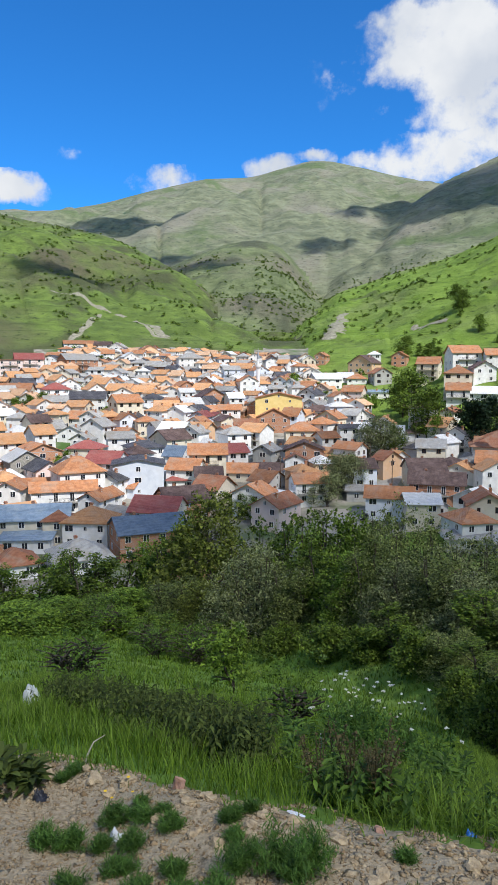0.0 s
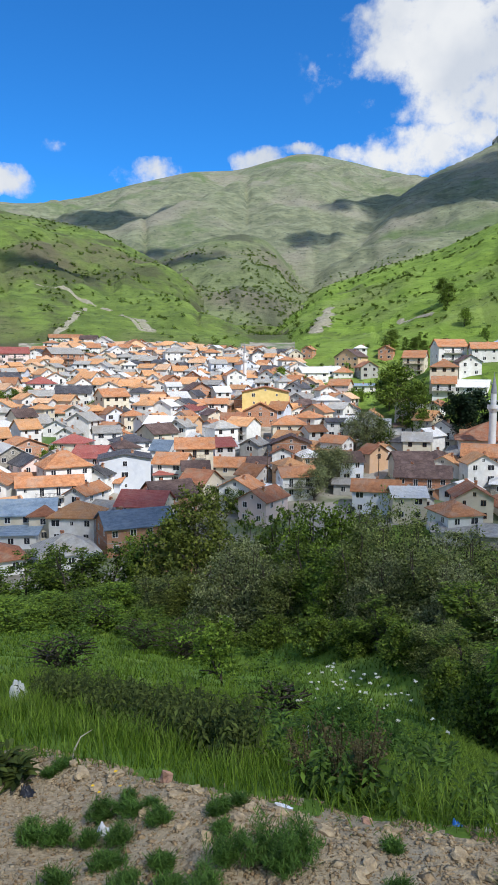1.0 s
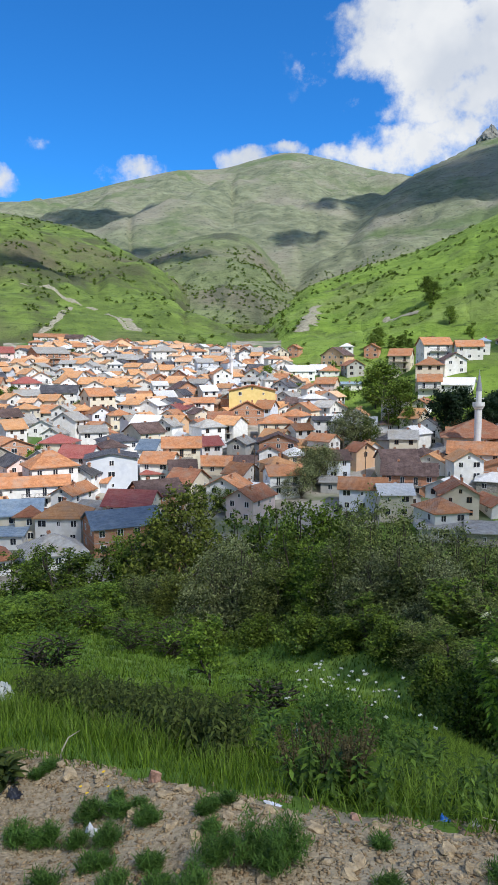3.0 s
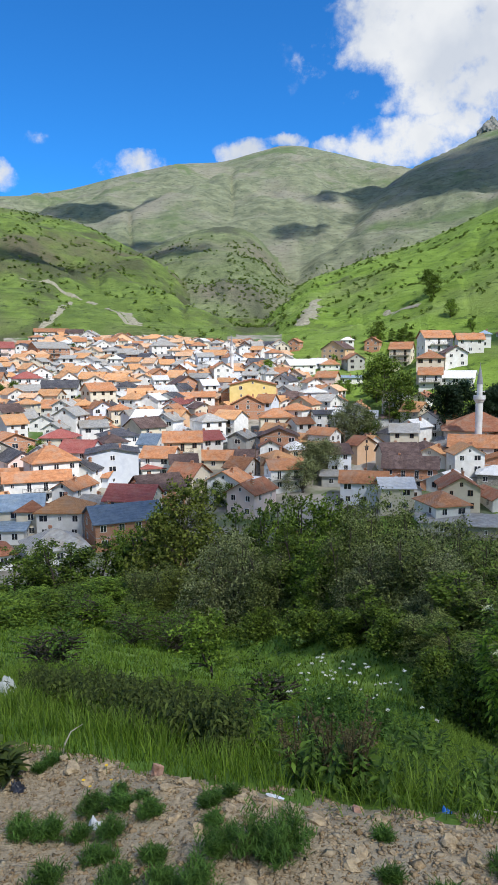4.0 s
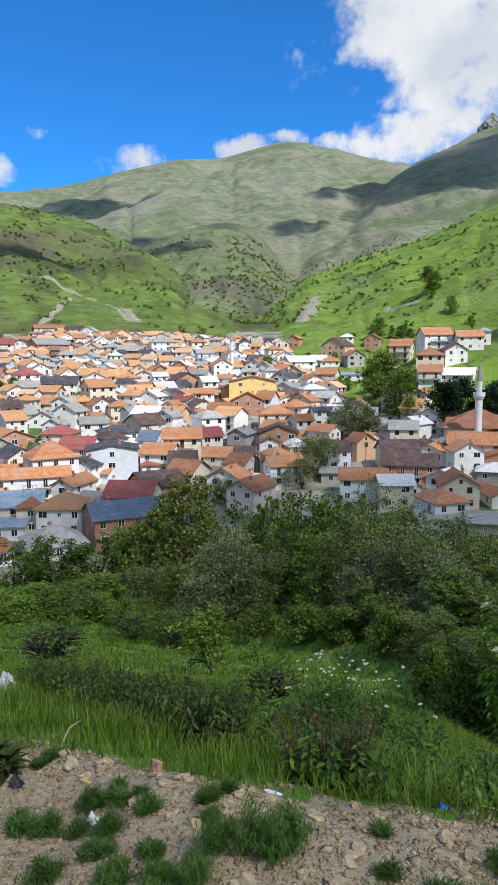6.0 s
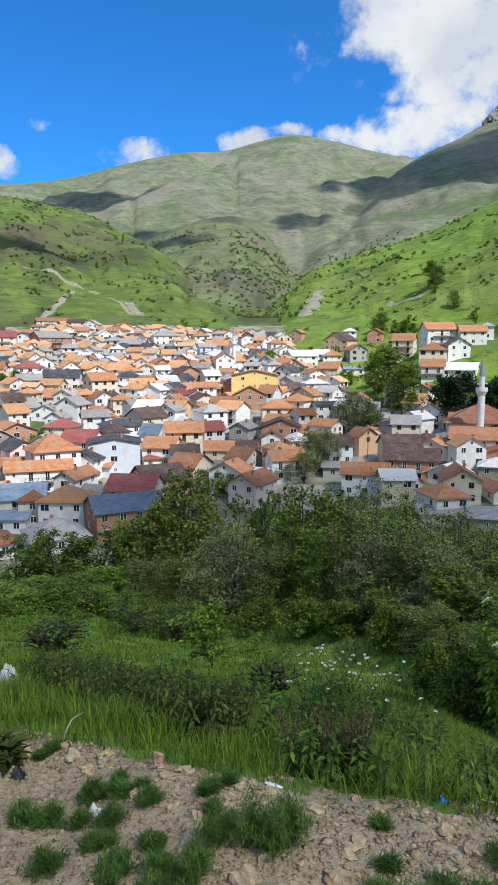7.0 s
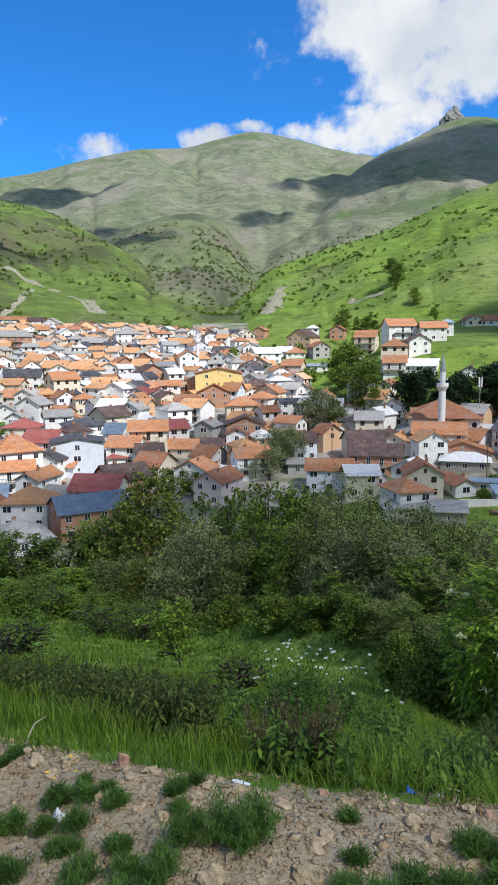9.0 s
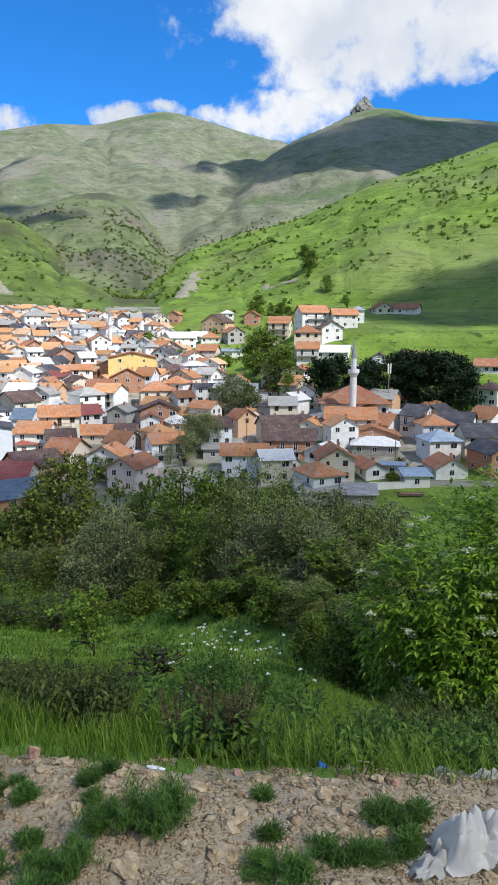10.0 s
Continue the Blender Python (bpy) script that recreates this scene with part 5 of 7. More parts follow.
# ---- trees and scrub in the village and on the hills ----
VILLAGE_TREES = [tree(21, 12, 9, LEAF_PINE, "tall deep green tree behind the mosque", clumps=230, per=22, leaf=0.7, low=0.1),
                 tree(22, 9, 8, LEAF_WILLOW, "round grey-green willow among the houses", clumps=200, per=24, leaf=0.5, stems=4, low=0.0, aspect=0.35),
                 tree(23, 9, 7, LEAF_DARK, "green garden tree among the houses", clumps=180, per=24, leaf=0.5, low=0.1),
                 tree(24, 6, 5, LEAF_FRESH, "small fresh green garden tree", clumps=120, per=20, leaf=0.45, low=0.05, stems=2)]
plant(VILLAGE_TREES, [
    (58.5, 208.0, 0, 1.37),
    (64.6, 211.4, 0, 1.39),
    (75.9, 212.9, 0, 1.19),
    (70.2, 204.3, 0, 1.23),
    (81.5, 205.5, 0, 1.45),
    (87.8, 208.3, 0, 1.44),
    (88.1, 197.3, 0, 1.58),
    (94.7, 199.7, 0, 1.49),
    (101.5, 202.0, 0, 1.33),
    (99.4, 191.8, 0, 1.13),
    (86.2, 206.3, 1, 0.84),
    (31.4, 205.4, 1, 1.38),
    (26.9, 203.2, 1, 1.18),
    (35.7, 205.7, 2, 1.05),
    (19.2, 176.0, 1, 1.02),
    (15.0, 174.1, 1, 1.09),
    (12.0, 162.3, 1, 0.90),
    (8.6, 162.5, 1, 0.61),
    (15.8, 171.5, 1, 0.92),
    (47.1, 237.9, 2, 2.19),
    (46.2, 254.3, 2, 1.67),
    (48.8, 227.3, 2, 1.80),
    (50.3, 221.6, 3, 1.47),
    (67.6, 373.9, 2, 1.31),
    (79.6, 365.7, 2, 0.97),
    (82.3, 357.7, 2, 0.79),
    (45.7, 270.4, 3, 1.13),
    (39.5, 281.5, 3, 0.92),
    (7.4, 315.9, 3, 1.55),
    (12.9, 310.7, 3, 1.20),
    (16.6, 307.3, 3, 1.07),
    (19.6, 237.9, 3, 1.08),
    (16.5, 235.7, 2, 0.67),
    (19.2, 290.9, 3, 0.94),
    (35.0, 282.3, 3, 0.92),
    (-8.1, 154.3, 2, 0.68),
    (-5.5, 152.9, 2, 0.65),
    (-11.4, 156.1, 2, 0.58),
    (-93.8, 256.6, 2, 0.82),
    (-90.5, 259.7, 2, 0.90),
    (-98.7, 255.1, 3, 1.06),
    (-60.1, 184.7, 3, 0.76),
    (-58.0, 188.0, 3, 0.90),
    (-65.2, 254.8, 3, 0.78),
    (-34.9, 277.3, 3, 0.61),
    (-103.0, 398.4, 2, 0.71),
    (-98.3, 399.6, 3, 0.80),
    (32.8, 157.6, 2, 0.47),
    (56.1, 141.8, 3, 0.50),
    (57.1, 140.9, 3, 0.48),
    (119.4, 468.5, 2, 1.75),
    (119.1, 455.7, 2, 1.50),
    (113.7, 397.1, 3, 1.71),
    (111.4, 348.7, 3, 0.71),
    (118.6, 375.0, 3, 0.86),
    (83.3, 378.5, 2, 0.67),
    (76.5, 376.6, 2, 0.66),
    (69.3, 371.6, 3, 0.98),
    (112.8, 218.6, 3, 0.32),
], 9)


SHRUB = tree(25, 2.6, 3.2, LEAF_DARK, "leafy green garden shrub between the houses", clumps=44, per=11, leaf=0.46, stems=4, low=0.0, category="shrub", name="shrub")


def gardens():
    """Shrubs in the gaps between the houses."""
    rng = random.Random(44)
    built = [(o.location.x, o.location.y) for o in scene.objects if o.parent is None and o.name.startswith(("house", "shed"))]
    spots = []
    for _ in range(3000):
        az, r = rng.uniform(-24, 24), math.sqrt(rng.uniform(140 ** 2, 480 ** 2))
        if az > lerp(r, (140, 225, 240, 300, 480), (24, 24, 13, 8, 2)):
            continue
        x, y = polar(az, r)
        if any((x - a) ** 2 + (y - b) ** 2 < 4.4 ** 2 for a, b in built):
            continue
        spots.append((x, y, 0, rng.uniform(0.6, 1.3)))
        if len(spots) >= 55:
            break
    plant([SHRUB], spots, 8)


gardens()


def scrub():
    """Bushes dotted over the pastures, far too many to count."""
    rng = np.random.default_rng(31)
    centres, sizes = [], []
    n = 8500
    az, r = rng.uniform(-26, 34, n), np.sqrt(rng.uniform(300 ** 2, 1050 ** 2, n))
    x, y = r * np.sin(np.radians(az)), r * np.cos(np.radians(az))
    z, zone = terrain(x, y, True)
    dense = ridge_noise(x, y, 170, 3, 2.0) + 0.5 * ridge_noise(x, y, 45, 2)
    keep = (zone >= 4) & (dense > rng.uniform(-0.3, 1.5, n))
    keep |= (zone == 3) & (rng.random(n) < 0.3)
    keep |= (np.abs(az - 0.5) < 2.4) & (r > 560) & (rng.random(n) < 0.8)
    keep &= ~((az > 18) & (r < 430) & (rng.random(n) < 0.93))
    x, y, z = x[keep], y[keep], z[keep]
    s = rng.uniform(0.5, 1.9, len(x)) ** 1.3
    c = np.repeat(np.c_[x, y, z + s * 0.5], 3, 0) + rng.normal(0, 0.35, (3 * len(x), 3)) * np.repeat(s, 3)[:, None]
    v, f = leaf_cloud(rng, c, 16, 0.55, 1.1, aspect=0.9, slim=True)
    tagged(new("scrub", array_mesh("scrub", v, f, LEAF_DARK)), "dark green bushes scattered over the hill pastures", "scrub", kind="stuff")


scrub()

# ---- bare earth, scree and lanes laid on the land ----
SCREE = material("pale_scree", (0.15, 0.145, 0.105), (0.33, 0.315, 0.255), 0.5, 0.95, 0.6, 2, third=(0.22, 0.22, 0.15), big=0.25)


def ribbon(name, points, width, mat, label, category, lift=0.25, rough=0.3, steps=90, seed=1):
    """A strip draped over the ground along headings and ranges, with an uneven edge."""
    rng = random.Random(seed)
    ts = np.linspace(0, 1, steps)
    k = np.linspace(0, 1, len(points))
    a, r = np.interp(ts, k, [p[0] for p in points]), np.interp(ts, k, [p[1] for p in points])
    x, y = r * np.sin(np.radians(a)), r * np.cos(np.radians(a))
    dx, dy = np.gradient(x), np.gradient(y)
    n = np.hypot(dx, dy) + 1e-9
    verts, faces = [], []
    for i in range(steps):
        for j in range(5):
            u = (j / 2 - 1) * width / 2 * (1 + rng.uniform(-rough, rough)) * (0.35 + 0.65 * math.sin(math.pi * min(1, max(0, ts[i] * 1.1 - 0.02))) ** 0.3 if rough > 0.1 else 1)
            px, py = x[i] + dy[i] / n[i] * u, y[i] - dx[i] / n[i] * u
            verts.append((px, py, ground_z(px, py) + (lift if 0 < j < 4 else -0.05)))
    for i in range(steps - 1):
        for j in range(4):
            q = i * 5 + j
            faces.append((q, q + 5, q + 6, q + 1))
    return tagged(new(name, mesh_of(name, verts, faces, mat, True)), label, category, kind="structure")


ribbon("scree", [(-19.21, 615), (-16.93, 611), (-15.46, 606), (-13.98, 593), (-11.81, 573), (-10.28, 518), (-8.93, 510)], 5, SCREE, "pale stony scree track down the green hillside", "scree", seed=2)
ribbon("scree", [(-14.40, 595), (-15.32, 532), (-16.45, 499), (-17.11, 488)], 6, SCREE, "pale stony gully on the green hillside", "scree", seed=3)
ribbon("scree", [(-10.70, 564), (-9.60, 519), (-8.92, 516)], 8, SCREE, "pale landslip on the green hillside", "scree", seed=6)
ribbon("scree", [(5.44, 644), (4.75, 526), (4.05, 501)], 15, SCREE, "bare earth slip on the green hillside", "scree", seed=4)
ribbon("scree", [(10.91, 491), (12.03, 472), (13.57, 459)], 8, SCREE, "bare stony cutting on the green hillside", "scree", seed=5)
ribbon("lane", [(10.70, 220), (10.38, 206), (9.67, 190), (8.96, 178)], 6, ASPHALT, "pale concrete lane between the houses", "lane", rough=0.03, lift=0.15)
ribbon("lane", [(0.46, 203), (0.11, 189), (-0.06, 171)], 5, ASPHALT, "pale concrete lane between the houses", "lane", rough=0.03, lift=0.15)
ribbon("lane", [(13.88, 226), (13.17, 237), (12.46, 256)], 5, SCREE, "pale track climbing to the upper houses", "lane", rough=0.1, lift=0.15)
ribbon("yard", [(3.92, 155), (7.76, 157)], 13, ASPHALT, "pale paved yard beside the house", "yard", rough=0.02, lift=0.1)


def crag():
    """The rock that stands on the ridge."""
    rng = np.random.default_rng(4)
    bm = bmesh.new()
    bmesh.ops.create_icosphere(bm, subdivisions=4, radius=1)
    for v in bm.verts:
        p = v.co
        k = 1 + 0.30 * noise.fractal(p * 1.7, 1.0, 2.0, 4) + 0.12 * noise.noise(p * 6)
        q = max(0.0, p.z)
        v.co = Vector((p.x * 34 * (1.05 - 0.75 * q), p.y * 30 * (1 - 0.5 * q), p.z * 40 - 8)) * k
    me = bpy.data.meshes.new("crag")
    bm.to_mesh(me)
    bm.free()
    me.materials.append(material("crag_rock", (0.12, 0.12, 0.11), (0.26, 0.25, 0.22), 0.08, 0.95, 0.9, 0.5))
    x, y = polar(18.6, 2040)
    ob = new("crag", me)
    ob.matrix_world = pose(x, y, ground_z(x, y))
    return tagged(ob, "grey rocky crag standing on the mountain ridge", "rock")


crag()

# ---- mosque ----
MARBLE = material("white_marble", (0.68, 0.68, 0.69), (0.80, 0.80, 0.81), 0.8, 0.6, 0.1, 8)
LEAD = material("grey_lead_sheet", (0.22, 0.23, 0.26), (0.34, 0.35, 0.38), 1.0, 0.45)


def lathe(profile, sides=20):
    """A turned body from radius and height pairs."""
    verts = [(r * math.cos(2 * math.pi * i / sides), r * math.sin(2 * math.pi * i / sides), z) for r, z in profile for i in range(sides)]
    faces = [(k * sides + i, k * sides + (i + 1) % sides, (k + 1) * sides + (i + 1) % sides, (k + 1) * sides + i) for k in range(len(profile) - 1) for i in range(sides)]
    return verts, faces + [tuple(range((len(profile) - 1) * sides, len(profile) * sides))]


def minaret(x, y, z, height, radius, label):
    top = new("minaret")
    top.matrix_world = pose(x, y, z)
    b = height * 0.585
    r = radius
    piece("shaft", mesh_of("shaft", *lathe([(r * 1.15, -2), (r * 1.15, 1.5), (r, 2.4), (r, b), (r * 1.05, b)]), MARBLE), top)
    piece("balcony", mesh_of("balcony", *lathe([(r, b), (r * 1.25, b + 0.3), (r * 1.3, b + 0.5), (r * 1.6, b + 0.9), (r * 1.65, b + 1.05), (r * 1.65, b + 2.0), (r * 1.55, b + 2.0), (r * 1.55, b + 1.15), (r * 0.8, b + 1.15)]), MARBLE), top)
    c = height * 0.79
    piece("upper_shaft", mesh_of("upper_shaft", *lathe([(r * 0.78, b + 1.15), (r * 0.78, c), (r * 0.86, c + 0.1)]), MARBLE), top)
    piece("cap", mesh_of("cap", *lathe([(r * 0.9, c + 0.1), (r * 0.62, c + (height - c) * 0.4), (r * 0.3, c + (height - c) * 0.75), (0.06, height - 0.3)]), LEAD), top, label="pointed grey lead cap")
    piece("finial", mesh_of("finial", *lathe([(0.05, height - 0.35), (0.13, height - 0.1), (0.05, height + 0.15), (0.10, height + 0.3), (0.01, height + 0.7)], 8), LEAD), top)
    for i in range(2):
        piece("loudspeaker", mesh_of("loudspeaker", *lathe([(0.08, 0), (0.1, 0.2), (0.28, 0.5)], 10), FRAME_WHITE), top, pose(math.copysign(r * 0.8, i - 0.5), -0.3, b + 3.0, 0, 90 if i else -90, 0))
    return tagged(top, label, "minaret")


def arch_window(parent, x, y, z, w, h, turn):
    n = 10
    def outline(a, hh):
        return [(-a, 0), (a, 0)] + [(a * math.cos(math.pi * i / n), hh - a + a * math.sin(math.pi * i / n)) for i in range(n + 1)]
    o, q = outline(w / 2, h), outline(w / 2 - 0.12, h - 0.12)
    m = len(o)
    verts = [(p[0], -0.12, p[1]) for p in o] + [(p[0], -0.12, p[1] + 0.08) for p in q] + [(p[0], 0.02, p[1]) for p in o] + [(p[0], 0.02, p[1] + 0.08) for p in q]
    faces = []
    for i in range(m):
        j = (i + 1) % m
        faces += [(i, j, m + j, m + i), (i, 2 * m + i, 2 * m + j, j), (m + i, m + j, 3 * m + j, 3 * m + i)]
    win = piece("arched_window", mesh_of("arched_window", verts, faces, FRAME_WHITE), parent, pose(x, y, z, 0, 0, turn))
    pv = [(p[0], -0.03, p[1] + 0.08) for p in q] + [(p[0], 0.0, p[1] + 0.08) for p in q]
    piece("pane", mesh_of("pane", pv, [tuple(range(m - 1, -1, -1))] + [(i, (i + 1) % m, m + (i + 1) % m, m + i) for i in range(m)], GLASS), win)


def mosque(x, y, z, turn, w, d, h):
    top = new("mosque")
    top.matrix_world = pose(x, y, z, 0, 0, turn)
    piece("wall", box_mesh("wall", -w / 2, w / 2, -d / 2, d / 2, -3, h, WALLS["white"]), top)
    piece("roof", mesh_of("roof", *roof_data("h", w, d, h, 4.6, 1.1), ROOFS["rust"]), top)
    for i in range(7):
        arch_window(top, -w / 2 + (i + 0.5) * w / 7, -d / 2 - 0.01, 1.2, 1.5, 3.0, 0)
    for i in range(5):
        arch_window(top, -w / 2 - 0.01, -d / 2 + (i + 0.5) * d / 5, 1.2, 1.5, 3.0, -90)
    return tagged(top, "white mosque with arched windows and rust-red hipped tile roof", "mosque")


mosque(65.2, 196.2, -23.6, -14, 19, 17, 5.2)
minaret(60.9, 183.5, -24.5, 24.2, 0.95, "slender white marble minaret beside the mosque")
minaret(-9.3, 322.8, -9.0, 21.7, 0.8, "thin white minaret among the far houses")

# ---- street furniture and small things in the village ----


def utility_pole(x, y, h, turn):
    top = new("utility_pole")
    top.matrix_world = pose(x, y, ground_z(x, y), 0, 0, turn)
    piece("pole", mesh_of("pole", *tube((0, 0, -1), (0, 0, h), 0.14, 0.09, 8), TIMBER), top)
    piece("crossarm", box_mesh("crossarm", -0.8, 0.8, -0.05, 0.05, h - 0.7, h - 0.58, TIMBER), top)
    for sx in (-0.7, 0.0, 0.7):
        piece("insulator", mesh_of("insulator", *lathe([(0.04, h - 0.58), (0.06, h - 0.5), (0.03, h - 0.4)], 8), FRAME_WHITE), top, pose(sx, 0, 0))
    return tagged(top, "weathered wooden utility pole beside the houses", "utility pole", "utility poles")


utility_pole(29.0, 172.6, 8.5, 20)
utility_pole(43.7, 217.7, 8.5, 35)
utility_pole(62.8, 155.6, 8.5, 50)
utility_pole(0.8, 176.0, 8.5, 65)
utility_pole(48.4, 205.4, 8.5, 80)
utility_pole(25.5, 188.3, 8.5, 95)


def antenna_mast(x, y, h):
    top = new("antenna_mast")
    top.matrix_world = pose(x, y, ground_z(x, y))
    piece("pole", mesh_of("pole", *tube((0, 0, -1), (0, 0, h), 0.16, 0.10, 8), LEAD), top)
    for sx in (-0.4, 0.4):
        piece("antenna_panel", box_mesh("antenna_panel", sx - 0.16, sx + 0.16, -0.25, -0.11, h - 2.6, h + 0.4, FRAME_WHITE), top)
    return tagged(top, "grey steel mast with two pale antenna panels", "mast")


antenna_mast(76.0, 195.6, 15.6)


def car(x, y, turn):
    """A small dark hatchback: lower body, cabin with glass, wheels, lamps."""
    paint = material("dark_car_paint", (0.015, 0.017, 0.022), (0.03, 0.033, 0.04), 3, 0.25)
    rubber = material("tyre_rubber", (0.015, 0.015, 0.015), (0.03, 0.03, 0.03), 8, 0.9)
    top = new("car")
    top.matrix_world = pose(x, y, ground_z(x, y) + 0.12, 0, 0, turn)
    side = [(-2.0, 0.35), (-2.05, 0.75), (-1.85, 0.95), (-1.0, 1.0), (1.55, 1.02), (1.98, 0.9), (2.02, 0.4), (1.9, 0.25), (-1.9, 0.25)]
    n = len(side)
    verts = [(p[0], s * 0.84 * (0.95 if p[1] > 0.85 else 1.0), p[1]) for s in (-1, 1) for p in side]
    body = piece("body", mesh_of("body", verts, [tuple(range(n)), tuple(range(2 * n - 1, n - 1, -1))] + [((i + 1) % n, i, n + i, n + (i + 1) % n) for i in range(n)], paint), top)
    cab = [(-1.05, 1.0), (-0.45, 1.42), (1.05, 1.44), (1.75, 1.02)]
    verts = [(p[0], s * (0.78 if p[1] < 1.2 else 0.62), p[1]) for s in (-1, 1) for p in cab]
    piece("window_glass", mesh_of("window_glass", verts, [(0, 1, 2, 3), (7, 6, 5, 4), (1, 0, 4, 5), (3, 2, 6, 7)], GLASS), top)
    piece("car_roof", box_mesh("car_roof", -0.5, 1.1, -0.64, 0.64, 1.425, 1.47, paint), top)
    for wx in (-1.25, 1.3):
        for wy in (-0.8, 0.8):
            wheel = piece("wheel", mesh_of("wheel", *lathe([(0.2, -0.1), (0.31, -0.1), (0.33, 0), (0.31, 0.1), (0.2, 0.1)], 16), rubber), top, pose(wx, wy, 0.22, 90))
            piece("rim", mesh_of("rim", *lathe([(0.05, -0.09), (0.19, -0.11), (0.2, 0.0), (0.19, 0.11), (0.05, 0.09)], 12), LEAD), wheel)
    for wy in (-0.62, 0.62):
        piece("headlight", box_mesh("headlight", -2.06, -1.98, wy - 0.16, wy + 0.16, 0.66, 0.8, FRAME_WHITE), top)
    return tagged(top, "small dark hatchback car parked in the paved yard", "car")


car(19.8, 153.0, 75)


def yard_wall(x0, y0, x1, y1, h, mat, label):
    a = math.degrees(math.atan2(y1 - y0, x1 - x0))
    n = math.hypot(x1 - x0, y1 - y0)
    zb = min(ground_z(x0, y0), ground_z(x1, y1))
    ob = new("yard_wall", mesh_of("yard_wall", *joined(box_data(0, n, -0.12, 0.12, -1.5, h), box_data(-0.04, n + 0.04, -0.17, 0.17, h + 0.003, h + 0.09)), mat))
    ob.matrix_world = pose(x0, y0, zb, 0, 0, a)
    return tagged(ob, label, "wall", "yard walls")


yard_wall(50.5, 139.2, 63.4, 138.4, 1.7, WALLS["white"], "whitewashed yard wall beside the meadow")
yard_wall(63.9, 138.5, 82, 133, 1.4, CONCRETE, "grey concrete yard wall beside the meadow")


def woodpile(x, y, turn):
    rng = random.Random(3)
    top = new("woodpile")
    top.matrix_world = pose(x, y, ground_z(x, y), 0, 0, turn)
    for k in range(34):
        row, col = divmod(k, 12)
        piece("log", mesh_of("log", *tube((-2.4 + rng.uniform(-0.3, 0.3), col * 0.2 - 1.2 + row * 0.08, 0.1 + row * 0.18), (2.4 + rng.uniform(-0.4, 0.4), col * 0.2 - 1.2 + row * 0.08, 0.1 + row * 0.18), 0.09, 0.08, 6), TIMBER), top)
    return tagged(top, "stack of weathered logs and boards by the yard wall", "woodpile")


woodpile(58.0, 134.6, -12)


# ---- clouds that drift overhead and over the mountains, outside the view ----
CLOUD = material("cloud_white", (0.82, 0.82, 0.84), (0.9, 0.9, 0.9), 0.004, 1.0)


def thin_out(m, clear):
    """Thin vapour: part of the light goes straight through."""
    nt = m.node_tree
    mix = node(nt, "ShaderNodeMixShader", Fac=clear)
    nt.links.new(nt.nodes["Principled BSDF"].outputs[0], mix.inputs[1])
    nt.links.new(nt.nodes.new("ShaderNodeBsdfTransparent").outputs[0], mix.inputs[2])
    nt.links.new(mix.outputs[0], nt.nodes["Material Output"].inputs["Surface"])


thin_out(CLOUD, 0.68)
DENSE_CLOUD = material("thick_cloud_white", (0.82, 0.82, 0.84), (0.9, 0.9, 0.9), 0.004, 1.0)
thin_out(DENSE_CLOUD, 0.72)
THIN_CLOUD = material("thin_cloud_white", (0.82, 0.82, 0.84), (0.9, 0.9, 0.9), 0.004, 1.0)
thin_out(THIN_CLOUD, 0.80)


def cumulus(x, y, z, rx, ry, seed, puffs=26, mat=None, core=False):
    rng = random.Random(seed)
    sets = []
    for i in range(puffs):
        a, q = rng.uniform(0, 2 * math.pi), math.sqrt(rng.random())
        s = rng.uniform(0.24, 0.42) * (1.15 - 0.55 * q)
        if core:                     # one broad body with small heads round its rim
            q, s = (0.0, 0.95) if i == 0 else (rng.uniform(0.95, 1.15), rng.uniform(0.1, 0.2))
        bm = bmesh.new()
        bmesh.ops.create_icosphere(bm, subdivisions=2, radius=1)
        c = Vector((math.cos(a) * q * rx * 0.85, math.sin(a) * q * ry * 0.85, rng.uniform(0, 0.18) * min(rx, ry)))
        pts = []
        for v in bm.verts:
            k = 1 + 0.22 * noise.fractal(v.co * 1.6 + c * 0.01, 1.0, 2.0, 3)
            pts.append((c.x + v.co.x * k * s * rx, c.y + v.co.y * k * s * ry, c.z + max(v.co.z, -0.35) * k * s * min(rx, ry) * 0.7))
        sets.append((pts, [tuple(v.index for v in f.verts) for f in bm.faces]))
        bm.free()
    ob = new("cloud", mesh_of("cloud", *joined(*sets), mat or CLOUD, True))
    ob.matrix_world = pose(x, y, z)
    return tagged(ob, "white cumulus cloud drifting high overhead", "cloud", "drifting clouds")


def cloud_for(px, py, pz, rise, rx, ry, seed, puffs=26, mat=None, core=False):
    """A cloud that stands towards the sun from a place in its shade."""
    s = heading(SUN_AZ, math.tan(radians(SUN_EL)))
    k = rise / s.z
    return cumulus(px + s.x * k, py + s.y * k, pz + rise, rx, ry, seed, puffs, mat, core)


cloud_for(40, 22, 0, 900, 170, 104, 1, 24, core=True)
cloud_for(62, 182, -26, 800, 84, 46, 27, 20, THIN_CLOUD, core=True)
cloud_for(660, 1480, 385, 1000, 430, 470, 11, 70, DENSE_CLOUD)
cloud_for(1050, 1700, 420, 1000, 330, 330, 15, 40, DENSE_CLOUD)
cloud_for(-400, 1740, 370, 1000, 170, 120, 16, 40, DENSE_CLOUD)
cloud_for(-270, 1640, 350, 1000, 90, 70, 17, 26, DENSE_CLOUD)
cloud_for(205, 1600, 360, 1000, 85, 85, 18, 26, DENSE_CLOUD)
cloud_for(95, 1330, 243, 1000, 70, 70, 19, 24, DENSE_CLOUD)
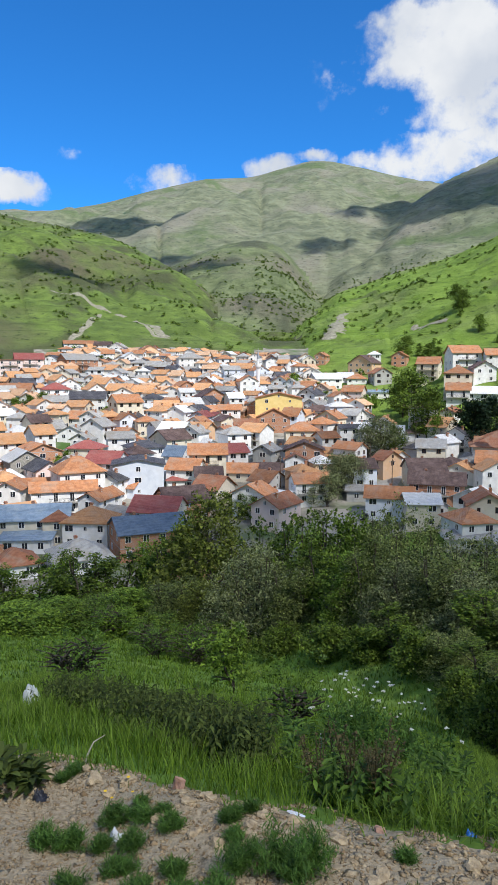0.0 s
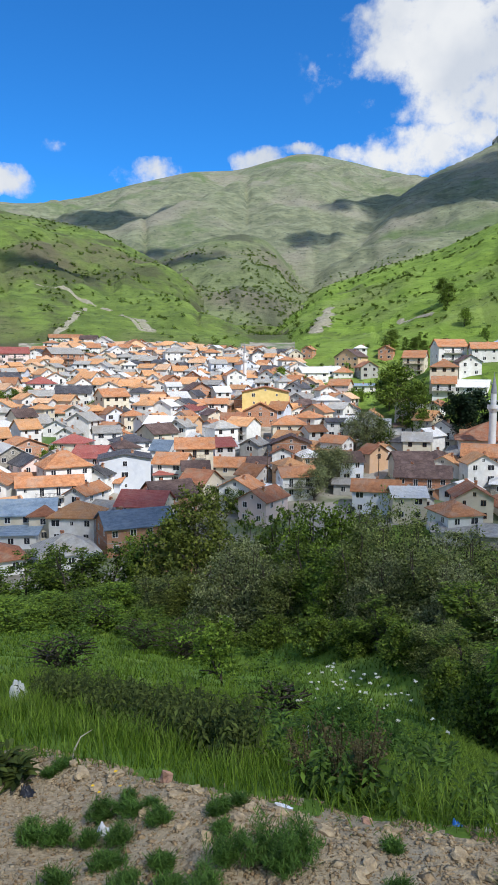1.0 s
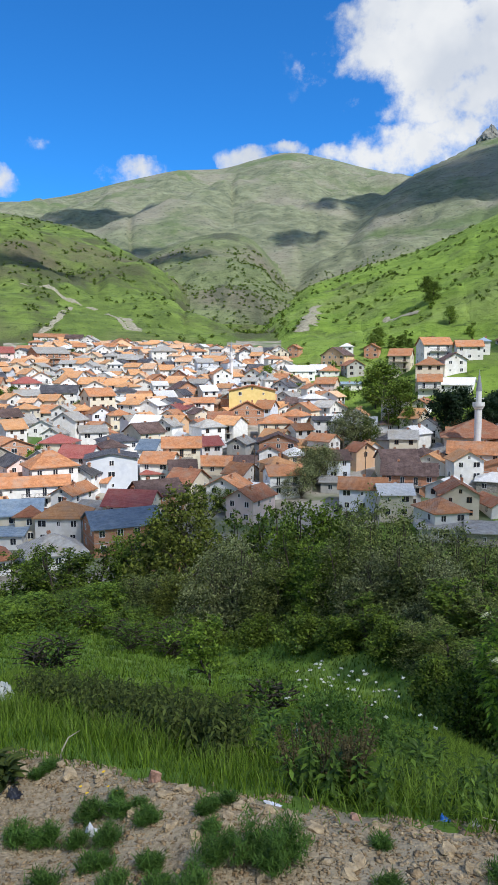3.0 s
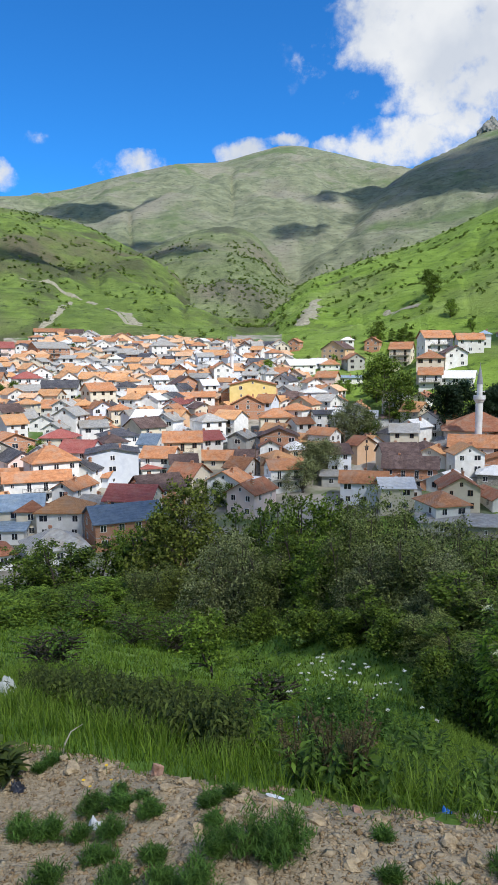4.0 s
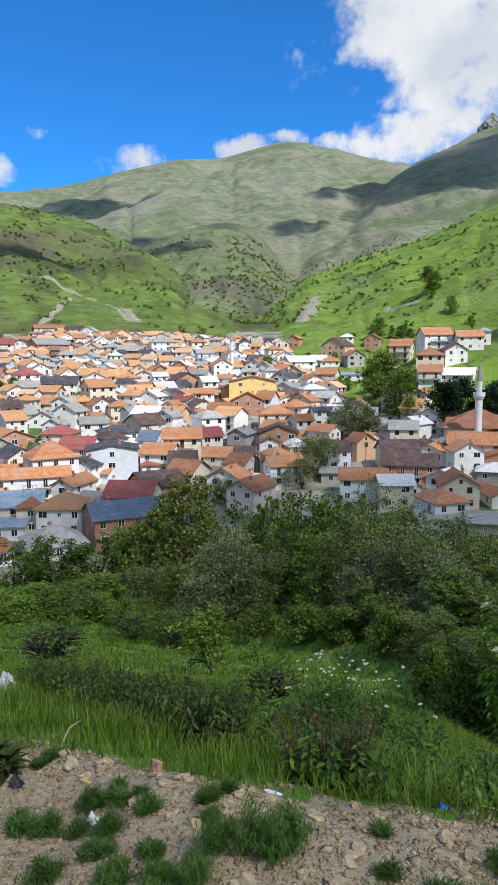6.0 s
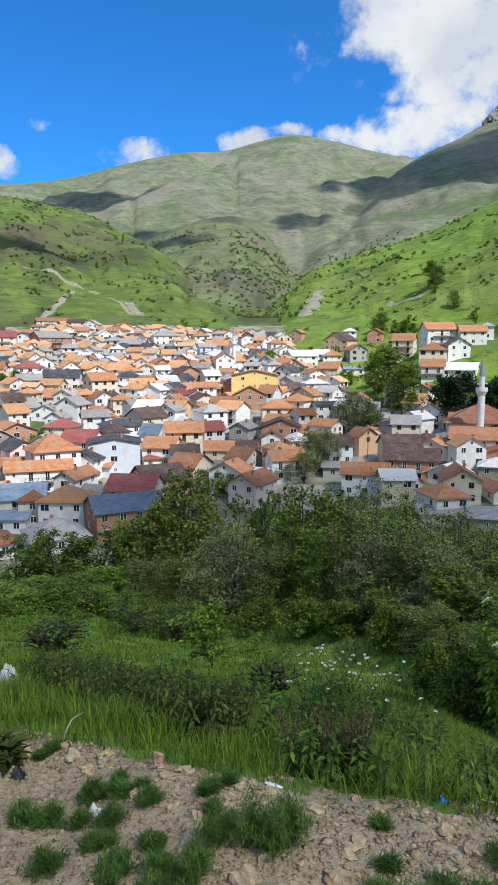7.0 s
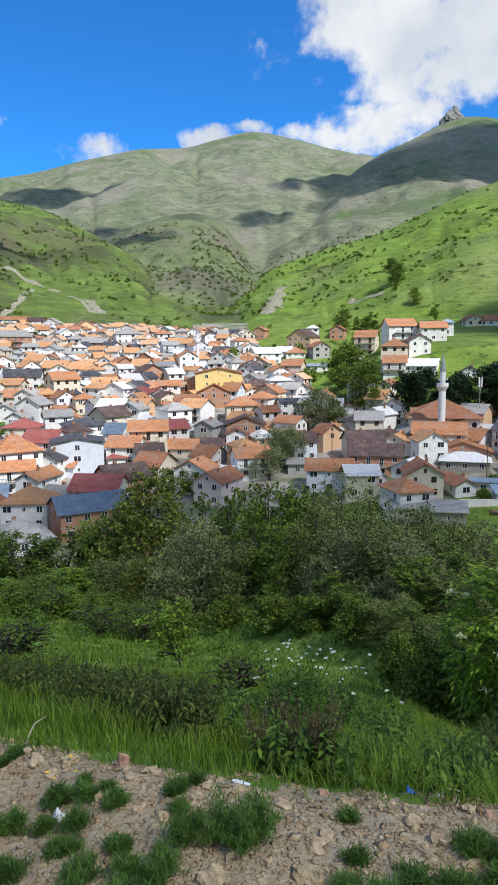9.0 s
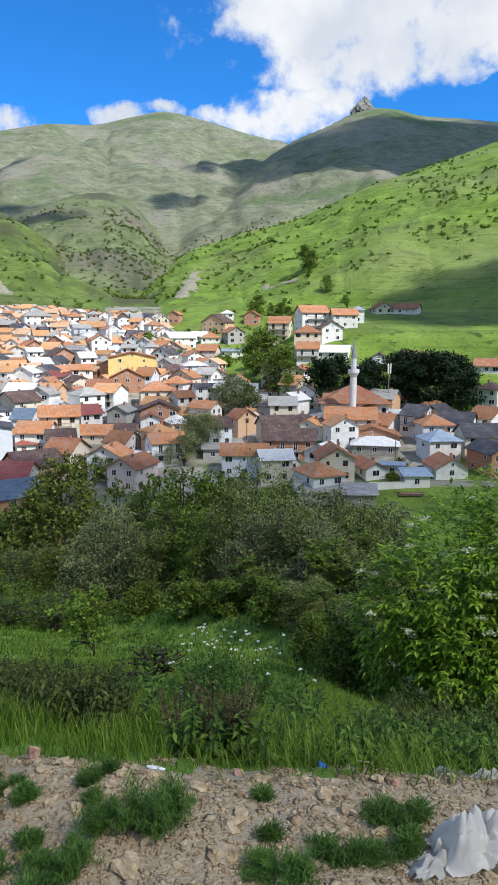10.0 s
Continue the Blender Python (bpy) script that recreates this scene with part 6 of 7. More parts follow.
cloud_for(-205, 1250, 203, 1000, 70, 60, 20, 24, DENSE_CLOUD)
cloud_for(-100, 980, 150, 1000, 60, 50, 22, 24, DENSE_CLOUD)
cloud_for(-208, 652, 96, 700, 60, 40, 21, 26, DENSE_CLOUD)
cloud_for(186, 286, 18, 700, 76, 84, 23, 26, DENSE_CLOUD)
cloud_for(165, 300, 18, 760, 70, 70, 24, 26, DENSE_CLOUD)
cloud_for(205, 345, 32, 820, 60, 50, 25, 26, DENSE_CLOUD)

# ---- foreground: gravel, stones, grass, weeds, litter ----
LEAF_GRASS = leaf_material("grass_blades", (0.040, 0.082, 0.006), (0.205, 0.325, 0.032), 0.5, 0.45)
LEAF_NETTLE = leaf_material("nettle_leaves", (0.026, 0.042, 0.008), (0.125, 0.168, 0.036), 0.7, 0.35)
LEAF_DOCK = leaf_material("dock_leaves", (0.0275, 0.0633, 0.0077), (0.15, 0.255, 0.038), 0.5, 0.35)
LEAF_FEATHER = leaf_material("mayweed_leaves", (0.028, 0.068, 0.010), (0.125, 0.245, 0.045), 0.6, 0.4)
LEAF_ELDER = leaf_material("elder_leaves", (0.042, 0.095, 0.008), (0.31, 0.49, 0.048), 0.5, 0.4)
SEED_BROWN = leaf_material("dock_seed", (0.0413, 0.0468, 0.0154), (0.15, 0.115, 0.055), 0.8, 0.2)
PETAL_WHITE = leaf_material("white_petals", (0.62, 0.64, 0.55), (0.80, 0.80, 0.74), 0.7, 0.3)
PETAL_CREAM = leaf_material("elder_flowers", (0.68, 0.70, 0.46), (0.80, 0.80, 0.62), 0.7, 0.3)
PETAL_YELLOW = leaf_material("yellow_petals", (0.75, 0.50, 0.02), (0.85, 0.62, 0.05), 0.6, 0.2)


def stone_material():
    m = material("loose_stone", (0.268, 0.212, 0.136), (0.46, 0.380, 0.257), 30, 0.95, 0.4, 90)
    nt = m.node_tree
    bsdf = nt.nodes["Principled BSDF"]
    old = bsdf.inputs["Base Color"].links[0].from_socket
    g = nt.nodes.new("ShaderNodeNewGeometry")
    ramp = nt.nodes.new("ShaderNodeValToRGB")
    for p, c in ((0.0, (0.62, 0.52, 0.42, 1)), (1.0, (1.2, 1.15, 1.08, 1)), (0.45, (0.95, 0.86, 0.75, 1)), (0.7, (0.85, 0.86, 0.86, 1))):
        e = ramp.color_ramp.elements[0] if p == 0 else (ramp.color_ramp.elements[-1] if p == 1 else ramp.color_ramp.elements.new(p))
        e.color = c
    nt.links.new(g.outputs["Random Per Island"], ramp.inputs["Fac"])
    mx = nt.nodes.new("ShaderNodeMixRGB")
    mx.blend_type = "MULTIPLY"
    mx.inputs["Fac"].default_value = 1
    nt.links.new(old, mx.inputs["Color1"])
    nt.links.new(ramp.outputs["Color"], mx.inputs["Color2"])
    nt.links.new(mx.outputs[0], bsdf.inputs["Base Color"])
    return m


STONE = stone_material()


def scatter_in_view(rng, n, r0, r1, az0=-27, az1=35):
    a, r = np.radians(rng.uniform(az0, az1, n)), np.sqrt(rng.uniform(r0 ** 2, r1 ** 2, n))
    return r * np.sin(a), r * np.cos(a), r, np.degrees(a)


def gravel():
    rng = np.random.default_rng(8)
    v0 = np.array([(1, 0, 0), (-1, 0, 0), (0, 1, 0), (0, -1, 0), (0, 0, 1), (0, 0, -1)], float)
    f0 = np.array([(0, 2, 4), (2, 1, 4), (1, 3, 4), (3, 0, 4), (2, 0, 5), (1, 2, 5), (3, 1, 5), (0, 3, 5)])
    x, y, r, az = scatter_in_view(rng, 50000, 1.6, 4.0)
    keep = r < gravel_edge(az) + 0.25 + 0.2 * ridge_noise(x, y, 0.7, 2)
    x, y = x[keep], y[keep]
    n = len(x)
    z = terrain(x, y)
    s = 0.0024 + 0.0088 * rng.random(n) ** 3.2 + 0.014 * rng.random(n) * (rng.random(n) > 0.978)
    shape = rng.uniform(0.45, 1.7, (n, 3)) * np.array([1, 1, 0.55])
    turn = rng.uniform(0, 2 * np.pi, n)
    jit = 1 + 0.42 * rng.uniform(-1, 1, (n, len(v0), 1))
    p = v0[None] * jit * shape[:, None, :] * s[:, None, None]
    c, q = np.cos(turn)[:, None], np.sin(turn)[:, None]
    px, py = p[..., 0] * c - p[..., 1] * q, p[..., 0] * q + p[..., 1] * c
    out = np.stack([px + x[:, None], py + y[:, None], p[..., 2] + (z + s * 0.15)[:, None]], -1).reshape(-1, 3)
    f = (f0[None] + (np.arange(n) * len(v0))[:, None, None]).reshape(-1, 3)
    tagged(new("gravel", array_mesh("gravel", out, f, STONE)), "loose pale gravel and broken stones on the bare verge", "gravel", kind="stuff")


def rock(x, y, w, d, h, seed, label, mat=None, name="stone", sink=0.2, tilt=0):
    bm = bmesh.new()
    bmesh.ops.create_icosphere(bm, subdivisions=2, radius=1)
    o = Vector((seed * 3.1, seed * 1.7, 0))
    for v in bm.verts:
        k = 1 + 0.30 * noise.fractal(v.co * 1.1 + o, 1.0, 2.0, 2) + 0.30 * (noise.cell(v.co * 1.6 + o) - 0.5)
        v.co = Vector((v.co.x * w / 2, v.co.y * d / 2, v.co.z * h / 2)) * k
    me = bpy.data.meshes.new(name)
    bm.to_mesh(me)
    bm.free()
    me.materials.append(mat or STONE)
    ob = new(name, me)
    ob.matrix_world = pose(x, y, ground_z(x, y) + h * (0.5 - sink - 0.15), tilt, 0, seed * 47)
    return tagged(ob, label, "stone", "stones on the verge")


def blades(rng, x, y, z, length, width, bend, lean=0.35):
    """Grass blades of three joints each, bent over by their own weight."""
    n = len(x)
    a = rng.uniform(0, 2 * np.pi, n)
    d = np.c_[np.cos(a), np.sin(a)]
    side = np.c_[-d[:, 1], d[:, 0]]
    L = length[:, None]
    k = (rng.uniform(0, lean, n) + 0.05)[:, None]
    b = (bend * rng.uniform(0.3, 1.2, n))[:, None]
    base = np.c_[x, y, z]
    def at(t):
        h = np.concatenate([d * L * (k * t + b * t * t), L * (t - 0.45 * b * t * t)], 1)
        return base + h
    wd = np.c_[side * width[:, None], np.zeros(n)]
    p0, p1, p2 = at(0.0), at(0.55), at(1.0)
    v = np.stack([p0 - wd, p0 + wd, p1 + wd * 0.75, p1 - wd * 0.75, p2], 1).reshape(-1, 3)
    i = np.arange(n)[:, None] * 5
    f = np.concatenate([i + np.array([[0, 1, 2]]), i + np.array([[0, 2, 3]]), i + np.array([[3, 2, 4]])], 1).reshape(-1, 3)
    return v, f


def grass():
    rng = np.random.default_rng(17)
    x, y, r, az = scatter_in_view(rng, 165000, 2.4, 12.5)
    edge = gravel_edge(az) + 0.12 * ridge_noise(x, y, 0.8, 3)
    near = smooth((r - edge) / 0.3)
    patch = 0.5 + 0.5 * np.clip(ridge_noise(x, y, 1.6, 3, 3.0), -1, 1)
    keep = (r > edge) & (rng.random(len(x)) < 0.25 + 0.75 * near * (0.35 + 0.65 * patch))
    x, y, r, az, patch, near = (q[keep] for q in (x, y, r, az, patch, near))
    n = len(x)
    tall = 0.55 + 0.45 * smooth((np.abs(az + 12) < 9) * 1.0) + 0.5 * smooth((az - 4) / 6)
    L = (0.05 + 0.16 * patch * tall + 0.08 * rng.random(n)) * (0.4 + 0.6 * near) * (0.8 + r / 25)
    v, f = blades(rng, x, y, terrain(x, y) - 0.01, L, rng.uniform(0.0012, 0.003, n) * (0.7 + r / 7), np.where(az > 6, 0.75, 0.4))
    tagged(new("grass", array_mesh("grass", v, f, LEAF_GRASS)), "long green grass on the bank below the verge", "grass", kind="stuff")
    x, y, r, az = scatter_in_view(rng, 85000, 11.0, 50)
    keep = r < 11 + gentle(az, (-30, -16, -4, 3, 8, 12, 17, 24, 40), (41, 38, 31, 26, 23, 20, 17, 15, 15), 6)
    x, y, r = x[keep], y[keep], r[keep]
    n = len(x)
    patch = 0.5 + 0.5 * np.clip(ridge_noise(x, y, 3.6, 3, 5.0), -1, 1)
    v, f = blades(rng, x, y, terrain(x, y) - 0.02, 0.12 + 0.26 * patch * rng.random(n), rng.uniform(0.008, 0.018, n) * (0.5 + r / 30), np.full(n, 0.5))
    tagged(new("meadow_grass", array_mesh("meadow_grass", v, f, LEAF_GRASS)), "green meadow grass on the slope above the river", "grass", kind="stuff")
    # a green field by the houses past the river
    x, y, r, az = scatter_in_view(rng, 16000, 48, 150, 17, 36)
    v, f = blades(rng, x, y, terrain(x, y) - 0.02, rng.uniform(0.15, 0.4, len(x)), rng.uniform(0.03, 0.06, len(x)), np.full(len(x), 0.5))
    tagged(new("field_grass", array_mesh("field_grass", v, f, LEAF_GRASS)), "green field grass beside the houses", "grass", kind="stuff")


def leaf_blade(p, d, up, length, width, joints=4, curl=0.25):
    """One pointed leaf with a keel, as a small grid."""
    p, d = Vector(p), Vector(d).normalized()
    side = d.cross(Vector(up)).normalized()
    nrm = side.cross(d)
    verts, faces = [], []
    for i in range(joints + 1):
        t = i / joints
        w = width * 0.5 * (math.sin(math.pi * min(0.98, t * 0.9 + 0.06)) ** 0.8)
        c = p + d * length * t - nrm * (curl * length * t * t)
        verts += [tuple(c + side * w + nrm * w * 0.35), tuple(c), tuple(c - side * w + nrm * w * 0.35)]
    for i in range(joints):
        q = i * 3
        faces += [(q, q + 1, q + 4, q + 3), (q + 1, q + 2, q + 5, q + 4)]
    return verts, faces


def nettle(seed, h=0.36, mat=None, name="nettle", label="dark green stinging nettle in a dense patch", group="nettle patch"):
    """A nettle clump: upright stems with crossed pairs of drooping leaves."""
    rng = random.Random(seed)
    top = new(name)
    stems, leaves = [], []
    for s in range(3):
        a = s * 2.2 + rng.uniform(-0.4, 0.4)
        foot = Vector((math.cos(a), math.sin(a), 0)) * (0.0 if s == 0 else 0.16 * h * 2)
        hs = h * rng.uniform(0.75, 1.05)
        bend = foot * 0.5 + Vector((rng.uniform(-0.05, 0.05), rng.uniform(-0.05, 0.05), 0))
        n = 12
        line = [foot + Vector((0, 0, hs * i / n)) + bend * (i / n) ** 2 for i in range(n + 1)]
        stems.append(cane(line, 0.004, 0.0012, 4))
        for i in range(3, n + 1):
            for k in range(2):
                ang = i * math.pi / 2 + k * math.pi + rng.uniform(-0.4, 0.4)
                L = (0.072 - 0.036 * i / n) * rng.uniform(0.75, 1.25)
                leaves.append(leaf_blade(line[i], (math.cos(ang), math.sin(ang), rng.uniform(-0.6, 0.25)), (0, 0, 1), L, L * 0.5, 2, 0.35))
    piece("stem", mesh_of("stem", *joined_fast(stems), mat or LEAF_NETTLE), top)
    piece("foliage", mesh_of("foliage", *joined_fast(leaves), mat or LEAF_NETTLE), top)
    return tagged(top, label, name, group)


def dock(seed, h=0.36, name="dock", seedy=True, label="broad-leaved dock with brown seed spikes", mat=None, leaves=22, size=0.085):
    """Broad leaves in a rosette, and seed spikes."""
    rng = random.Random(seed)
    top = new(name)
    parts = []
    for i in range(leaves):
        a = i * 2.4 + rng.uniform(-0.3, 0.3)
        z = rng.uniform(0.0, 0.55) * h
        L = size * rng.uniform(0.7, 1.2)
        parts.append(leaf_blade((0.02 * math.cos(a), 0.02 * math.sin(a), z), (math.cos(a), math.sin(a), rng.uniform(0.3, 1.1)), (0, 0, 1), L, L * 0.4, 5, 0.45))
    piece("foliage", mesh_of("foliage", *joined(*parts), mat or LEAF_DOCK), top)
    if seedy:
        nr = np.random.default_rng(seed)
        for k in range(5):
            e = Vector((rng.uniform(-0.3, 0.3) * h, rng.uniform(-0.3, 0.3) * h, h * rng.uniform(0.75, 1.15)))
            piece("stem", mesh_of("stem", *cane([(0, 0, 0), e * 0.5 + Vector((0.01, 0, 0)), e], 0.004, 0.002, 4), SEED_BROWN), top)
            cs = [tuple(e * (0.45 + 0.55 * t)) for t in np.linspace(0, 1, 10)]
            v, f = leaf_cloud(nr, cs, 4, 0.011, 0.016, aspect=0.8)
            tagged(piece("seed_spike", array_mesh("seed_spike", v, f, SEED_BROWN), top), kind="stuff")
    return tagged(top, label, "weed", "weeds on the bank")


def umbel(seed, h=0.75):
    """Cow parsley: branching stems with flat white flower heads over ferny leaves."""
    rng = random.Random(seed)
    nr = np.random.default_rng(seed)
    top = new("cow_parsley")
    for k in range(4):
        a = k * 2.1 + rng.uniform(-0.4, 0.4)
        e = Vector((math.cos(a) * h * rng.uniform(0.1, 0.36), math.sin(a) * h * rng.uniform(0.1, 0.36), h * rng.uniform(0.72, 1.08)))
        piece("stem", mesh_of("stem", *cane([(0, 0, 0), (0.02, 0, h * 0.5), e], 0.005, 0.002, 4), LEAF_DOCK), top)
        rad, heads = rng.uniform(0.008, 0.017), []
        for j in range(14):
            q, b = rad * math.sqrt(rng.random()), rng.uniform(0, 6.28)
            heads.append(tuple(e + Vector((q * math.cos(b), q * math.sin(b), 0.01 - q * 0.2))))
        v, f = leaf_cloud(nr, heads, 4, 0.003, 0.0075, aspect=0.9, flat=0.3)
        tagged(piece("flower_head", array_mesh("flower_head", v, f, PETAL_WHITE), top, label="flat white flower head"), kind="stuff")
    cs = [(rng.gauss(0, 0.11), rng.gauss(0, 0.11), rng.uniform(0.1, 0.7) * h) for _ in range(26)]
    v, f = leaf_cloud(nr, cs, 14, 0.04, 0.05, aspect=0.35)
    piece("foliage", array_mesh("foliage", v, f, LEAF_FEATHER), top)
    return tagged(top, "tall cow parsley with white flower heads in the grass", "wildflower", "cow parsley")


def tuft(seed, w, h, label="feathery green mayweed tuft growing in gravel"):
    """A soft cushion of thread-like leaves on many short stems."""
    rng = np.random.default_rng(seed)
    top = new("mayweed")
    m = int(30 * (w / 0.3)) + 10
    a, q = rng.uniform(0, 2 * np.pi, m), np.sqrt(rng.random(m))
    tip = np.c_[w / 2 * q * np.cos(a), w / 2 * 0.8 * q * np.sin(a), h * (1.0 - 0.75 * q ** 1.6) * rng.uniform(0.55, 1.15, m)]
    k = 50
    t = rng.uniform(0.25, 1.05, (m, k))[..., None]
    pts = (tip[:, None] * np.concatenate([t, t, t ** 0.8], 2) + rng.normal(0, 0.009, (m, k, 3))).reshape(-1, 3)
    n = len(pts)
    v, f = blades(rng, pts[:, 0], pts[:, 1], np.maximum(pts[:, 2], 0.0), rng.uniform(0.009, 0.024, n), rng.uniform(0.0011, 0.0022, n), np.full(n, 0.5), 1.8)
    piece("foliage", array_mesh("foliage", v, f, LEAF_FEATHER), top)
    for i in range(0, m, 9):
        piece("stem", mesh_of("stem", *cane([(0, 0, -0.01), tip[i] * 0.55 + np.array([0, 0, 0.1 * h]), tip[i]], 0.002, 0.001, 4), LEAF_DOCK), top)
    return tagged(top, label, "weed", "mayweed tufts")


def stand(ob, x, y, turn=0.0, s=1.0, dz=0.0):
    ob.matrix_basis = pose(x, y, ground_z(x, y) + dz, 0, 0, turn) @ Matrix.Scale(s, 4)
    return ob


def spread(protos, spots, seed, low, high):
    rng = random.Random(seed)
    for i, (x, y) in enumerate(spots):
        src = protos[i % len(protos)]
        m = pose(x, y, ground_z(x, y) - 0.01, rng.uniform(-7, 7), rng.uniform(-7, 7), rng.uniform(0, 360)) @ Matrix.Scale(rng.uniform(low, high), 4)
        if i < len(protos):
            src.matrix_basis = m
        else:
            copy_thing(src, Matrix.Identity(4)).matrix_basis = m


def in_patch(n, az0, az1, r_front, r_back, seed):
    """Spots between two edges given as ranges over heading."""
    rng = random.Random(seed)
    out = []
    while len(out) < n:
        az = rng.uniform(az0, az1)
        t = rng.random()
        r = float(lerp(az, *r_front)) * (1 - t) + float(lerp(az, *r_back)) * t
        out.append(polar(az, r))
    return out


def elder():
    """A large elder bush in flower: many stems, leaves of five leaflets, flat cream flower heads."""
    rng = random.Random(77)
    nr = np.random.default_rng(77)
    top = new("elder_bush")
    bx, by = polar(27.8, 13.6)
    bz = ground_z(bx, by)
    lobes = [((0.2, 0, 2.6), (1.9, 1.8, 2.2)), ((-1.0, -0.2, 2.0), (1.2, 1.2, 1.7)), ((1.3, 0.3, 3.6), (1.7, 1.7, 2.0)), ((0.5, -0.7, 1.6), (1.8, 1.4, 1.6)), ((2.6, 0, 2.6), (1.9, 1.6, 2.4))]
    stems = []
    leaves, flowers, fstems = [], [], []
    for k in range(26):
        c, s = lobes[k % 5]
        e = Vector((c[0] + rng.uniform(-0.7, 0.7) * s[0], c[1] + rng.uniform(-0.7, 0.7) * s[1], c[2] + rng.uniform(-0.3, 0.7) * s[2]))
        b = Vector((rng.uniform(-0.3, 0.9), rng.uniform(-0.3, 0.3), -0.4))
        m = b.lerp(e, 0.5) + Vector((0, 0, 0.5))
        stems += [tube(b, m, 0.05, 0.035, 6), tube(m, e, 0.035, 0.012, 5)]
    for k in range(5600):
        c, s = lobes[rng.choice((0, 0, 1, 2, 2, 3, 3, 4))]
        d = Vector((rng.gauss(0, 1), rng.gauss(0, 1) - 0.35, rng.gauss(0, 1) + 0.1)).normalized()
        lump = 0.86 + 0.16 * noise.noise(d * 3.0 + Vector(c)) * 2
        q = rng.uniform(0.78, 1.0) * lump
        p = Vector((c[0] + d.x * s[0] * q, c[1] + d.y * s[1] * q, max(0.12, c[2] + d.z * s[2] * q)))
        out = (d + Vector((rng.gauss(0, 0.45), rng.gauss(0, 0.45), rng.uniform(-0.55, 0.2)))).normalized()
        side = out.cross(Vector((0, 0, 1))).normalized()
        L = rng.uniform(0.10, 0.145)
        for t, w, ln in ((0.35, 1, 0.85), (0.35, -1, 0.85), (0.75, 1, 1.0), (0.75, -1, 1.0), (1.15, 0, 1.15)):
            leaves.append(leaf_blade(p + out * 0.13 * t, out * (0.45 if w else 1) + side * w, (0, 0, 1), L * ln, L * 0.42 * ln, 2, 0.3))
        if k % 48 == 0 and d.y < 0.25 and d.z > -0.55:
            flowers.append(p + d * 0.27)
    verts, faces = joined_fast(leaves)
    piece("trunk", mesh_of("trunk", *joined(*stems), BARK, True), top)
    piece("crown", mesh_of("crown", verts, faces, LEAF_ELDER), top)
    for p in flowers:
        pts = [tuple(p + Vector((rng.gauss(0, 0.058), rng.gauss(0, 0.058), rng.gauss(0.0, 0.02)))) for _ in range(34)]
        v, f = leaf_cloud(nr, pts, 4, 0.008, 0.022, aspect=0.9, flat=0.3)
        tagged(piece("flower_head", array_mesh("flower_head", v, f, PETAL_CREAM), top, label="flat cream flower head"), kind="stuff")
    top.matrix_world = pose(bx, by, bz, 0, 0, -27.8)
    return tagged(top, "large elder bush in leaf with cream flower heads", "bush")


gravel()
grass()
spread([nettle(s) for s in (1, 2, 3, 4, 5)], in_patch(235, -19.0, -2.0, ((-21, -16, -12, -3, 0), (6.6, 5.4, 4.5, 3.6, 3.5)), ((-21, -16, -12, -5, 0), (7.8, 7.6, 6.9, 5.6, 5.0)), 2), 4, 0.75, 1.15)
spread([nettle(s, 0.5) for s in (6, 7, 8)], in_patch(45, 22.5, 34, ((20, 34), (4.6, 4.2)), ((20, 34), (6.5, 6.0)), 12), 6, 0.7, 1.1)
spread([dock(s) for s in (1, 2, 3)], in_patch(12, 3.5, 10.5, ((3, 10), (2.95, 3.0)), ((3, 10), (3.8, 3.9)), 5), 7, 0.75, 1.2)
spread([dock(s, 0.45, "wild_parsnip", False, "leafy green weed on the grassy bank", None, 46, 0.065) for s in (11, 12, 13)],
       in_patch(120, -2, 34, ((-2, 8, 34), (3.7, 3.9, 3.4)), ((-2, 8, 34), (7.5, 8.5, 7.5)), 8), 9, 0.6, 1.3)
spread([nettle(s, 0.26, LEAF_DOCK, "mugwort", "leafy green mugwort in the grass by the verge", "weeds on the bank") for s in (31, 32, 33)],
       in_patch(66, 1.5, 34, ((1, 8, 34), (3.0, 2.85, 3.0)), ((1, 8, 34), (4.0, 4.2, 4.0)), 18), 19, 0.6, 1.15)
spread([dock(s, 0.22, "burdock", False, "low dark weed at the verge", LEAF_NETTLE, 22, 0.08) for s in (21, 22)], in_patch(9, -24, -20.5, ((-24, -20), (3.3, 3.3)), ((-24, -20), (3.7, 3.6)), 9), 10, 0.8, 1.2)
spread([umbel(s) for s in (1, 2, 3, 4)], in_patch(8, 3.0, 8.5, ((3, 9), (4.7, 5.0)), ((3, 9), (6.2, 6.4)), 10) + in_patch(4, 9.5, 14, ((9, 14), (5.0, 5.2)), ((9, 14), (6.4, 6.4)), 11), 11, 0.85, 1.1)
elder()

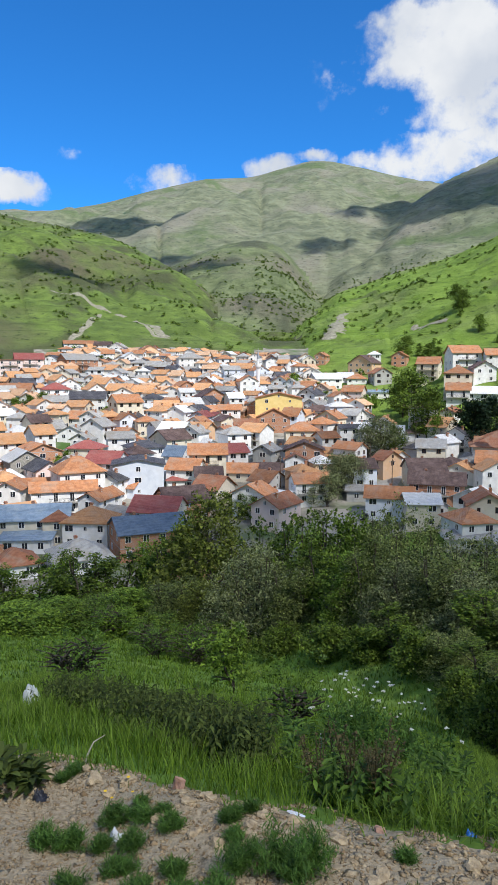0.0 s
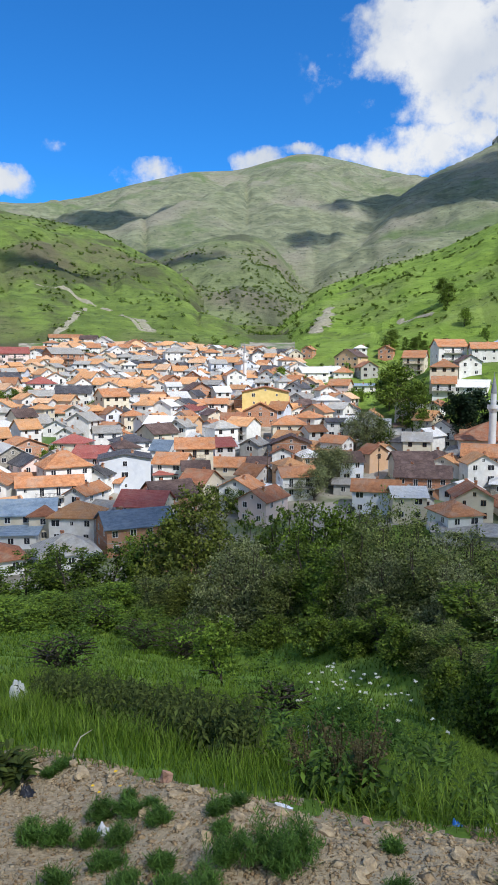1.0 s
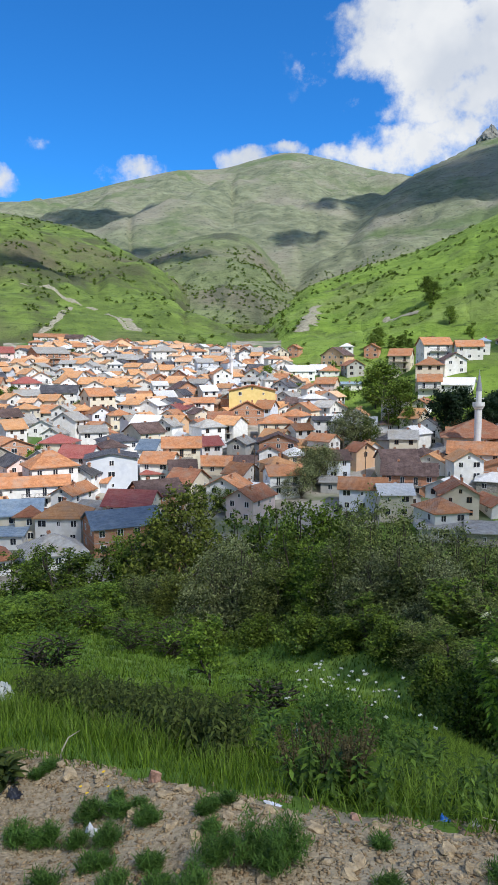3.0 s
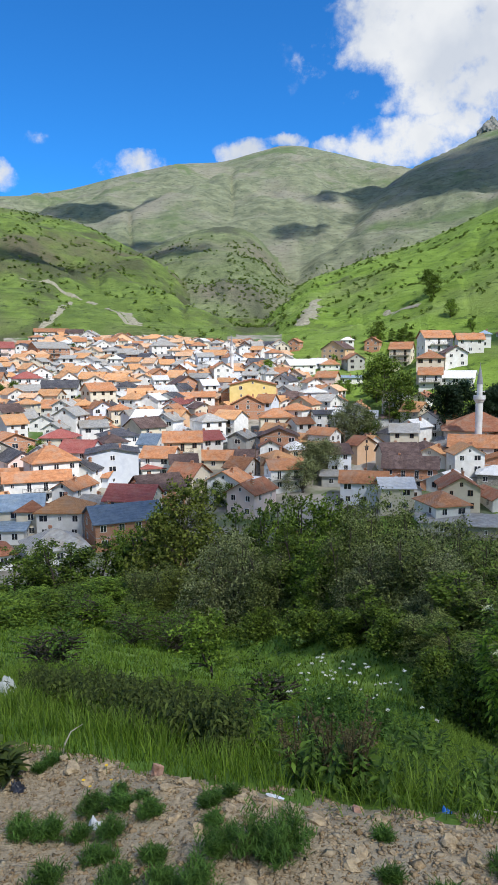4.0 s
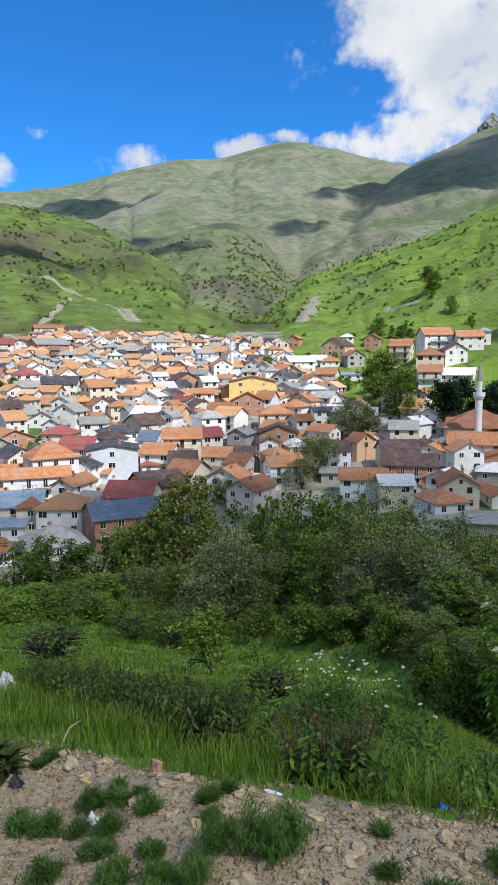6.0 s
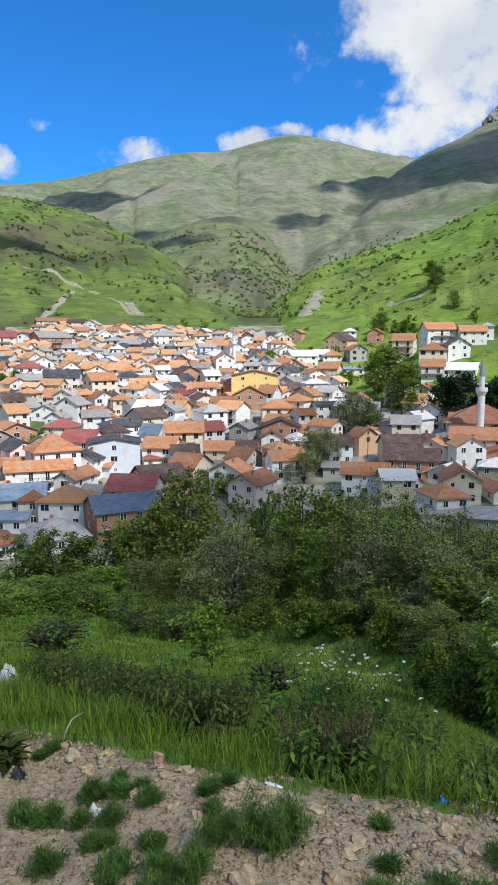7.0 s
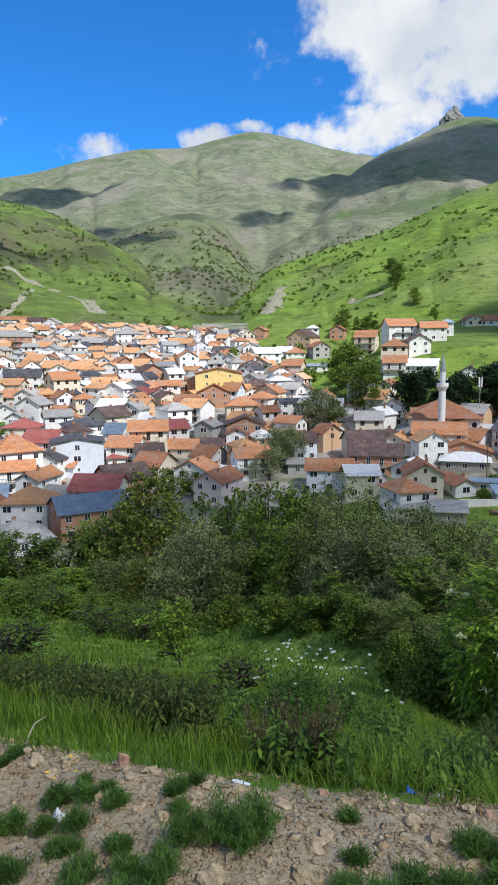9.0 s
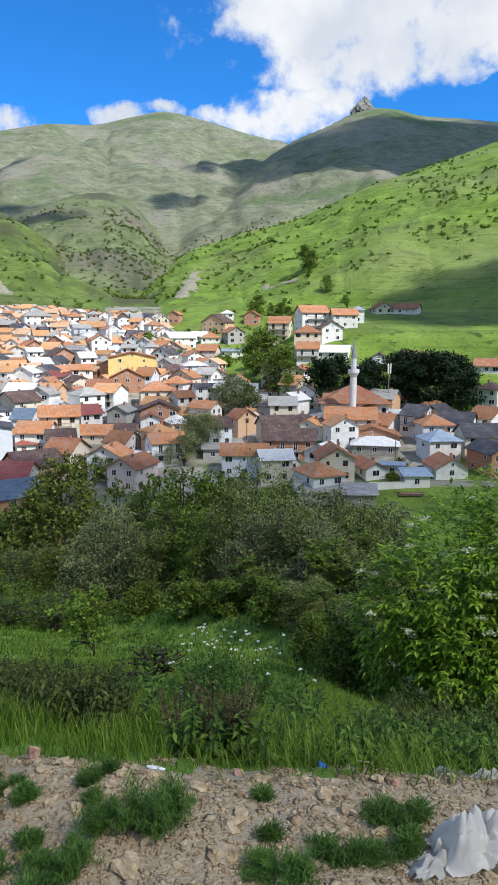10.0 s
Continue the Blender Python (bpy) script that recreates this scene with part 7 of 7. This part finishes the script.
# mayweed and grass tufts on the gravel
for i, (x, y, w, h) in enumerate(((-0.13, 2.27, 0.20, 0.13), (-0.02, 2.31, 0.24, 0.16), (0.12, 2.32, 0.24, 0.17), (0.06, 2.22, 0.20, 0.12), (-0.96, 2.62, 0.17, 0.09), (-0.85, 2.60, 0.16, 0.09), (-0.71, 2.55, 0.09, 0.06),
                                  (-0.58, 2.52, 0.12, 0.08), (-0.70, 2.74, 0.16, 0.06), (-0.58, 2.72, 0.16, 0.06), (-0.60, 2.38, 0.14, 0.05), (-0.77, 2.28, 0.16, 0.07), (-0.50, 2.20, 0.2, 0.06), (-0.33, 2.15, 0.12, 0.06),
                                  (-0.20, 2.13, 0.14, 0.10), (-0.18, 2.64, 0.08, 0.04), (-0.44, 2.62, 0.12, 0.04), (-0.17, 2.48, 0.07, 0.04), (-0.37, 2.32, 0.10, 0.04), (0.86, 2.14, 0.16, 0.09), (0.97, 2.10, 0.17, 0.10),
                                  (-0.24, 2.05, 0.15, 0.10), (-0.34, 2.03, 0.13, 0.07), (0.64, 2.02, 0.18, 0.05), (0.76, 1.96, 0.18, 0.06), (0.90, 1.98, 0.12, 0.08), (0.40, 1.98, 0.16, 0.05), (0.50, 1.92, 0.18, 0.06),
                                  (-0.39, 2.33, 0.09, 0.04), (0.46, 2.14, 0.07, 0.05))):
    stand(tuft(40 + i, w * 1.1, h * 1.05), x, y, i * 37)

weed_rng = random.Random(8)
for i in range(8):
    az = weed_rng.uniform(-22, 30)
    x, y = polar(az, float(gravel_edge(az)) - weed_rng.uniform(-0.03, 0.2))
    stand(tuft(70 + i, weed_rng.uniform(0.05, 0.10), weed_rng.uniform(0.025, 0.045), "small green mayweed tuft at the gravel edge"), x, y, i * 51)


# ---- stones and litter on the verge ----
stone_rng = random.Random(21)
for i in range(36):
    az = stone_rng.uniform(-23, 3)
    q = 0.02 + 0.04 * stone_rng.random() ** 1.6
    rock(*polar(az, float(gravel_edge(az)) - stone_rng.uniform(-0.08, 0.32)), q * stone_rng.uniform(1.0, 1.8), q * 1.1, q * stone_rng.uniform(0.5, 0.9), i + 101, "pale broken stone in the rubble by the grass")
for i in range(64):
    az = stone_rng.uniform(-24, 32)
    r = float(gravel_edge(az)) - abs(stone_rng.gauss(0, 0.18)) + 0.06 if i < 44 else stone_rng.uniform(1.9, 2.5)
    q = 0.022 + 0.055 * stone_rng.random() ** 2.2
    rock(*polar(az, r), q * stone_rng.uniform(0.9, 1.7), q, q * stone_rng.uniform(0.45, 0.8), i + 1, "pale broken stone lying on the gravel verge")
for i, (x, y, ww, dd, hh) in enumerate(((-0.04, 2.08, 0.13, 0.09, 0.06), (0.30, 2.08, 0.12, 0.08, 0.06), (-0.51, 2.68, 0.07, 0.05, 0.035), (-0.72, 3.04, 0.12, 0.08, 0.06), (-0.90, 3.12, 0.11, 0.08, 0.06))):
    rock(x, y, ww, dd, hh, i + 71, "large pale stone half sunk in the gravel")
REDSTONE = material("reddish_stone", (0.34, 0.20, 0.14), (0.48, 0.30, 0.22), 18, 0.95, 0.4, 60)
rock(-0.46, 2.97, 0.075, 0.05, 0.12, 31, "upright reddish stone at the grass edge", REDSTONE, "upright_stone", 0.15, 8)
rock(1.0, 2.34, 0.045, 0.035, 0.035, 32, "small salmon-red stone on the gravel", REDSTONE)
rock(0.42, 2.63, 0.06, 0.05, 0.035, 33, "small reddish stone at the grass edge", REDSTONE)
SLATE = material("dark_slate", (0.07, 0.07, 0.072), (0.15, 0.15, 0.15), 12, 0.8, 0.4, 40)
rock(1.29, 2.50, 0.13, 0.08, 0.045, 34, "flat dark slate lying at the grass edge", SLATE, "slate")

PLASTIC = leaf_material("white_plastic_film", (0.60, 0.59, 0.56), (0.70, 0.69, 0.66), 0.4, 0.45)
BLUE_PLASTIC = material("blue_plastic", (0.02, 0.13, 0.55), (0.05, 0.22, 0.7), 20, 0.35)
BLACK_PLASTIC = material("black_plastic", (0.012, 0.014, 0.02), (0.03, 0.033, 0.045), 12, 0.4)
PAPER = material("wet_white_paper", (0.62, 0.66, 0.74), (0.78, 0.80, 0.84), 25, 0.8)


def crumple(name, x, y, w, d, h, seed, mat, label, category, peaks=4, n=44, turn=0.0):
    """A crumpled sheet: a grid pushed up into sharp folds, with an uneven edge."""
    rng = random.Random(seed)
    tops = [(rng.uniform(-0.55, 0.55), rng.uniform(-0.4, 0.4), rng.uniform(0.5, 1.0), rng.uniform(0.25, 0.5)) for _ in range(peaks)]
    verts, faces = [], []
    for i in range(n):
        for j in range(n):
            u, v = 2 * i / (n - 1) - 1, 2 * j / (n - 1) - 1
            o = Vector((u * 2.2 + seed, v * 2.2, seed * 0.7))
            rim = 1 + 0.28 * noise.noise(Vector((math.atan2(v, u) * 1.6, seed, 0)))
            z = max(hh * max(0.0, 1 - (math.hypot(u - a, v - b) / (1.7 * s)) ** 2) for a, b, hh, s in tops)
            z = z * (0.55 + 0.9 * abs(noise.noise(o * 0.9))) + 0.35 * abs(noise.noise(o * 1.5)) * (0.25 + z) + 0.14 * abs(noise.noise(o * 4)) * (0.3 + z)
            verts.append((u * w / 2 * rim, v * d / 2 * rim, z * h))
    for i in range(n - 1):
        for j in range(n - 1):
            q = i * n + j
            u, v = 2 * i / (n - 1) - 1, 2 * j / (n - 1) - 1
            if math.hypot(u, v) < 1.02 + 0.25 * noise.noise(Vector((u * 3, v * 3, seed))):
                faces.append((q, q + n, q + n + 1, q + 1))
    ob = new(name, mesh_of(name, verts, faces, mat, True))
    ob.matrix_world = pose(x, y, ground_z(x, y) + 0.004, 0, 0, turn)
    return tagged(ob, label, category, "litter on the verge")


crumple("plastic_bag", 1.12, 1.92, 0.30, 0.24, 0.16, 3, PLASTIC, "torn translucent white plastic bag on the gravel", "plastic bag", 5, 60, -15)
crumple("plastic_film", 0.97, 1.90, 0.24, 0.14, 0.07, 23, PLASTIC, "thin translucent white plastic film on the gravel", "litter", 4, 44, 20)
crumple("plastic_sheet", 1.42, 2.42, 0.16, 0.07, 0.045, 5, PLASTIC, "crumpled white plastic sheet at the grass edge", "litter", 3, 30)
crumple("paper_tissue", -0.67, 2.63, 0.06, 0.06, 0.06, 7, PAPER, "crumpled pale blue-white paper on the gravel", "litter", 3, 26)
crumple("plastic_strip", 0.08, 2.74, 0.085, 0.03, 0.012, 8, PAPER, "flat white plastic strip on the gravel", "litter", 2, 24, -25)
crumple("blue_wrapper", 0.79, 2.63, 0.045, 0.035, 0.03, 9, BLUE_PLASTIC, "small crumpled bright blue wrapper by the grass", "litter", 3, 22)
crumple("white_wrapper", 0.90, 2.60, 0.05, 0.04, 0.03, 10, PLASTIC, "small white plastic scrap by the grass", "litter", 3, 22)
crumple("black_pot", -1.13, 3.03, 0.075, 0.07, 0.06, 12, BLACK_PLASTIC, "black plastic scrap lying beside weeds", "litter", 2, 22)
crumple("orange_scrap", -1.48, 3.45, 0.06, 0.05, 0.05, 13, material("orange_scrap", (0.55, 0.22, 0.10), (0.7, 0.34, 0.2), 15, 0.6), "crumpled orange plastic scrap at the grass edge", "litter", 2, 22)
crumple("grey_tarpaulin", -2.5, 6.7, 0.30, 0.18, 0.28, 14, material("grey_tarpaulin", (0.42, 0.46, 0.46), (0.6, 0.63, 0.62), 6, 0.6), "torn grey-white tarpaulin caught in the grass", "litter", 2, 34)
crumple("white_rag", 0.36, 5.6, 0.07, 0.05, 0.2, 15, PAPER, "white rag caught on tall weeds", "litter", 2, 24)


def dandelion(seed):
    rng = random.Random(seed)
    top = new("yellow_flower")
    h = rng.uniform(0.05, 0.09)
    piece("stem", mesh_of("stem", *cane([(0, 0, 0), (0.004, 0, h * 0.6), (0.008, 0.002, h)], 0.0015, 0.001, 4), LEAF_DOCK), top)
    v, f = joined(*[leaf_blade((0.008, 0.002, h), (math.cos(a), math.sin(a), 0.45), (0, 0, 1), 0.013, 0.006, 2, 0.3) for a in np.arange(0, 6.28, 0.39)])
    piece("petals", mesh_of("petals", v, f, PETAL_YELLOW), top)
    return tagged(top, "small yellow dandelion flower among gravel weeds", "flower", "yellow flowers")


spread([dandelion(1), dandelion(2)], [(-0.80, 2.98), (-0.70, 3.0), (-0.76, 2.9), (-0.65, 2.88), (-0.6, 2.84)], 3, 0.55, 0.75)


def dry_stick(x, y, h, turn):
    ob = new("dry_stick", mesh_of("dry_stick", *cane([(0, 0, -0.02), (0.02, 0, h * 0.4), (0.05, 0.01, h * 0.75), (0.11, 0.0, h)], 0.006, 0.002, 6), material("bleached_wood", (0.36, 0.32, 0.25), (0.52, 0.47, 0.38), 20, 0.9)))
    ob.matrix_world = pose(x, y, ground_z(x, y), 0, 0, turn)
    return tagged(ob, "bleached dry stick standing in the gravel edge", "stick", "dry sticks")


dry_stick(-1.0, 3.3, 0.16, 10)
dry_stick(1.03, 2.62, 0.09, 200)


def sapling(x, y, h, seed):
    t = tree(seed, h, h * 0.7, LEAF_FRESH, "small leafy sapling standing in the meadow", leaf=0.12, clumps=110, per=20, low=0.1, category="sapling", name="sapling")
    t.matrix_basis = pose(x, y, ground_z(x, y))


sapling(*polar(-4.0, 19), 1.7, 91)
for k, (a, r, h) in enumerate(((-17.5, 15, 1.0), (-10.5, 31, 1.6), (-7, 30, 1.8), (-14, 38, 1.6), (1.5, 9, 0.5))):
    t = tree(93 + k, h, h * 1.4, LEAF_DOCK, "leafy green bush growing in the meadow", leaf=0.045 + 0.002 * r, clumps=80, per=20, stems=5, low=0.0, category="bush", name="bush")
    t.matrix_basis = pose(*polar(a, r), ground_z(*polar(a, r)))
